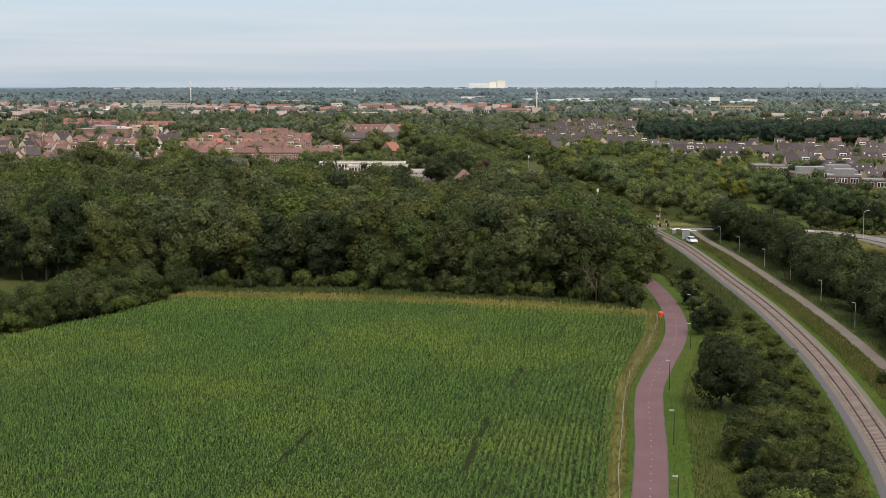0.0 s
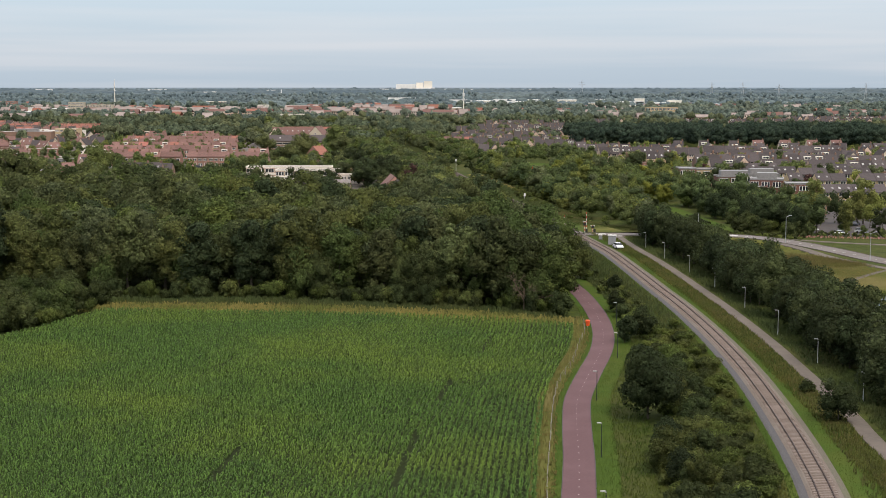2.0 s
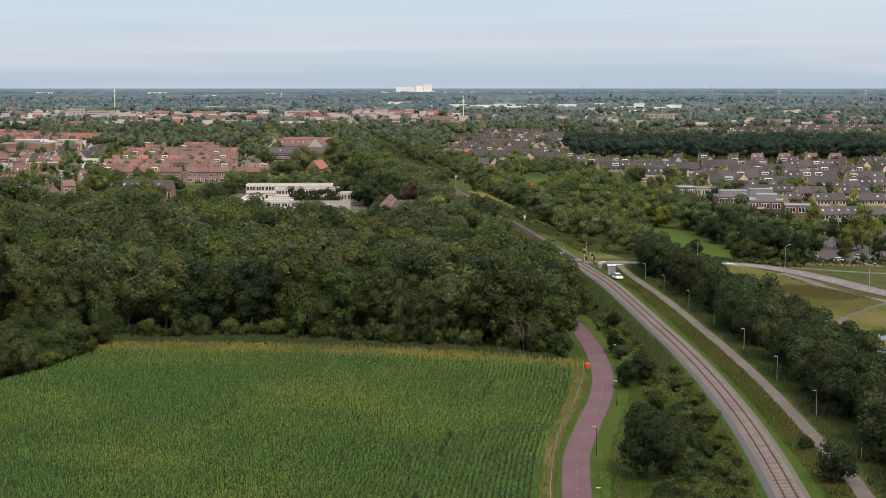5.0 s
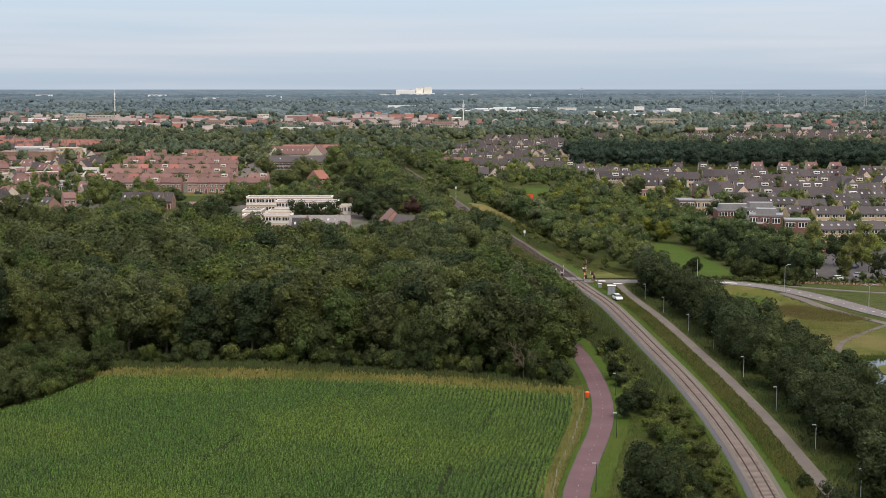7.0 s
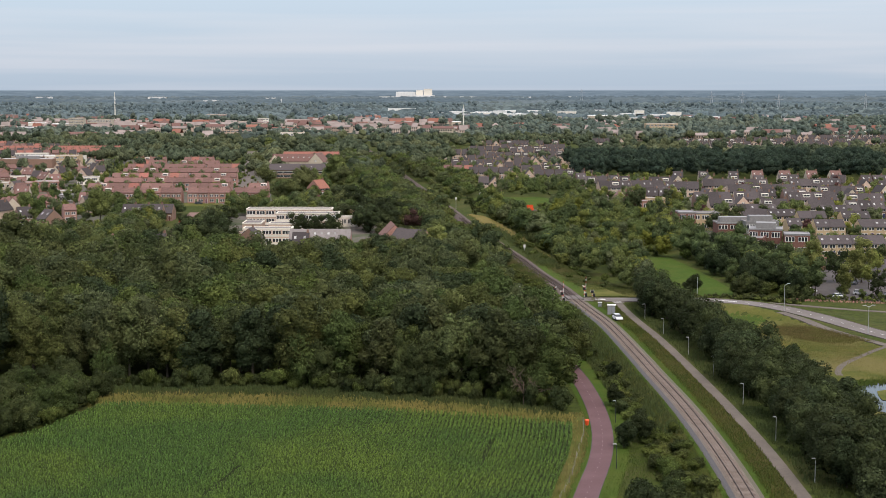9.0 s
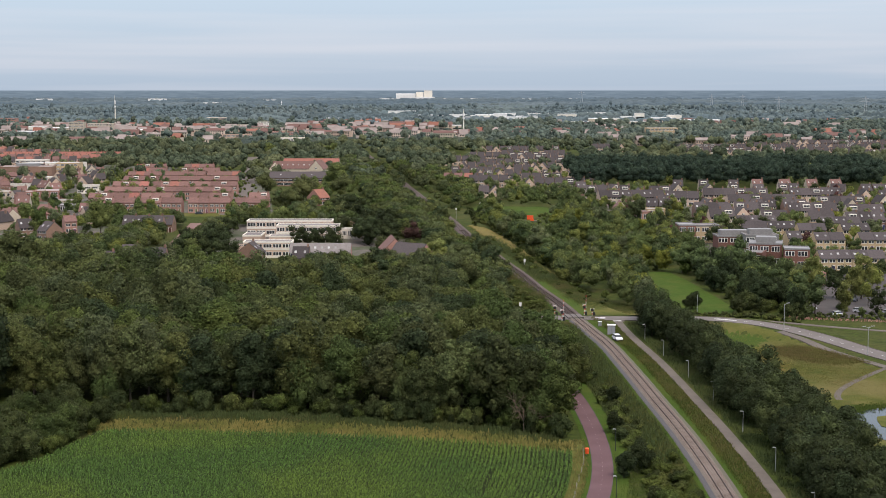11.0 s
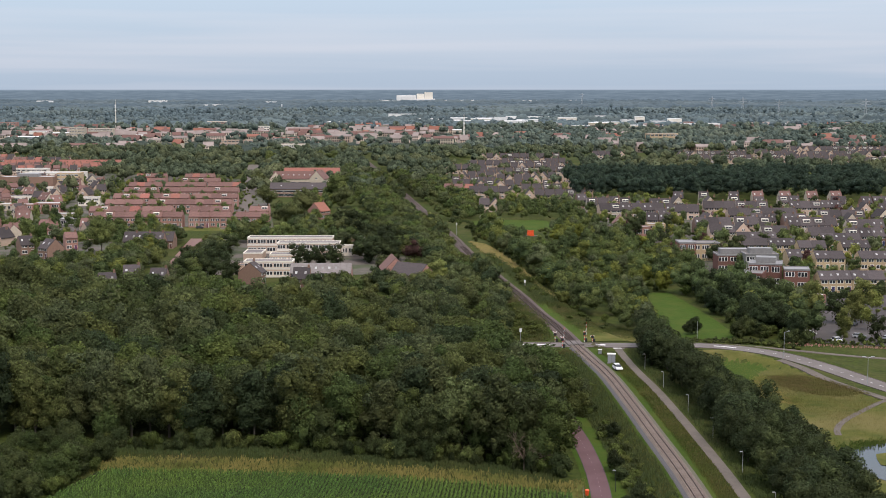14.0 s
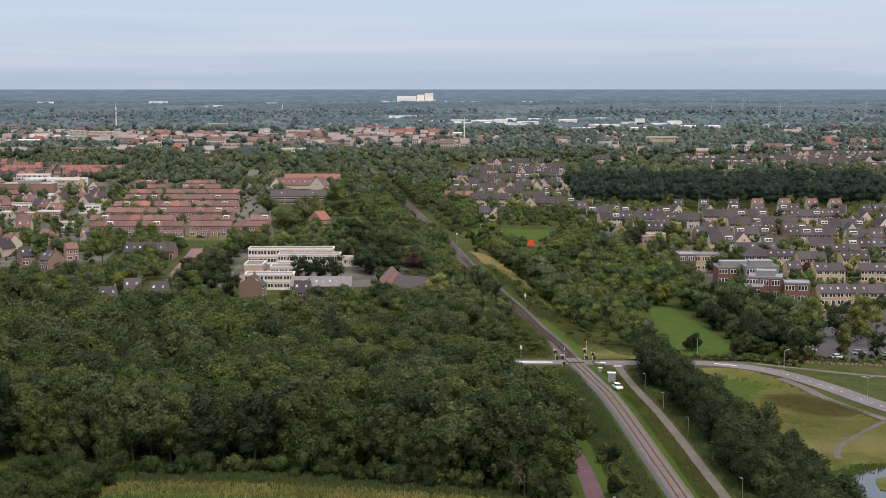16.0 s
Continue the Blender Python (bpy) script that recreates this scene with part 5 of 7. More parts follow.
def gable_roof(w, d, eave, ridge, over=0.35, th=0.22, along=True):
    """Pitched roof of two thick slopes; along: ridge runs with the front."""
    s = Shape()
    hw, hd = w / 2 + (0.0 if along else over), d / 2 + (over if along else 0.0)
    if along:
        drop = over * (ridge - eave) / (d / 2)
        for sg in (-1, 1):
            s.add([(-hw, sg * hd, eave - drop), (hw, sg * hd, eave - drop), (hw, 0, ridge), (-hw, 0, ridge),
                   (-hw, sg * hd, eave - drop + th), (hw, sg * hd, eave - drop + th), (hw, 0, ridge + th), (-hw, 0, ridge + th)],
                  [(0, 1, 5, 4), (4, 5, 6, 7), (0, 4, 7, 3), (1, 2, 6, 5), (3, 2, 1, 0)])
    else:
        drop = over * (ridge - eave) / (w / 2)
        for sg in (-1, 1):
            s.add([(sg * hw, -hd, eave - drop), (sg * hw, hd, eave - drop), (0, hd, ridge), (0, -hd, ridge),
                   (sg * hw, -hd, eave - drop + th), (sg * hw, hd, eave - drop + th), (0, hd, ridge + th), (0, -hd, ridge + th)],
                  [(0, 1, 5, 4), (4, 5, 6, 7), (0, 4, 7, 3), (1, 2, 6, 5), (3, 2, 1, 0)])
    return s


def house(w, d, eave, ridge, wall, roof, label, category="house", along=True, dormer=False, skylight=0, flat_front=None, chimney=True, group=""):
    ob = thing("house", label, category, group)
    s = Shape().box(-w / 2, -d / 2, 0, w / 2, d / 2, eave)
    if along:
        s.add([(-w / 2, -d / 2, eave), (-w / 2, d / 2, eave), (-w / 2, 0, ridge), (w / 2, -d / 2, eave), (w / 2, d / 2, eave), (w / 2, 0, ridge)], [(0, 2, 1), (3, 4, 5)])
    else:
        s.add([(-w / 2, -d / 2, eave), (w / 2, -d / 2, eave), (0, -d / 2, ridge), (-w / 2, d / 2, eave), (w / 2, d / 2, eave), (0, d / 2, ridge)], [(0, 1, 2), (3, 5, 4)])
    part("wall", s.mesh("wall", wall), ob)
    part("roof", gable_roof(w, d, eave, ridge, along=along).mesh("roof", roof), ob)
    y = -d / 2
    part("window", pane(-w / 2 + 0.5, 0.8, -0.1, 2.3, y), ob)
    part("door", Shape().box(w / 2 - 1.7, y - 0.04, 0.05, w / 2 - 0.6, y + 0.05, 2.3).mesh("door", DOORPAINT), ob)
    part("door_frame", Shape().box(w / 2 - 1.85, y - 0.02, 0.02, w / 2 - 0.45, y + 0.05, 2.45).mesh("door_frame", FRAME), ob)
    if eave > 4:
        part("window", pane(-w / 2 + 0.5, 3.4, -0.3, 4.7, y), ob)
        part("window", pane(0.4, 3.4, w / 2 - 0.5, 4.7, y), ob)
    if not along:
        part("window", pane(-0.7, eave + 0.1, 0.7, eave + 1.4, y), ob)
    if chimney:
        part("chimney", Shape().box(w / 2 - 1.0, -0.35, ridge - 0.6, w / 2 - 0.2, 0.35, ridge + 0.9).box(w / 2 - 0.85, -0.2, ridge + 0.9, w / 2 - 0.35, 0.2, ridge + 1.15).mesh("chimney", BROWNBRICK), ob)
    zq = eave + (ridge - eave) * 0.45
    if dormer:
        dm = Shape().box(-w * 0.28, -d * 0.36, zq - 0.3, w * 0.28, -d * 0.05, zq + 1.2)
        dormer_ob = part("dormer", dm.mesh("dormer", WHITE), ob, "white flat-roofed dormer")
        part("window", pane(-w * 0.25, zq, w * 0.25, zq + 1.0, -d * 0.36), dormer_ob)
    for k in range(skylight):
        x = -w * 0.3 + 0.55 * w * k / max(1, skylight - 1)
        yy = -d / 2 * 0.5
        zz = eave + (ridge - eave) * 0.5 + 0.24
        sl = (ridge - eave) / (d / 2)
        q = Shape().add([(x - 0.4, yy - 0.5, zz - 0.5 * sl), (x + 0.4, yy - 0.5, zz - 0.5 * sl), (x + 0.4, yy + 0.5, zz + 0.5 * sl), (x - 0.4, yy + 0.5, zz + 0.5 * sl)], [(0, 1, 2, 3)])
        part("skylight", q.mesh("skylight", ZINC if k % 2 else LAMPHEAD), ob, "pale roof window")
    return ob


HOUSES = {
    "terrace": house(5.6, 7, 5.7, 8.0, BRICK, ROOF_BROWN, "red brick terraced house with brown tiled roof", group="terraces"),
    "terrace_red": house(5.6, 7, 5.7, 8.0, BRICK, ROOF_RED, "red brick terraced house with red tiled roof", group="terraces"),
    "terrace_dormer": house(5.6, 7, 5.7, 8.0, BRICK, ROOF_BROWN, "red brick terraced house with white dormer", dormer=True, group="terraces"),
    "grey": house(6.2, 9, 4.6, 8.2, BROWNBRICK, ROOF_GREY, "brown brick house with dark grey tiled roof", skylight=2, group="estate houses"),
    "grey_plain": house(6.2, 9, 4.6, 8.2, PINKBRICK, ROOF_GREY, "pinkish brick house with plain dark roof", group="estate houses"),
    "grey_dormer": house(6.2, 9, 4.6, 8.2, CREAM, ROOF_GREY, "pale house with grey roof and dormer", dormer=True, group="estate houses"),
    "grey_gable": house(7.5, 9, 4.2, 8.4, CREAM, ROOF_GREY, "pale gable-fronted house with grey roof", along=False, group="estate houses"),
    "pink_gable": house(7.5, 10, 4.0, 8.2, PINKBRICK, ROOF_GREY, "pinkish brick gable-fronted house", along=False, group="estate houses"),
    "white_gable": house(7.6, 9, 3.4, 7.6, WHITE, ROOF_BROWN, "white rendered gable-fronted house", along=False, group="estate houses"),
    "yellow": house(6.0, 9, 4.9, 7.4, YELLOW, ROOF_GREY, "yellow brick terraced house with dark roof", chimney=False, group="yellow terraces"),
    "yellow_sky": house(6.0, 9, 4.9, 7.4, YELLOW, ROOF_GREY, "yellow brick terraced house with roof windows", skylight=2, chimney=False, group="yellow terraces"),
    "red_duplex": house(7.0, 9, 4.8, 8.6, CREAM, ROOF_BROWN, "pale house with red-brown tiled roof", skylight=2, group="estate houses"),
}
USED = set()
FOOT = []


FAR_HOUSES, FAR_MATS = Shape(), []


def put(style, x, y, turn=0.0):
    FOOT.append((x, y, 7.5))
    m = pose(x, y, 0, 0, 0, turn)
    if y > 880:
        for o in HOUSES[style].children_recursive:
            for p in o.data.polygons:
                pm = o.data.materials[p.material_index]
                if pm not in FAR_MATS:
                    FAR_MATS.append(pm)
                FAR_HOUSES.add([m @ o.data.vertices[i].co for i in p.vertices], [tuple(range(len(p.vertices)))], FAR_MATS.index(pm))
        return
    if style not in USED:
        USED.add(style)
        HOUSES[style].matrix_basis = m
    else:
        copy_thing(HOUSES[style], m)


def terrace(x0, x1, y, styles, turn=0.0, width=None):
    w = width or (6.2 if styles[0].startswith("grey") else 6.0 if styles[0].startswith("yellow") else 5.6)
    n = max(1, round((x1 - x0) / w))
    if not in_view((x0 + x1) / 2, y, 25):
        return
    for k in range(n):
        x = x0 + (k + 0.5) * w
        put(styles[R.integers(len(styles))], x, y + (x - x0) * math.tan(radians(turn)) + R.uniform(-0.6, 0.6), turn)


T1 = ["terrace"] * 7 + ["terrace_red", "terrace_dormer"]
for x0, x1, y in ((-185.3, -162.5, 748), (-160.4, -137.6, 748), (-134.9, -112.7, 748), (-110, -90.6, 748), (-196, -167, 782), (-166.5, -150.5, 782), (-140.2, -118, 782), (-107.7, -94.7, 784), (-198.6, -175.6, 830), (-173.7, -147.2, 830), (-146.4, -122.7, 830), (-204.6, -181, 876), (-180, -157, 876), (-155.3, -128.3, 876), (-210, -186, 930), (-184.5, -158, 930), (-157, -134, 930), (-218, -195, 980), (-192.6, -166.4, 980), (-162.8, -140, 980), (-224, -200, 1026), (-190, -160, 1026), (-233, -211, 1077), (-196.5, -174, 1077)):
    terrace(x0, x1, y, T1)
for x0, x1, y in ((-398, -352, 1282), (-348, -290, 1282), (-396, -300, 1240)):
    terrace(x0, x1, y, ["terrace_red"])
T2 = ["grey_plain", "grey_plain", "grey_plain", "grey", "grey_dormer"]
for x0, x1, y in ((150, 187, 813), (200, 220, 813), (88, 123, 796), (125, 144, 790), (155, 192, 766), (201, 228, 754), (127, 144, 710), (148, 168, 715), (174, 198, 710), (201, 220, 700), (128, 140, 676), (151, 165, 667), (172, 184, 662), (188, 206, 656)):
    terrace(x0, x1, y + 4, T2, R.uniform(-7, 7))
for x, y, s in ((148, 890, "grey"), (164, 890, "grey_dormer"), (183, 890, "grey"), (198, 890, "red_duplex"), (215, 890, "red_duplex"), (232, 890, "red_duplex"), (247, 890, "red_duplex"), (255, 852, "grey"), (262, 852, "grey"), (268, 852, "grey_dormer"), (238, 850, "grey_gable"),
                (146, 690, "pink_gable"), (212, 735, "grey_gable"), (226, 780, "grey_gable"), (118, 765, "grey"), (92, 733, "white_gable"), (110, 742, "grey"), (116.5, 742, "grey"), (160, 850, "grey_gable"), (176, 856, "grey_dormer"), (190, 850, "grey"), (206, 856, "grey_dormer"), (212.5, 856, "grey"), (140, 850, "grey_gable"), (125, 835, "grey"), (131.5, 835, "grey_dormer"),
                (232, 720, "grey"), (228, 690, "grey_gable"), (236, 760, "grey_gable"), (113, 815, "grey_gable"), (96, 850, "grey_gable"), (103, 851, "grey_dormer"), (85, 872, "grey"), (240, 805, "pink_gable"), (250, 800, "grey"), (222, 822, "grey"), (228, 822, "grey"), (180, 735, "grey"), (186, 735, "grey_dormer"), (164, 738, "grey"), (170, 738, "grey"), (138, 738, "pink_gable")):
    put(s, x, y, R.choice([0, 0, 12, -12, 70, -80]) if "gable" in s else R.uniform(-8, 8))
T3 = ["yellow", "yellow_sky"]
for x0, x1, y in ((131, 153, 618), (154, 168, 609), (173, 185, 609), (141, 147, 575), (151, 164, 570), (169, 181, 570), (136, 160, 507), (135, 152, 645), (172, 190, 640)):
    terrace(x0, x1, y + 4, T3)
for x0, x1, y in ((6, 39, 1034), (17, 43, 936), (40, 74, 1062), (34, 112, 1307), (36, 114, 1399), (153, 188, 1450), (240, 315, 1450), (327, 453, 1450), (384, 489, 1564), (21, 31, 834), (6, 18, 1008), (72, 92, 906), (85, 109, 837), (52, 78, 906)):
    terrace(x0, x1, y + 4, ["grey_plain", "grey_plain", "grey_dormer", "pink_gable"], width=6.6)
for x0, x1, y in ((0, 28, 966), (46, 78, 962), (22, 58, 1000), (70, 108, 1000), (86, 110, 950), (12, 50, 1105), (60, 110, 1100), (22, 70, 1150), (80, 122, 1180), (2, 40, 1205), (52, 110, 1240), (24, 100, 1275), (230, 300, 1370), (320, 400, 1385), (262, 330, 1330), (420, 480, 1360), (350, 430, 1325), (300, 360, 1500), (430, 500, 1505), (-400, -310, 1180), (-420, -330, 1230), (-360, -290, 1215), (-440, -350, 1340), (-470, -420, 1390)):
    terrace(x0, x1, y, ["grey_plain", "grey_plain", "pink_gable", "grey_dormer"] if x0 > 0 else ["terrace", "terrace_red", "grey_plain"], R.uniform(-12, 12), 7.0)
def free_of(x, y):
    return all((x - a) ** 2 + (y - b) ** 2 > (r + 3) ** 2 for a, b, r in FOOT)


FOOT += [(-271.2, 902.7, 11.7), (-342.4, 1179.9, 12.9), (-244.3, 821.0, 6.5), (-261.1, 849.0, 5.1), (-211.2, 791.7, 5.5), (-221.7, 886.7, 6.7), (-197.8, 752.9, 6.8), (-287.1, 1002.4, 13.0)]
for k in range(260):
    x, y = R.uniform(-340, -150), R.uniform(640, 1090)
    if in_view(x, y, 0) and x < -0.242 * y and free_of(x, y) and not (x > -218 and y > 735) and all((x - a) ** 2 + (y - b) ** 2 > 105 for a, b, _ in FOOT):
        put(("terrace", "pink_gable", "grey_gable", "terrace", "red_duplex", "grey_plain")[k % 6], x, y, R.uniform(-40, 40))
for x, y, a in ((-136, 640, 0), (-142, 640, 0), (-130, 640, 0), (-171, 612, -35), (-186, 625, 30), (-116, 522, 10), (-104, 513, 0), (-72.5, 531, 80), (-52, 515, 0), (-120, 500, 20)):
    put("grey" if k % 2 else "pink_gable" if a else "grey", x, y, a)


for style, ob in HOUSES.items():
    if style not in USED:
        for o in [*ob.children_recursive, ob]:
            bpy.data.objects.remove(o)


def block(name, x, y, w, d, h, wall, roof, label, category="building", turn=0.0, storeys=2, bays=5, parapet=True, band=None, pent=None, spandrel=None):
    """A flat-roofed building with storeys of windows, a roof edge and a roof."""
    ob = thing(name, label, category, at=pose(x, y, 0, 0, 0, turn))
    FOOT.append((x, y, max(w, d) * 0.6))
    part("wall", Shape().box(-w / 2, -d / 2, 0, w / 2, d / 2, h).mesh("wall", wall), ob)
    rf = Shape().box(-w / 2 + 0.2, -d / 2 + 0.2, h - 0.05, w / 2 - 0.2, d / 2 - 0.2, h + 0.06)
    part("roof", rf.mesh("roof", roof), ob)
    if parapet:
        t = 0.3
        e = Shape().box(-w / 2 - 0.1, -d / 2 - 0.1, h - 0.3, w / 2 + 0.1, -d / 2 + t, h + 0.3).box(-w / 2 - 0.1, d / 2 - t, h - 0.3, w / 2 + 0.1, d / 2 + 0.1, h + 0.3)
        e.box(-w / 2 - 0.1, -d / 2 + t, h - 0.3, -w / 2 + t, d / 2 - t, h + 0.3).box(w / 2 - t, -d / 2 + t, h - 0.3, w / 2 + 0.1, d / 2 - t, h + 0.3)
        part("roof_edge", e.mesh("roof_edge", band or wall), ob)
    fh = h / max(1, storeys)
    bw = w / max(1, bays)
    for s in range(storeys):
        for b in range(bays):
            x0 = -w / 2 + b * bw + bw * 0.06
            part("window", pane(x0, s * fh + fh * 0.32, x0 + bw * (0.88 if spandrel else 0.75), s * fh + fh * 0.8, -d / 2, bars=2), ob)
        if spandrel:
            part("spandrel", Shape().box(-w / 2 - 0.05, -d / 2 - 0.12, s * fh + fh * 0.02, w / 2 + 0.05, -d / 2 - 0.01, s * fh + fh * 0.27).mesh("spandrel", spandrel), ob, "white facade band")
    if pent:
        part("roof_house", Shape().box(-w * pent, -d * 0.25, h, w * pent, d * 0.25, h + 2.2).mesh("roof_house", ZINC), ob)
    return ob


block("apartment_block", -68.5, 632, 38, 9, 7.0, PINKBRICK, ROOF_FLAT, "cream two-storey flat-roofed apartment block", "apartment block", bays=9, band=WHITE, spandrel=WHITE)
block("apartment_block", -58.5, 612, 27, 9, 6.8, PINKBRICK, ROOF_FLAT, "cream flat-roofed apartment block with balconies", "apartment block", bays=7, band=WHITE, spandrel=WHITE)
block("apartment_block", -66.5, 585, 11, 8, 5.0, PINKBRICK, ROOF_FLAT, "white flat-roofed low block", "apartment block", storeys=1, bays=3, band=WHITE, spandrel=WHITE)
block("garage_row", -82, 610, 8, 14, 3.0, PINKBRICK, ROOF_FLAT, "low flat-roofed garage row", "garage", storeys=0, bays=0, band=WHITE)
block("apartment_block", -68.5, 552, 19, 8, 6.2, PINKBRICK, ROOF_FLAT, "white two-storey flat-roofed block", "apartment block", bays=5, band=WHITE, spandrel=WHITE)
block("garage_row", -74, 562, 16, 6, 3.2, PINKBRICK, ROOF_FLAT, "low pale-roofed garage row", "garage", storeys=0, bays=0)
block("pavilion", -38, 640, 8, 8, 5.5, BROWNBRICK, ROOF_FLAT, "small flat-roofed brick pavilion", storeys=1, bays=2)
block("sheltered_flats", -42, 622, 10, 5, 4.2, WHITE, ROOF_FLAT, "low white flat-roofed flats", storeys=1, bays=4)
big = house(23, 9, 5.0, 8.0, BRICK, ROOF_FLAT, "long brick row with grey roof and roof windows", "apartment row", skylight=6, chimney=False)
big.matrix_basis = pose(-46, 528, 0)
for k in range(5):
    part("window", pane(-2 + 2.6 * k, 3.2, -0.2 + 2.6 * k, 4.6, -4.5), big)
FOOT.append((-46, 528, 14))
solar = house(23, 10, 3.6, 7.2, BROWNBRICK, ROOF_GREY, "long low building with dark roof and white roof windows", "building", chimney=False, skylight=5)
solar.matrix_basis = pose(-136, 652, 0)
hall = house(9.5, 16, 3.6, 8.4, BRICK, ROOF_BROWN, "brick parish hall with steep brown roof", "hall", along=False, chimney=False)
hall.matrix_basis = pose(-19.5, 548, 0, 0, 0, 8)
hall2 = house(14, 10, 3.4, 7.4, BRICK, ROOF_GREY, "low brick hall with grey hipped roof", "hall", chimney=False)
hall2.matrix_basis = pose(-12, 534, 0, 0, 0, -35)
FOOT += [(-19.5, 548, 11), (-12, 534, 11)]
school = house(36, 12, 7.0, 12.0, CREAM, ROOF_BROWN, "cream school building with long brown roof", "school", skylight=6)
school.matrix_basis = pose(-107, 1040, 0)
wing = house(11, 20, 7.0, 13.0, CREAM, ROOF_BROWN, "gabled school wing with white trim", "school", along=False, chimney=False)
wing.matrix_basis = pose(-91, 1036, 0, 0, 0, -8)
wing2 = house(9, 16, 6.5, 12.0, CREAM, ROOF_BROWN, "cream gabled school wing", "school", along=False, chimney=False)
wing2.matrix_basis = pose(-123, 1036, 0, 0, 0, 6)
wing3 = house(38, 11, 5.6, 9.4, BROWNBRICK, ROOF_GREY, "long brown building with dark roof", "school", skylight=2, chimney=False)
wing3.matrix_basis = pose(-98, 955, 0)
red_house = house(8, 10, 4.6, 9.0, BRICK, ROOF_RED, "red-roofed brick house among trees", along=True)
red_house.matrix_basis = pose(-70.3, 796.3, 0, 0, 0, 50)
FOOT += [(-123, 1036, 10), (-98, 955, 20), (-70.3, 796.3, 8)]
annex = house(44, 12, 6.0, 10.0, BRICK, ROOF_RED, "long red-roofed school annex", "school")
annex.matrix_basis = pose(-104, 1120, 0)
FOOT += [(-107, 1040, 22), (-104, 1120, 24)]
block("town_hall", -299, 1020, 38, 16, 9.5, BROWNBRICK, ROOF_PALE, "large brown flat-roofed hall", "hall", storeys=0, bays=0, pent=0.2)
block("office_block", -272, 1030, 16, 14, 11.5, YELLOW, ROOF_PALE, "yellow brick four-storey office block", "office", storeys=4, bays=5)
block("white_hall", -300, 1095, 44, 18, 8, WHITE, ROOF_PALE, "white flat-roofed shop building", "shop", storeys=1, bays=6)
block("shop", -285, 880, 30, 14, 4.5, BROWNBRICK, ROOF_FLAT, "low brown flat-roofed shop", "shop", storeys=1, bays=4)
block("shop", -271.2, 902.7, 23.4, 10, 4.5, WHITE, ROOF_GREY, "white-walled shop with a long dark roof", "shop", storeys=1, bays=5)
block("shop", -342.4, 1179.9, 25.8, 10, 6.0, WHITE, ROOF_PALE, "white flat-roofed workshop in the old quarter", "shop", storeys=2, bays=6)
block("shop", -244.3, 821.0, 13.1, 10, 6.0, BRICK, ROOF_PALE, "red brick block with pale flat roof", "shop", storeys=2, bays=3)
block("shop", -261.1, 849.0, 10.2, 10, 4.0, CREAM, ROOF_PALE, "cream flat-roofed annex of a shop", "shop", storeys=1, bays=2)
block("shop", -211.2, 791.7, 11.1, 10, 3.2, CREAM, ROOF_PALE, "low cream garage with pale roof", "shop", storeys=1, bays=2)
block("shop", -221.7, 886.7, 13.4, 10, 5.0, WHITE, ROOF_FLAT, "white house with dark flat roof", "shop", storeys=2, bays=3)
block("shop", -197.8, 752.9, 13.5, 10, 4.0, ZINC, ROOF_PALE, "grey building with glazed roof", "shop", storeys=1, bays=3)
block("shop", -287.1, 1002.4, 26.0, 10, 3.0, WHITE, ROOF_PALE, "long low white market canopy", "shop", storeys=1, bays=6)
block("brick_shop", -232, 830, 16, 12, 6, BRICK, ROOF_PALE, "red brick flat-roofed shop", "shop", storeys=2, bays=3)
block("brick_flats", 112, 606, 12, 10, 7.5, YELLOW, ROOF_FLAT, "yellow and red brick flats with zinc roof", "flats", bays=3, band=ZINC, turn=4)
block("brick_flats", 104, 604, 7, 11, 8.0, DARKBRICK, ZINC, "red brick flats with curved zinc roof", "flats", bays=2, band=ZINC)
block("zinc_house", 117, 568, 14, 11, 7.0, DARKBRICK, ROOF_FLAT, "red brick house with zinc roof storey", "house", bays=3, band=ZINC, pent=0.4)
block("zinc_house", 126, 560, 13, 10, 8.2, ZINC, ROOF_FLAT, "grey zinc-clad house with terrace", "house", bays=3, pent=0.35)
block("zinc_house", 121, 527, 12, 12, 8.6, DARKBRICK, ZINC, "red brick and zinc house with large windows", "house", bays=3, band=ZINC, turn=-14, pent=0.3)
block("zinc_house", 130, 517, 9, 9, 7.6, DARKBRICK, ZINC, "dark red brick house with steel balcony", "house", bays=2, band=ZINC, turn=-10)
block("zinc_house", 114, 518, 9, 12, 6.2, DARKBRICK, ZINC, "red brick house with open facade", "house", bays=2, band=DARKBRICK, turn=-20)
block("nursery", 106, 704, 9, 7, 6, YELLOW, METALGREY, "yellow flat-roofed nursery building", storeys=2, bays=2)
block("nursery", 99, 700, 7, 7, 5, BRICK, METALGREY, "red brick nursery building", storeys=1, bays=2)
block("kiosk", 125, 475, 8, 5, 4, BRICK, METALWHITE, "small brick shelter with white roof", storeys=1, bays=2)


def goal():
    ob = thing("football_goal", "white football goal on the playing field", "goal", at=pose(24, 786, 0))
    s = Shape().tube((-3.6, 0, 0), (-3.6, 0, 2.4), 0.1).tube((3.6, 0, 0), (3.6, 0, 2.4), 0.1).tube((-3.6, 0, 2.4), (3.6, 0, 2.4), 0.1)
    part("goal_frame", s.mesh("goal_frame", PAINT), ob)


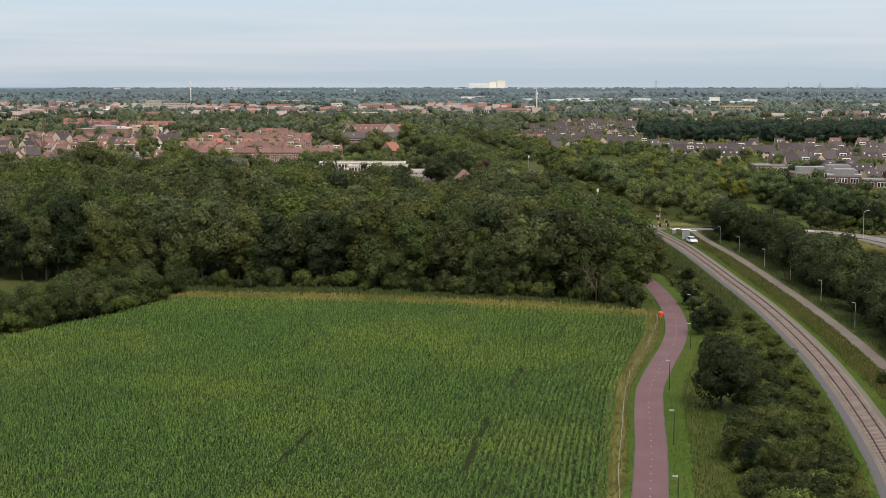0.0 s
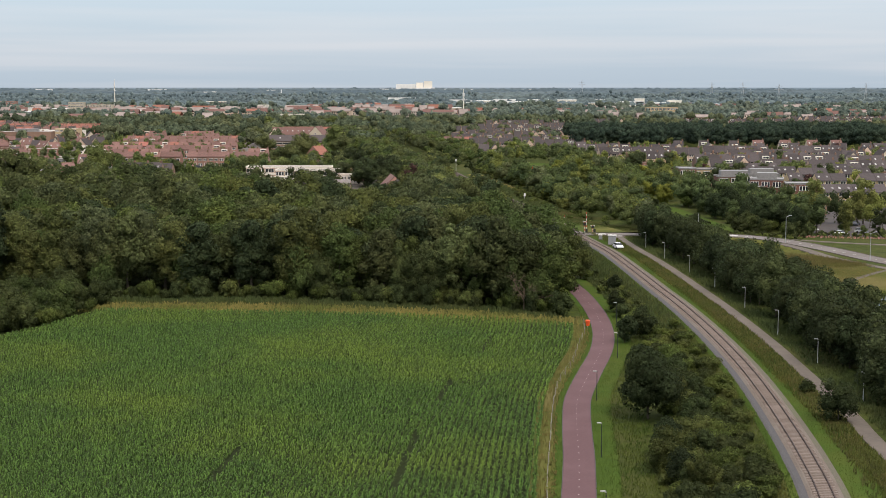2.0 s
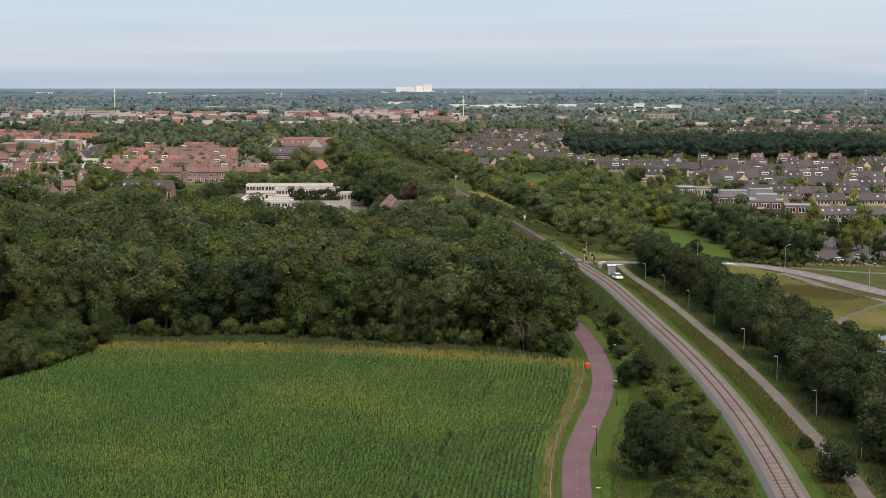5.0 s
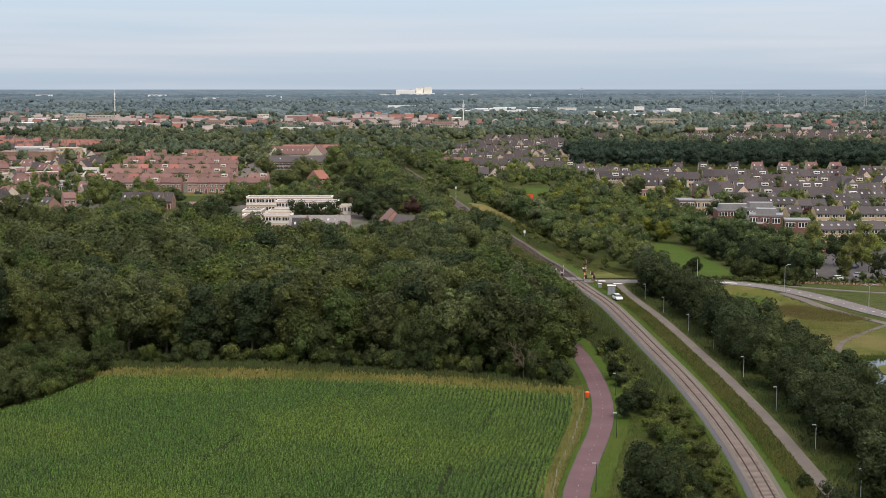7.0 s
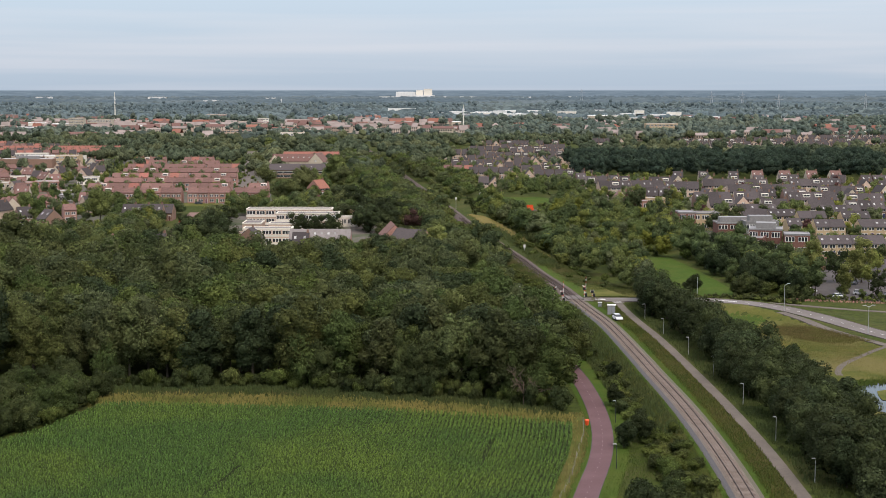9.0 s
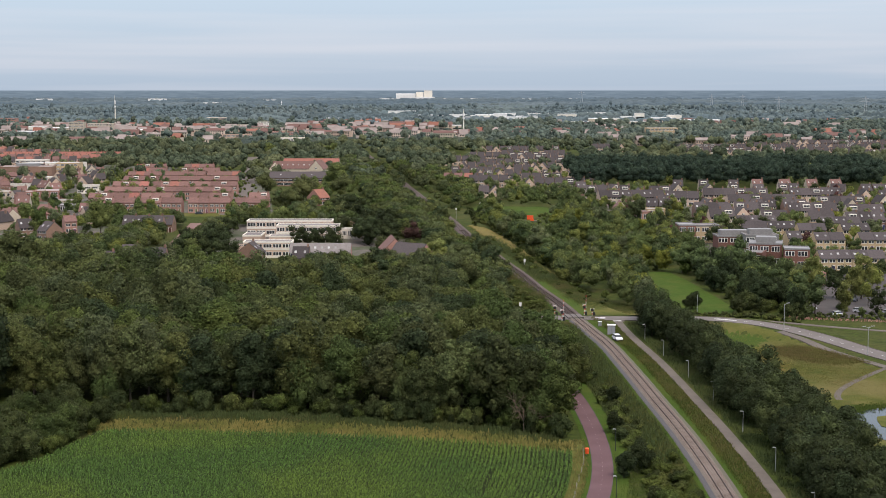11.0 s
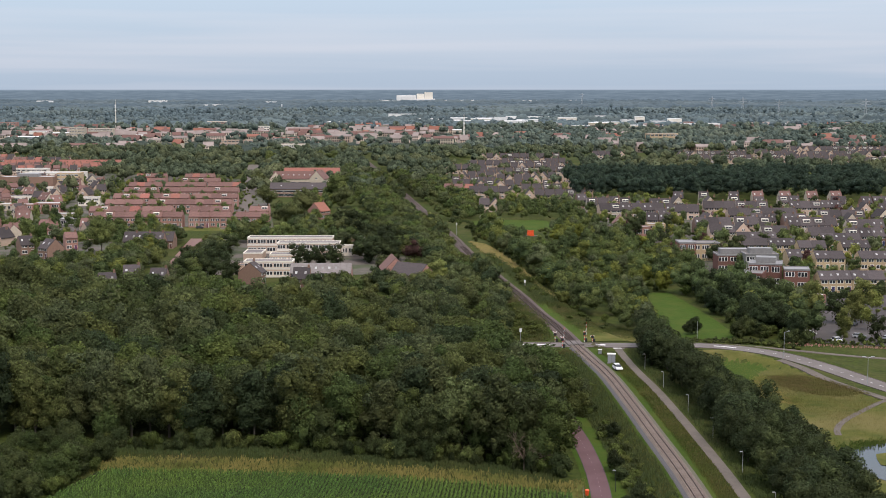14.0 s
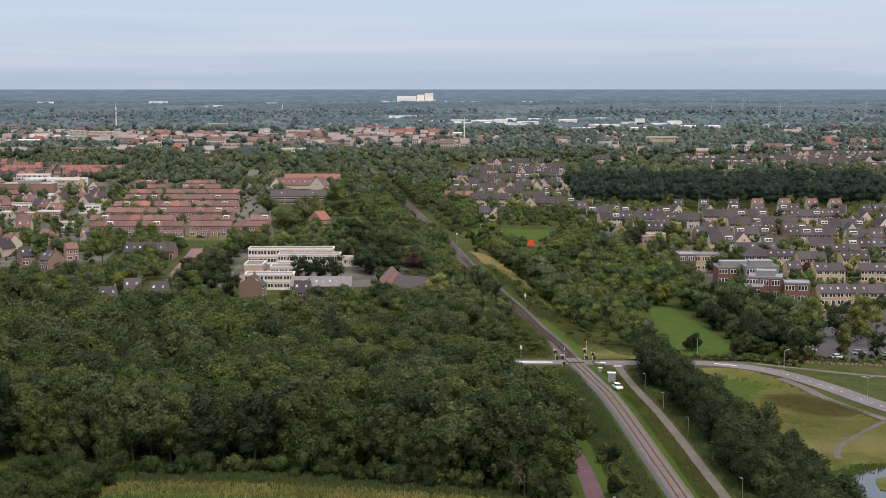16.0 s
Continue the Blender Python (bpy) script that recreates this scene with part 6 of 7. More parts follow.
goal()
tent = thing("play_pavilion", "orange play court wall beside the field", "play court", at=pose(43.5, 700, 0))
part("panel", Shape().box(-1.6, -0.1, 0.2, 1.6, 0.1, 1.4).mesh("panel", ORANGE), tent)
part("panel", Shape().box(-1.6, 4, 0.2, 1.6, 4.2, 2.6).mesh("panel", ORANGE), tent)
part("base", Shape().box(-5, -0.6, 0, 4, 4.6, 0.2).mesh("base", CONCRETE_PATH), tent)
boulder = thing("boulder", "pale boulder on a clearing in the park", "stone", at=pose(44, 545, 0))
part("stone", Shape().add(ICO_V * np.array([1.9, 0.9, 0.6]) + np.array([0, 0, 0.4]), [tuple(int(i) for i in q) for q in ICO_F]).mesh("stone", LIGHTGRAVEL), boulder)


def rail_post(x, y, h):
    ob = thing("railway_signal", "white railway signal post beside the track", "signal", at=pose(x, y, float(lift(x, y))))
    part("pole", Shape().tube((0, 0, 0), (0, 0, h), 0.1, 0.08).mesh("pole", STEEL), ob)
    part("board", Shape().box(-0.35, -0.1, h - 1.1, 0.35, 0.05, h).mesh("board", PAINT), ob)


for x, y, h in ((6.5, 700, 6), (29.5, 508, 2.6), (22.5, 408, 4), (-25, 815, 3)):
    rail_post(x, y, h)


# ---- trees farther on ----
def free(x, y, extra=2.0):
    return all((x - a) ** 2 + (y - b) ** 2 > (r + extra) ** 2 for a, b, r in FOOT)


MIDS = ["mid0", "mid1", "mid2", "mid3"]
DULL = ["emb0", "emb1", "emb2", "emb3"]
# park between railway and lawn
planting([(40, 470), (48, 442), (55, 425), (61, 416), (66, 440), (69, 480), (70, 508), (84, 510), (100, 560), (98, 600), (92, 680), (60, 715), (40, 690), (24, 690), (22, 640), (34, 590), (38, 530)], 7.0, MIDS + ["mid2", "bright0", "bush0", "bush1", "mid3", "bush3"], 0.5, 1.1, "leafy park tree in dense planting", "park trees", (0.95, 1.3), keep=lambda x, y: clear_track(x, y, 10) and not (abs(x - 42) < 7 and abs(y - 548) < 12) and not (33 < x < 54 and 625 < y < 712), stuff_name="park_crowns")
planting([(34, 625), (54, 625), (54, 690), (33, 690)], 6.0, ["low0", "low1", "low2"], 0.5, 1.0, "low shrubs before the playing field", "", stuff_name="play_field_shrubs")
planting([(24, 730), (31, 680), (38, 600), (46, 520), (41, 500), (36, 555), (28, 625), (20, 690), (12, 735)], 5.5, ["bush0", "bush1", "bush2", "bush3", "mid2"], 0.8, 1.25, "rounded shrubs on the railway bank", "", (1.0, 1.4), stuff_name="bank_shrub_crowns", keep=lambda x, y: clear_track(x, y, 11) and not inside(x, y, DRY_BANK) and not (y > 640 and x > 30))
grow("bright0", 62.5, 446, 1.0, 0, "bright yellow-green rounded tree at the lawn", "")
grow("bright0", 56, 500, 1.1, 1, "yellow-green tree in the park", "")
for x, y, s, k in ((61, 418, 0.95, "bank1"), (57, 405 - 14, 0.9, "bank1"), (61, 410, 0.9, "bank0"), (76, 421, 0.62, "bank1"), (73.5, 420, 0.5, "bank1")):
    grow(k, x, y, s, x, "dark broadleaf tree beside the road", "")
planting([(18, 784), (62, 784), (66, 730), (80, 720), (92, 760), (84, 880), (12, 870), (6, 800)], 9.0, MIDS + ["low0"], 0.5, 0.9, "broadleaf trees round the playing field", "", (0.9, 1.2), keep=lambda x, y: free(x, y, 0) and clear_track(x, y, 9) and not inside(x, y, SPORT_POLY), stuff_name="field_side_crowns")
planting([(16, 715), (20, 694), (60, 694), (64, 724), (40, 722), (24, 726)], 6.5, ["low0", "low1", "low2", "mid1"], 0.55, 0.85, "shrubs before the playing field", "", (0.9, 1.2), keep=lambda x, y: clear_track(x, y, 9) and abs(x - 43.5) > 4, stuff_name="field_front_shrubs")
planting([(75, 868), (128, 866), (128, 900), (75, 903)], 9.0, MIDS, 0.5, 0.9, "garden trees before the shelter belt", "", (0.9, 1.2), keep=lambda x, y: free(x, y, -2), stuff_name="belt_front_crowns")
# shrubs right of the lawn
planting([(84, 505), (87.5, 470), (90, 440), (91, 416), (99, 404), (111, 404), (112, 450), (112, 505), (100, 520)], 5.2, ["bush0", "bush1", "bush3", "bank0", "mid2"], 0.75, 1.25, "rounded shrub in the planting beside the lawn", "park shrubs")
planting([(66, 404.5), (90, 403.5), (100, 394), (101, 397), (91, 408), (66, 408.5)], 1.3, ["low0", "low1"], 0.36, 0.48, "low clipped roadside hedge", "", stuff_name="roadside_hedge")
planting([(97, 430), (106, 452), (122, 452), (126, 475), (122, 500), (110, 508), (100, 470)], 7.5, MIDS + ["dark1", "bush0"], 0.6, 0.95, "broadleaf trees between car park and houses", "", (1.0, 1.3), keep=lambda x, y: free(x, y, -2), stuff_name="car_park_crowns")
planting([(126, 458), (160, 452), (168, 498), (126, 500)], 7.0, DULL + ["low0", "low1", "low2"], 0.4, 0.75, "trees and shrubs behind the car park", "", keep=lambda x, y: free(x, y, 0), stuff_name="car_park_back_crowns")
planting([(104, 520), (150, 520), (150, 600), (128, 600), (132, 545), (104, 545)], 8.0, MIDS, 0.45, 0.75, "garden trees behind the zinc houses", "", keep=lambda x, y: free(x, y, -2.5), stuff_name="zinc_garden_crowns")
for x, y, s in ((115.4, 437.7, 1.2), (117.9, 410.8, 0.85), (131.7, 440.7, 1.22), (128.5, 437, 0.95), (110.1, 437.7, 0.85)):
    grow("slim0", x, y, s, x, "tall slender pale-green poplar by the car park", "poplars", 1.0)
for x, y, s in ((124.2, 440.7, 0.90), (127.6, 410.8, 0.65), (109.2, 440.7, 0.67), (104.4, 437.7, 0.65), (100.6, 440.7, 0.62), (115.7, 451.0, 0.59)):
    grow("dark1", x, y, s, x, "dark broadleaf tree by the car park", "car park trees")
for x, y, s in ((90.8, 419.7, 0.85), (95.5, 416.1, 0.59), (87.2, 414.3, 0.68)):
    grow("hedge0", x, y, s, x, "large round green shrub by the road", "car park shrubs", 1.2)
for x, y, s, k in ((117, 412, 0.35, "mid0"), (121, 404, 0.36, "mid0"), (104, 408, 0.3, "mid2"), (126, 402, 0.32, "mid1"), (131, 399, 0.35, "mid2"), (119, 448, 0.8, "mid1"), (141, 455, 0.9, "mid3"), (120, 420, 0.7, "emb1"), (130, 428, 0.8, "mid3"), (139, 418, 0.75, "emb0"), (112, 421, 0.6, "mid1"), (134, 412, 0.6, "emb2"), (150, 462, 0.8, "mid0")):
    grow(k, x, y, s, x, "broadleaf tree by the car park", "car park trees")
for x, y, s in ((-200.8, 678.2, 0.85), (-193.2, 680.5, 0.76), (-211.2, 690.1, 0.82), (-182.0, 624.2, 0.58), (-152.8, 628.2, 1.29), (-189.7, 742.2, 0.51), (-176.5, 715.2, 0.55), (-158.4, 690.1, 0.79), (-143.2, 690.1, 0.75), (-227.2, 728.4, 0.65), (-180.1, 662.1, 0.49), (-142.8, 604.9, 0.57), (-157.5, 586.7, 0.52), (-148.0, 586.8, 0.45), (-122.7, 573.0, 0.50)):
    grow(("street1", "hedge1")[int(x) % 2], x, y, s if int(x) % 2 == 0 else min(1.3, s * 1.7), x, "leafy garden tree in the old quarter", "estate trees")
for x, y, s in ((-109.9, 881.8, 1.09), (-79.9, 809.4, 1.35), (-69.5, 923.0, 1.35), (-62.8, 866.3, 1.12), (-82.9, 765.4, 0.99), (-134.1, 1034.0, 1.05), (-69.9, 771.4, 0.60), (-71.8, 742.3, 0.58), (-40.5, 690.2, 0.75), (-47.4, 690.1, 0.90), (-98.8, 690.1, 0.75), (-90.3, 678.2, 0.74), (-165.0, 1350.9, 1.04), (-143.4, 1351.0, 0.91), (-119.1, 1351.0, 1.16), (-105.6, 1351.0, 1.04), (-169.1, 771.3, 0.45)):
    grow("street0" if int(x) % 3 else "street1", x, y, s, x, "large rounded olive-green street tree", "street trees", 1.1)
for x, y, s in ((-60.8, 578, 0.62), (-56.3, 580, 0.62), (-51, 580, 0.68), (-46, 580, 0.66), (-90.5, 546, 1.0), (-84, 538, 0.98), (-101, 570, 0.7), (-95, 556, 0.8), (-80, 530, 0.8)):
    grow("dark1", x, y, s, x, "rounded dark tree before the blocks", "estate trees")
for x, y in ((106, 410), (110, 405), (103, 401), (118, 402), (125, 408), (129, 405), (134, 403)):
    grow("bush0", x, y, 0.4, x, "low ornamental shrub beside the car park", "ornamental shrubs", 1.3)
planting([(100, 404), (120, 400), (142, 391), (142, 397), (120, 406), (102, 410)], 2.6, ["low0", "low1", "low2"], 0.3, 0.55, "low ornamental shrubs before the car park", "", stuff_name="car_park_front_shrubs")
pts, rg = poly_points([(97, 402), (122, 397), (150, 386), (150, 389), (122, 400), (100, 405)], 350, 21)
stuff("flower_bed", pts, 0.5, PINKFLOWER, "pinkish flowering ground cover", rg)
# both sides of the far railway
planting([(14, 505), (20, 480), (24, 450), (30, 440), (19, 505), (14, 560), (8, 612), (-1, 700), (-13, 800), (-34, 980), (-66, 1250), (-100, 1250), (-62, 980), (-45, 830), (-32, 700), (-14, 620), (-2, 560), (2, 505)], 7.6, DULL, 0.8, 1.12, "dense tree on the railway embankment", "embankment trees", (1.0, 1.3), keep=lambda x, y: clear_track(x, y, 7.5 if y < 560 else 6.2) and free(x, y), stuff_name="embankment_crowns", tall=lambda x, y: 0.7 if abs(x - track_x(y)) < 13 else 1.0)
planting([(8, 730), (-2, 810), (-18, 960), (-40, 1200), (-20, 1200), (10, 1000), (20, 880), (24, 800), (12, 770)], 9.5, DULL, 0.7, 1.05, "tree beside the far railway", "embankment trees", (1.0, 1.3), keep=lambda x, y: clear_track(x, y, 7.5) and free(x, y), stuff_name="railway_crowns", tall=lambda x, y: 0.6 if abs(x - track_x(y)) < 14 else 1.0)
planting([(-150, 470), (60, 470), (40, 760), (-150, 760)], 5.0, DULL + ["bush0"], 0.5, 0.85, "leafy trees close beside the railway", "", (0.9, 1.2), keep=lambda x, y: -13 < x - track_x(y) < -5.6, stuff_name="trackside_crowns")
planting([(0, 470), (60, 470), (60, 700), (0, 700)], 5.5, ["bush0", "bush1", "bush3", "low1"], 0.35, 0.8, "low shrubs on the railway bank", "", (0.9, 1.4), keep=lambda x, y: 6.5 < x - track_x(y) < 20 and not inside(x, y, DRY_BANK) and R.random() < 0.5, stuff_name="bank_low_shrubs")
# high trees that close over the line, with two open stretches between them
for a, b, side, low, high in ((508, 560, -5.2, 0.75, 1.0), (672, 742, -5.4, 0.9, 1.15)):
    for y in np.arange(a, b, 6.5):
        x = float(track_x(y)) + side + math.copysign(R.uniform(0, 1.6), side)
        grow(DULL[R.integers(4)], x, y, R.uniform(low, high), y, "tall leafy tree leaning over the railway", "embankment trees", R.uniform(0.9, 1.15))
planting([(-60, 905), (20, 905), (0, 1120), (-80, 1120)], 6.0, DULL, 0.85, 1.2, "tall leafy trees closing over the far railway", "", (0.9, 1.15), keep=lambda x, y: 5.0 < abs(x - track_x(y)) < 9.5, stuff_name="line_crowns")
# brambles and young growth between the wood and the railway behind the crossing
planting([(20, 399), (32, 399), (34, 440), (28, 505), (6, 505), (10, 440)], 3.2, ["scrub1", "scrub3"], 0.24, 0.5, "low bramble thicket beside the railway", "", (1.2, 1.7), keep=lambda x, y: -16 < x - track_x(y) < -5.2, stuff_name="bramble_thicket", tall=lambda x, y: 0.45 if y < 412 else 1.0)
planting([(14, 412), (22, 418), (19, 450), (14, 505), (0, 505), (4, 440)], 6.2, DULL + ["bank3"], 0.6, 0.95, "leafy young trees behind the wood", "", (1.0, 1.3), keep=lambda x, y: x - track_x(y) < -12, stuff_name="young_crowns")
planting([(20, 366), (26, 362), (33, 366), (33, 380), (21, 382)], 3.0, ["scrub1", "scrub3"], 0.2, 0.38, "low rough bushes before the crossing road", "", (1.2, 1.6), keep=lambda x, y: x - track_x(y) < -5.5, stuff_name="crossing_bushes")
# rough ground beside the track past the crossing
planting([(36, 426), (52, 426), (50, 430), (44, 470), (34, 500), (30, 480)], 4.4, ["low0", "low1", "bush1"], 0.25, 0.55, "low rough bushes on the railway verge", "", (1.1, 1.6), keep=lambda x, y: x - track_x(y) > 7 and R.random() < 0.4, stuff_name="verge_bushes")
# among the blocks behind the wood
for x, y, s, k in ((-33, 600, 0.98, "dark1"), (-26, 602, 0.95, "dark1"), (-31, 592, 0.85, "dark1"), (-21, 598, 0.8, "dark1"), (-61, 585, 0.8, "dark1"), (-52, 583, 0.72, "dark1"), (-45, 583, 0.8, "dark1"), (-12, 590, 1.0, "copper0"), (-3, 510, 0.95, "slim0"), (-1, 520, 0.9, "slim0"), (-107, 585, 0.7, "dark1"), (-102, 572, 0.66, "dark1"), (-98, 590, 0.68, "dark1"), (-62, 660, 0.9, "mid3"), (-58, 668, 0.7, "bright0"), (-88, 680, 0.95, "mid1"), (-79, 690, 1.0, "mid1"), (-70, 700, 1.05, "mid1")):
    grow(k, x, y, s, x, "rounded broadleaf tree among the blocks", "estate trees", 1.25)
planting([(-60, 476), (-18, 472), (10, 476), (0, 530), (-6, 560), (-24, 570), (-30, 515), (-60, 505)], 8.0, DULL, 0.7, 0.95, "broadleaf trees behind the wood", "", (1.0, 1.3), keep=lambda x, y: free(x, y, 0) and clear_track(x, y, 8), stuff_name="hall_garden_crowns")
planting([(-40, 600), (-14, 600), (-20, 700), (-40, 740), (-62, 740), (-50, 660)], 9.0, DULL + ["dark1"], 0.75, 1.05, "broadleaf trees beside the blocks", "", (1.0, 1.3), keep=lambda x, y: free(x, y, 0) and clear_track(x, y, 8), stuff_name="block_garden_crowns")
planting([(-137, 545), (-116, 545), (-127, 690), (-143, 690)], 7.2, MIDS, 0.6, 0.95, "broadleaf trees beside the red street", "", (1.0, 1.3), keep=lambda x, y: free(x, y, 0), stuff_name="street_side_crowns")
planting([(-103, 545), (-92, 550), (-92, 690), (-107, 690), (-112, 640)], 8.0, DULL + ["dark1"], 0.6, 0.95, "broadleaf trees between street and blocks", "", (1.0, 1.3), keep=lambda x, y: free(x, y, 0), stuff_name="block_side_crowns")
planting([(-190, 500), (-80, 495), (-95, 545), (-100, 640), (-135, 640), (-138, 580), (-200, 570)], 9.5, MIDS, 0.7, 1.05, "broadleaf garden tree behind the wood", "estate trees", (1.0, 1.3), keep=lambda x, y: free(x, y) and not -124 < x < -104, stuff_name="garden_crowns")
planting([(-230, 655), (-150, 655), (-95, 660), (-40, 650), (-30, 720), (-90, 735), (-230, 745)], 11.5, MIDS, 0.6, 1.0, "broadleaf garden tree before the terraces", "estate trees", (1.0, 1.3), keep=lambda x, y: free(x, y) and not (-148 < x < -110 and y > 690) and not (-105 < x < -60 and 688 < y < 716) and not -124 < x < -108, stuff_name="green_crowns")
planting([(-92, 740), (-40, 720), (-50, 830), (-75, 1000), (-120, 1000)], 14, ["mid2", "emb1", "emb0", "mid3"], 0.7, 1.0, "broadleaf tree along the street", "street trees", (1.05, 1.35), keep=lambda x, y: free(x, y) and R.random() < 0.55, stuff_name="street_crowns")
planting([(-240, 765), (-115, 765), (-150, 1090), (-250, 1090)], 15, MIDS, 0.6, 1.0, "garden tree between the terraces", "garden trees", (0.8, 1.05), keep=lambda x, y: free(x, y, -2.0) and R.random() < 0.75, stuff_name="terrace_garden_crowns")
planting([(-330, 760), (-200, 700), (-230, 1090), (-420, 1090)], 20, MIDS, 0.45, 0.8, "garden tree in the old quarter", "garden trees", (0.9, 1.2), keep=lambda x, y: free(x, y, 0) and x < -0.24 * y, stuff_name="old_quarter_crowns")
planting([(100, 560), (215, 560), (290, 850), (85, 880), (92, 700)], 13, MIDS + MIDS + MIDS + ["copper0", "dark1", "bright0", "mid0"], 0.5, 0.9, "garden tree between the houses", "garden trees", (0.9, 1.25), keep=lambda x, y: free(x, y, -1.5), stuff_name="estate_garden_crowns")
planting([(5, 830), (85, 850), (90, 1000), (0, 1070)], 17, MIDS, 0.6, 1.0, "garden tree among far houses", "garden trees", (1.0, 1.3), keep=lambda x, y: free(x, y, 0) and clear_track(x, y, 9), stuff_name="far_garden_crowns")
planting([(128, 560), (215, 560), (290, 850), (85, 880), (92, 740), (120, 640)], 6.5, ["low0", "low1", "low2"], 0.4, 1.0, "garden shrubs between the houses", "", (0.8, 1.2), keep=lambda x, y: all((x - a) ** 2 + (y - b) ** 2 > 30 for a, b, _ in FOOT) and R.random() < 0.7, stuff_name="estate_garden_shrubs")
planting([(-196, 755), (-95, 755), (-150, 1090), (-240, 1090)], 8, ["low0", "low1", "low2"], 0.35, 0.9, "garden shrubs between the terraces", "", (0.8, 1.2), keep=lambda x, y: all(abs(x - a) > 4 or abs(y - b) > 7 for a, b, _ in FOOT) and R.random() < 0.7, stuff_name="terrace_garden_shrubs")
planting([(-330, 760), (-205, 700), (-200, 560), (-135, 560), (-140, 650), (-230, 760), (-240, 1090), (-400, 1090)], 9, ["low0", "low1", "low2", "mid0"], 0.3, 0.85, "garden shrubs in the old quarter", "", (0.8, 1.2), keep=lambda x, y: free(x, y, -2) and R.random() < 0.6, stuff_name="old_quarter_shrubs")
# dark belt behind the grey-roofed houses
planting([(85, 900), (275, 897.5), (300, 950), (330, 1112), (95, 1112)], 12.5, ["dark0"] * 7 + ["mid1"], 0.9, 1.15, "tall dark tree in the dense shelter belt", "shelter belt trees", (1.0, 1.25), stuff_name="shelter_belt_crowns")


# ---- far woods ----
def far_woods(name, boxes, tris_kind, material, label, seed):
    rng = np.random.default_rng(seed)
    lob, lea, leaf, fine = tris_kind
    kinds = [crown_arrays(np.random.default_rng(100 + k), 5.2, 5.0, 0.6, lob, lea, leaf, core=0.95, fine=fine, size=(0.4, 0.62), low=-0.2) for k in range(5)]
    V, F, N, o = [], [], [], 0
    for y0, y1, step, dens in boxes:
        for y in np.arange(y0, y1, step):
            half0, half1 = -0.378 * y - 20, 0.32 * y + 20
            for x in np.arange(half0, half1, step):
                px, py = x + rng.uniform(-0.45, 0.45) * step, y + rng.uniform(-0.45, 0.45) * step
                if not dens(px, py, rng):
                    continue
                if py < 1700 and not free(px, py, 1.0):
                    continue
                v, f, n = kinds[rng.integers(5)]
                s = rng.uniform(0.6, 1.25) * (0.95 if py < 1600 else 1.05 if py < 2200 else 1.3 if py < 3300 else 1.5)
                a = rng.uniform(0, math.tau)
                c, sn = math.cos(a) * s, math.sin(a) * s
                zg = float(swell(py))
                hz = s * rng.uniform(0.8, 1.2)
                V.append(np.stack([px + v[:, 0] * c - v[:, 1] * sn, py + v[:, 0] * sn + v[:, 1] * c, zg + v[:, 2] * hz], 1))
                c, sn = math.cos(a), math.sin(a)
                N.append(np.stack([n[:, 0] * c - n[:, 1] * sn, n[:, 0] * sn + n[:, 1] * c, n[:, 2]], 1))
                F.append(f + o)
                o += len(v)
    tagged(new(name, bulk(name, np.concatenate(V), np.concatenate(F), material, np.concatenate(N))), label, "wood", kind="stuff")


def patch(x, y, s, seed=0.0):
    return noise.noise(Vector((x / s + seed, y / s * 0.6, seed)))


def dens_mid(x, y, rng):
    if abs(x - track_x(min(y, 1500))) < 5.5 and y < 1500:
        return False
    if inside(x, y, [(85, 900), (275, 895), (335, 1115), (92, 1115)]):
        return False
    if inside(x, y, [(-285, 1140), (-130, 1100), (-170, 1500), (-440, 1500), (-400, 1330), (-290, 1315)]):
        return rng.random() < 0.95 and (abs(x + 150 + (y - 1090) * 0.12) > 6 or y > 1340)
    if x < -0.2 * y and y < 1500:
        return rng.random() < 0.18
    if 0 < x < 118 and y < 1420:
        return rng.random() < 0.22
    if x > 225 and 1310 < y < 1560:
        return rng.random() < 0.14
    if inside(x, y, [(-420, 740), (-120, 740), (-150, 1100), (-440, 1130)]):
        return False
    if 80 < x and y < 1000 or y < 1000 and x > -120 and y < 960:
        return False
    if inside(x, y, [(30, 1260), (130, 1260), (140, 1420), (30, 1420)]) or inside(x, y, [(150, 1420), (520, 1420), (540, 1590), (150, 1590)]):
        return rng.random() < 0.16
    return rng.random() < (0.9 if patch(x, y, 130) > -0.25 else 0.35)


def dens_town(x, y, rng):
    p = patch(x, y, 230, 3.0)
    town = -0.378 * y < x < 0.02 * y and 1580 < y < 2500
    trade = 0.02 * y < x < 0.2 * y and 2250 < y < 2900
    if town:
        return rng.random() < (0.7 if p > 0.18 else 0.13)
    if trade:
        return rng.random() < (0.6 if p > 0.15 else 0.08)
    return rng.random() < (0.92 if p > -0.3 else 0.35)


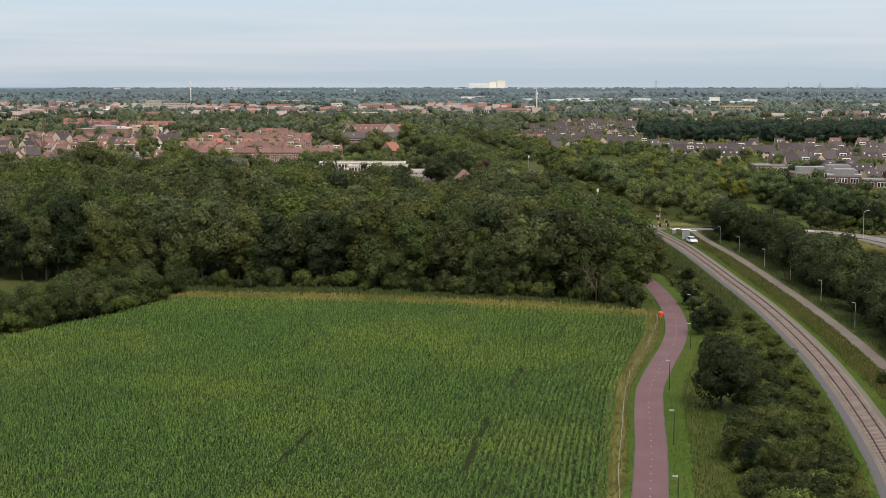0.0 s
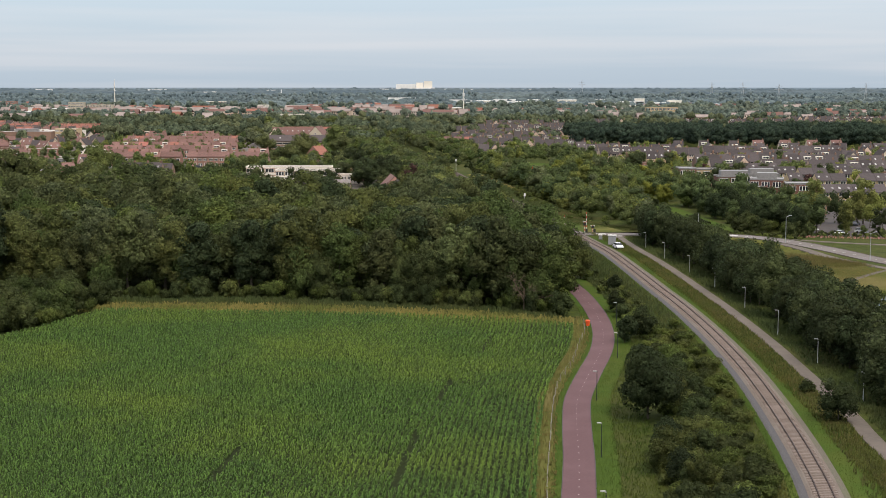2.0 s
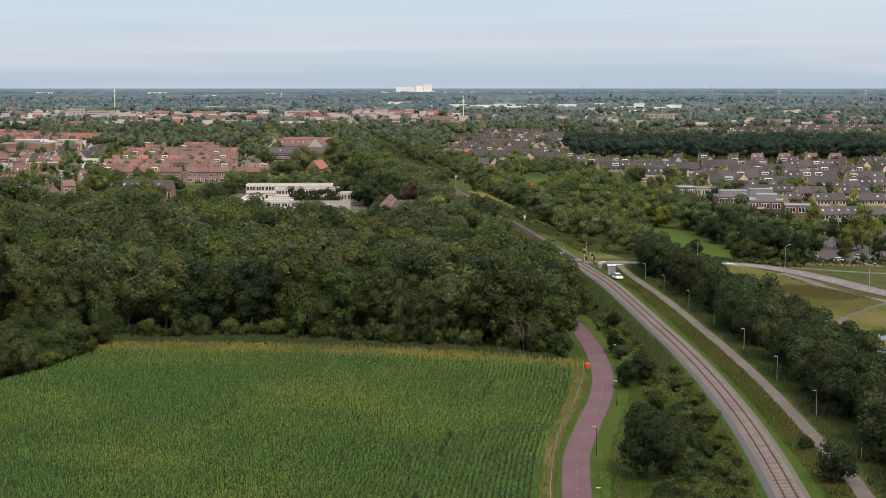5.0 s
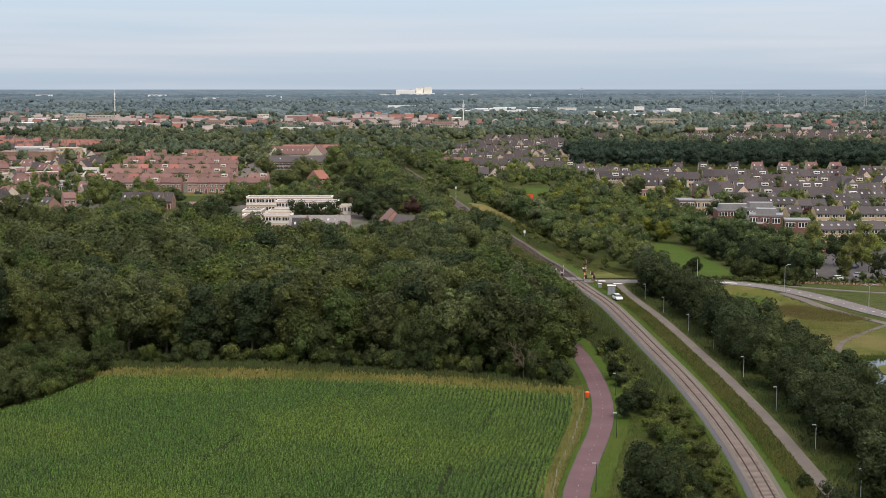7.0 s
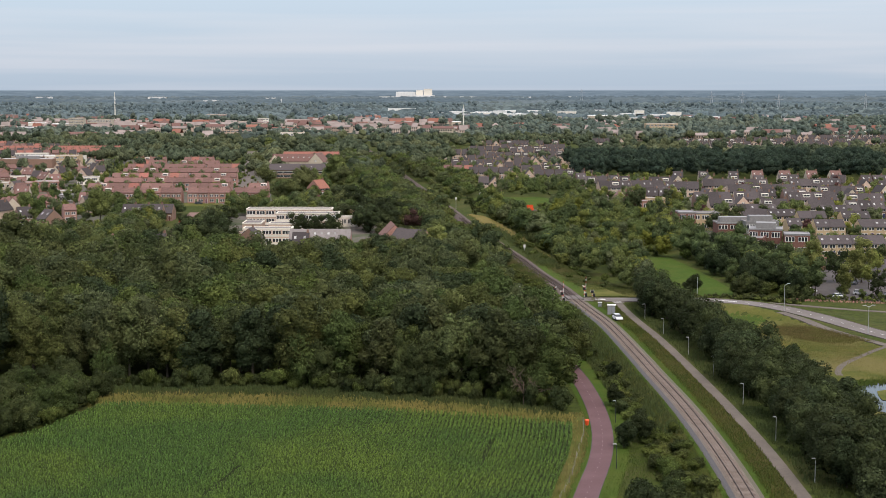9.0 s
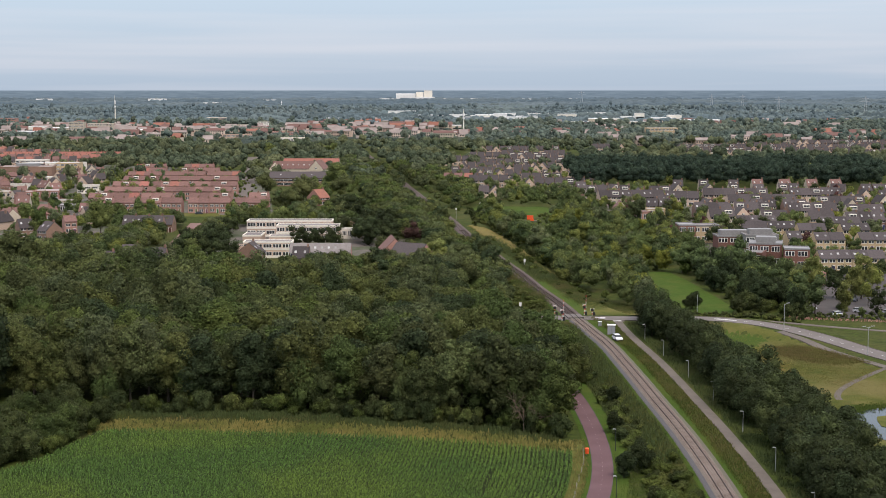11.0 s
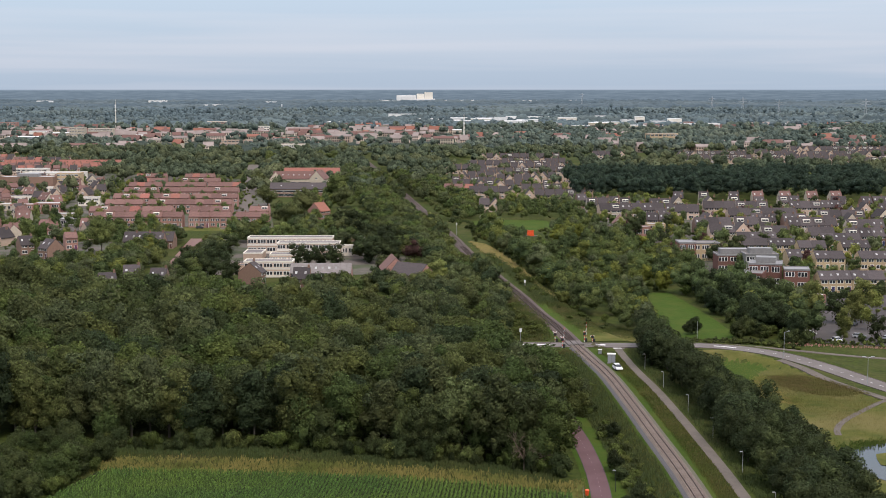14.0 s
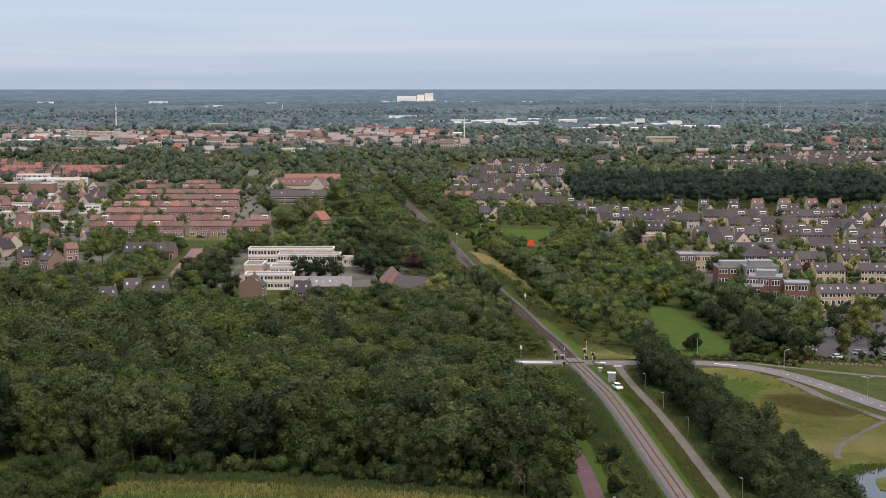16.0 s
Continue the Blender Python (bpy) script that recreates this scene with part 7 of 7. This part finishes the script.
def canopy(name, y0, y1, step, height, material, label, seed):
    """A closed low cover seen from afar: one uneven sheet of shrub and garden tops."""
    rng = np.random.default_rng(seed)
    V, F, row = [], [], []
    for y in np.arange(y0, y1, step):
        xs = np.arange(-0.385 * y - 40, 0.33 * y + 40, step)
        line = []
        for x in xs:
            px, py = x + rng.uniform(-0.4, 0.4) * step, y + rng.uniform(-0.4, 0.4) * step
            line.append(len(V))
            V.append((px, py, float(swell(py)) + (0.05 if not row else max(0.08, height(px, py) * rng.uniform(0.45, 1.2)))))
        if row:
            n = min(len(row), len(line))
            off = (len(line) - len(row)) // 2
            for k in range(n - 1):
                a, b = line[max(0, off) + k], line[max(0, off) + k + 1]
                F += [(row[k], row[k + 1], b), (row[k], b, a)]
        row = line
    V = np.array(V)
    up = np.stack([rng.normal(scale=0.25, size=len(V)), rng.normal(scale=0.25, size=len(V)) - 0.2, np.ones(len(V))], 1)
    tagged(new(name, bulk(name, V, np.array(F), material, up / np.linalg.norm(up, axis=1)[:, None])), label, "wood", kind="stuff")


def tree_rows(name, ys, step, tall, deep, material, label, seed):
    """Far belts of trees, row behind row, each with an uneven crown line and gaps."""
    rng = np.random.default_rng(seed)
    V, F, N, o = [], [], [], 0
    for y in ys:
        x = np.arange(-0.4 * y - 80, 0.345 * y + 80, step)
        n = len(x)
        py = y + deep * 1.2 * np.array([patch(q, y, 40 * step, 7.0) for q in x]) + rng.uniform(-0.2, 0.2, n) * deep
        there = np.array([1.0 if patch(q, y * 1.7, 55 * step, 11.0) > -0.22 else 0.08 for q in x])
        h = tall * there * rng.uniform(0.55, 1.15, n) * (1 + 0.35 * np.array([patch(q, y, 9 * step, 3.0) for q in x]))
        z = swell(py)
        V += [np.stack([x, py, z], 1), np.stack([x + rng.uniform(-0.3, 0.3, n) * step, py + deep * 0.25, z + h * 0.75], 1), np.stack([x, py + deep * 0.6, z + h], 1), np.stack([x, py + deep * 1.3, z + 0.6 * h], 1)]
        for ny, nz in ((-0.8, 0.45), (-0.6, 0.8), (-0.15, 1.0), (0.2, 1.0)):
            q = np.stack([rng.normal(scale=0.35, size=n), np.full(n, ny), np.full(n, nz)], 1)
            N.append(q / np.linalg.norm(q, axis=1)[:, None])
        for k in range(3):
            a = o + k * n + np.arange(n - 1)[:, None]
            F += [a + [0, 1, n + 1], a + [0, n + 1, n]]
        o += 4 * n
    tagged(new(name, bulk(name, np.concatenate(V), np.concatenate(F), material, np.concatenate(N))), label, "wood", kind="stuff")


FAR_FOOT = [(a, b, r + 6) for a, b, r in FOOT if b > 1560]


def town_cover(x, y):
    if any((x - a) ** 2 + (y - b) ** 2 < r * r for a, b, r in FAR_FOOT):
        return 0.0
    p = patch(x, y, 230, 3.0)
    town = -0.378 * y < x < 0.02 * y and 1580 < y < 2500
    return 6.0 if p > (0.12 if town else -0.3) else 1.0


def far_cover(x, y):
    if 0.0 < x < 0.2 * y and 2400 < y < 2850 and patch(x, y, 230, 3.0) < 0.15:
        return 1.0
    return 8.5 if patch(x, y, 260, 5.0) > -0.22 else 1.5


def far_dens(x, y, rng):
    return far_cover(x, y) > 5 and rng.random() < 0.75


# each farther band of woods has more haze in its leaf colour
far_woods("wood_of_the_town", [(960, 1600, 13.0, dens_mid)], (6, 60, 0.55, 0), LEAF_TOWN_HAZE, "dense tree crowns between far houses", 31)
far_woods("far_wood", [(1600, 2400, 14.5, dens_town)], (5, 0, 0.5, 0), LEAF_FAR_HAZE, "far woods and tree rows", 32)
canopy("far_canopy", 1600, 2400, 11.0, town_cover, LEAF_FAR_HAZE, "low far tree cover between houses", 34)
far_woods("distant_wood", [(2400, 3600, 19.0, far_dens)], (2, 0, 0.5, 0), LEAF_CANOPY_HAZE, "distant woods with blue haze in their leaf colour", 33)
tree_rows("distant_tree_rows", np.arange(2450, 3900, 70), 6.0, 12.0, 22.0, LEAF_CANOPY_HAZE, "distant rows of trees with blue haze in their colour", 36)
tree_rows("horizon_wood", np.arange(3600, 4900, 62), 9.0, 11.0, 30.0, LEAF_DISTANT_HAZE, "woods towards the horizon with haze in their colour", 35)


# ---- the far town ----
def shed(x, y, w, d, h, wall, label, turn=0.0, z=0.0, stripe=None, name="warehouse"):
    ob = thing(name, label, "warehouse", "far sheds", at=pose(x, y, z, 0, 0, turn))
    part("wall", Shape().box(-w / 2, -d / 2, 0, w / 2, d / 2, h).mesh("wall", wall), ob)
    part("roof", Shape().box(-w / 2 - 0.3, -d / 2 - 0.3, h, w / 2 + 0.3, d / 2 + 0.3, h + 0.6).mesh("roof", METALWHITE), ob)
    if z == 0:
        part("window_band", Shape().box(-w * 0.42, -d / 2 - 0.2, h * 0.35, w * 0.42, -d / 2 + 0.1, h * 0.55).mesh("window_band", stripe or GLASS), ob)


for x, y, w, h, m in ((-89, 3093, 60, 14, METALWHITE), (-80, 2518, 44, 7, METALWHITE), (-203, 2578, 28, 10, METALGREY), (56, 2707, 87, 9, METALGREY), (30, 2770, 34, 13, METALWHITE), (74, 2775, 40, 11, WHITE), (112, 2770, 26, 14, METALWHITE), (160, 2700, 40, 11, METALWHITE), (128, 2578, 50, 12, METALWHITE), (177, 2986, 90, 11, METALWHITE), (95, 2840, 60, 11, METALWHITE), (21, 2166, 14, 8, CREAM), (63, 2063, 34, 7, WHITE), (-8, 2280, 34, 6, METALWHITE), (122, 1969, 22, 5, CREAM), (244, 2794, 36, 13, WHITE), (10, 2820, 50, 10, METALWHITE)):
    shed(x, y, w, 24, h, m, "pale flat-roofed commercial shed in the far town")
for x, y, w, h, m in ((324, 2986, 52, 12, METALWHITE), (277, 2518, 39, 10, CREAM), (300, 2600, 44, 9, WHITE), (356, 2674, 42, 11, METALWHITE), (370, 2674, 16, 17, WHITE), (401, 2625, 43, 10, METALWHITE), (430, 2640, 24, 14, WHITE), (461, 2548, 68, 8, METALWHITE), (209, 1820, 15, 7, WHITE), (429, 2986, 22, 10, METALWHITE), (200, 2560, 50, 8, METALWHITE), (235, 2450, 36, 7, METALGREY), (335, 2460, 30, 7, CREAM), (-60, 2380, 40, 7, METALGREY), (95, 2330, 26, 7, WHITE), (-130, 2450, 36, 7, METALWHITE), (160, 2250, 30, 6, METALGREY), (150, 2420, 40, 7, METALWHITE), (40, 2480, 36, 7, WHITE), (610, 2540, 44, 7, METALGREY), (-20, 2900, 70, 9, METALGREY), (-590, 2063, 30, 9, WHITE), (-409, 1925, 21, 8, CREAM), (-540, 1990, 26, 9, CREAM), (-560, 1900, 44, 7, METALGREY)):
    shed(x, y, w, 24, h, m, "pale flat-roofed commercial shed in the far town")
block("tower_flats", -496, 1925, 20, 14, 19, CREAM, ROOF_PALE, "far cream block of flats", "flats", storeys=5, bays=6)
block("tower_flats", -486, 2015, 35, 14, 14.5, CREAM, ROOF_PALE, "far pale block of flats with balconies", "flats", storeys=4, bays=8)
block("long_flats", -198, 1805, 38, 12, 9.5, BRICK, ROOF_RED, "far red-roofed brick flats", "flats", storeys=3, bays=8)
block("long_flats", -391, 2475, 41, 12, 13.5, BRICK, ROOF_RED, "far red brick flats on a rise", "flats", storeys=4, bays=8, band=WHITE)
block("long_flats", -311, 2166, 26, 12, 9, CREAM, ROOF_PALE, "far cream apartment house", "flats", storeys=3, bays=6)
block("long_flats", -258, 1768, 42, 12, 7.5, PINKBRICK, ROOF_RED, "far long house with red roof", "flats", storeys=2, bays=8)
block("long_flats", -288, 2280, 19, 12, 10.5, WHITE, ROOF_PALE, "far white apartment house", "flats", storeys=3, bays=4)
block("office_building", 281, 1826, 40, 20, 14, YELLOW, ROOF_PALE, "far yellow office building with white base", "office", storeys=3, bays=8, band=YELLOW)
block("low_office", 329, 1732, 38, 16, 8, BRICK, ROOF_PALE, "far low red brick building", "office", storeys=1, bays=8)
block("low_office", 486, 1679, 39, 16, 8, BRICK, ROOF_PALE, "far low red brick school", "school", storeys=2, bays=8, band=WHITE)
block("white_villa", -167, 1575, 26, 12, 10.5, WHITE, ROOF_RED, "white stately building with arched windows", "villa", storeys=2, bays=9, band=WHITE)
block("church_block", -716, 2342, 26, 16, 15, BRICK, ROOF_PALE, "red brick tower block in the town", "flats", storeys=4, bays=4)


def far_house(x, y, w, d, e, r, wall, roof, turn):
    m = pose(x, y, 0, 0, 0, turn)
    s = Shape().box(-w / 2, -d / 2, 0, w / 2, d / 2, e, wall)
    rf = gable_roof(w, d, e, r, 0.5)
    s.add(rf.v, rf.f, roof)
    for k in range(int(w / 3)):
        for z in (0.18, 0.6):
            s.box(-w / 2 + 0.8 + 3 * k, -d / 2 - 0.08, e * z, -w / 2 + 2.4 + 3 * k, -d / 2 + 0.1, e * (z + 0.24), 6)
    TOWNSHAPE.add([m @ Vector(p) for p in s.v], s.f)
    TOWNSHAPE.m[-len(s.m):] = s.m


TOWNSHAPE = Shape()
for k in range(520):
    y = R.uniform(1590, 2600)
    x = R.uniform(-0.378 * y, 0.02 * y) if k % 4 else R.uniform(0.02 * y, 0.31 * y)
    if patch(x, y, 230, 3.0) > (0.2 if x < -0.17 * y else 0.02) or not free(x, y, 3):
        continue
    wall, roof = ((1, 3), (2, 4), (1, 4), (5, 4), (2, 7), (5, 7), (1, 7), (2, 4), (1, 4))[k % 9]
    far_house(x, y, R.choice([9, 12, 18, 26]), R.uniform(8, 11), R.uniform(5, 9), R.uniform(9, 12), wall, roof, R.uniform(-30, 30))
tagged(new("far_town_houses", TOWNSHAPE.mesh("far_town_houses", PINKBRICK, CREAM, FARRENDER, ROOF_RED, ROOF_TOWN, PINKBRICK, GLASS, ROOF_BROWN)), "far town houses with red and pale roofs", "houses", kind="stuff")
tagged(new("far_houses", FAR_HOUSES.mesh("far_houses", *FAR_MATS)), "far terraced houses with brown and grey roofs", "houses", kind="stuff")


def mast(x, y, h, label, white=True):
    ob = thing("radio_mast", label, "mast", at=pose(x, y, 0))
    part("shaft", Shape().tube((0, 0, 0), (0, 0, h * 0.55), 1.0, 0.8).tube((0, 0, h * 0.55), (0, 0, h * 0.85), 0.7, 0.5).tube((0, 0, h * 0.85), (0, 0, h), 0.35, 0.2).mesh("shaft", WHITE if white else STEEL), ob)
    for k in (0.62, 0.74, 0.8):
        part("antenna", Shape().tube((0, 0, h * k), (0, 0, h * k + 2.0), 1.4, 1.4).mesh("antenna", METALWHITE), ob)


mast(-551, 2386, 52, "tall white radio mast in the town")
mast(28, 1926, 37, "white telecom mast beside the sheds")
mast(-415, 3650, 34, "distant slim telecom mast above the woods", False)


def pylon(x, y, h):
    z = 20 * max(0.0, (y - 2700) / 2200) ** 1.3
    ob = thing("power_pylon", "distant lattice power pylon", "pylon", "power pylons", at=pose(x, y, z))
    s = Shape()
    for sx, sy in ((-1, -1), (1, -1), (1, 1), (-1, 1)):
        s.tube((sx * 3, sy * 3, 0), (sx * 0.6, sy * 0.6, h), 0.35, 0.25, 4)
    part("lattice", s.mesh("lattice", STEEL), ob)
    for q, w in ((0.7, 11), (0.85, 8)):
        part("crossarm", Shape().tube((-w, 0, h * q), (w, 0, h * q), 0.4, n=4).mesh("crossarm", STEEL), ob)


for x, y, h in ((717, 3790, 40), (757, 3590, 42), (778, 3290, 40), (979, 3290, 42), (420, 4300, 42)):
    pylon(x, y, h)


def big_works():
    """The white works at the horizon."""
    ob = thing("factory", "large white factory on the horizon", "factory", at=pose(-92, 4830, 18))
    part("hall", Shape().box(-66, -30, 0, -1, 30, 26).mesh("hall", METALWHITE), ob)
    part("base", Shape().box(-1, -32, 0, 64, 30, 14).mesh("base", METALWHITE), ob)
    part("tower", Shape().box(2, -20, 14, 26, 20, 31).mesh("tower", WHITE), ob, "pale silo block")
    part("tower", Shape().box(28, -20, 14, 56, 20, 36).mesh("tower", WHITE), ob, "pale silo block")
    for k in range(6):
        part("panel", Shape().box(-62 + 10 * k, -30.6, 4, -56 + 10 * k, -30, 22).mesh("panel", PAINT), ob)


big_works()
for x, y, w, h in ((-190, 4800, 60, 7), (-20, 4840, 80, 6), (75, 4840, 120, 6), (290, 4780, 50, 6), (360, 4820, 60, 6), (440, 4830, 50, 6), (980, 4700, 70, 6), (-1290, 4600, 50, 9), (-960, 4780, 60, 6), (-690, 4100, 30, 8), (-660, 4150, 26, 8), (-560, 4600, 40, 6)):
    shed(x, y, w, 20, h, METALWHITE, "white shed near the horizon", z=20 * max(0.0, (y - 2700) / 2200) ** 1.3 + 2)
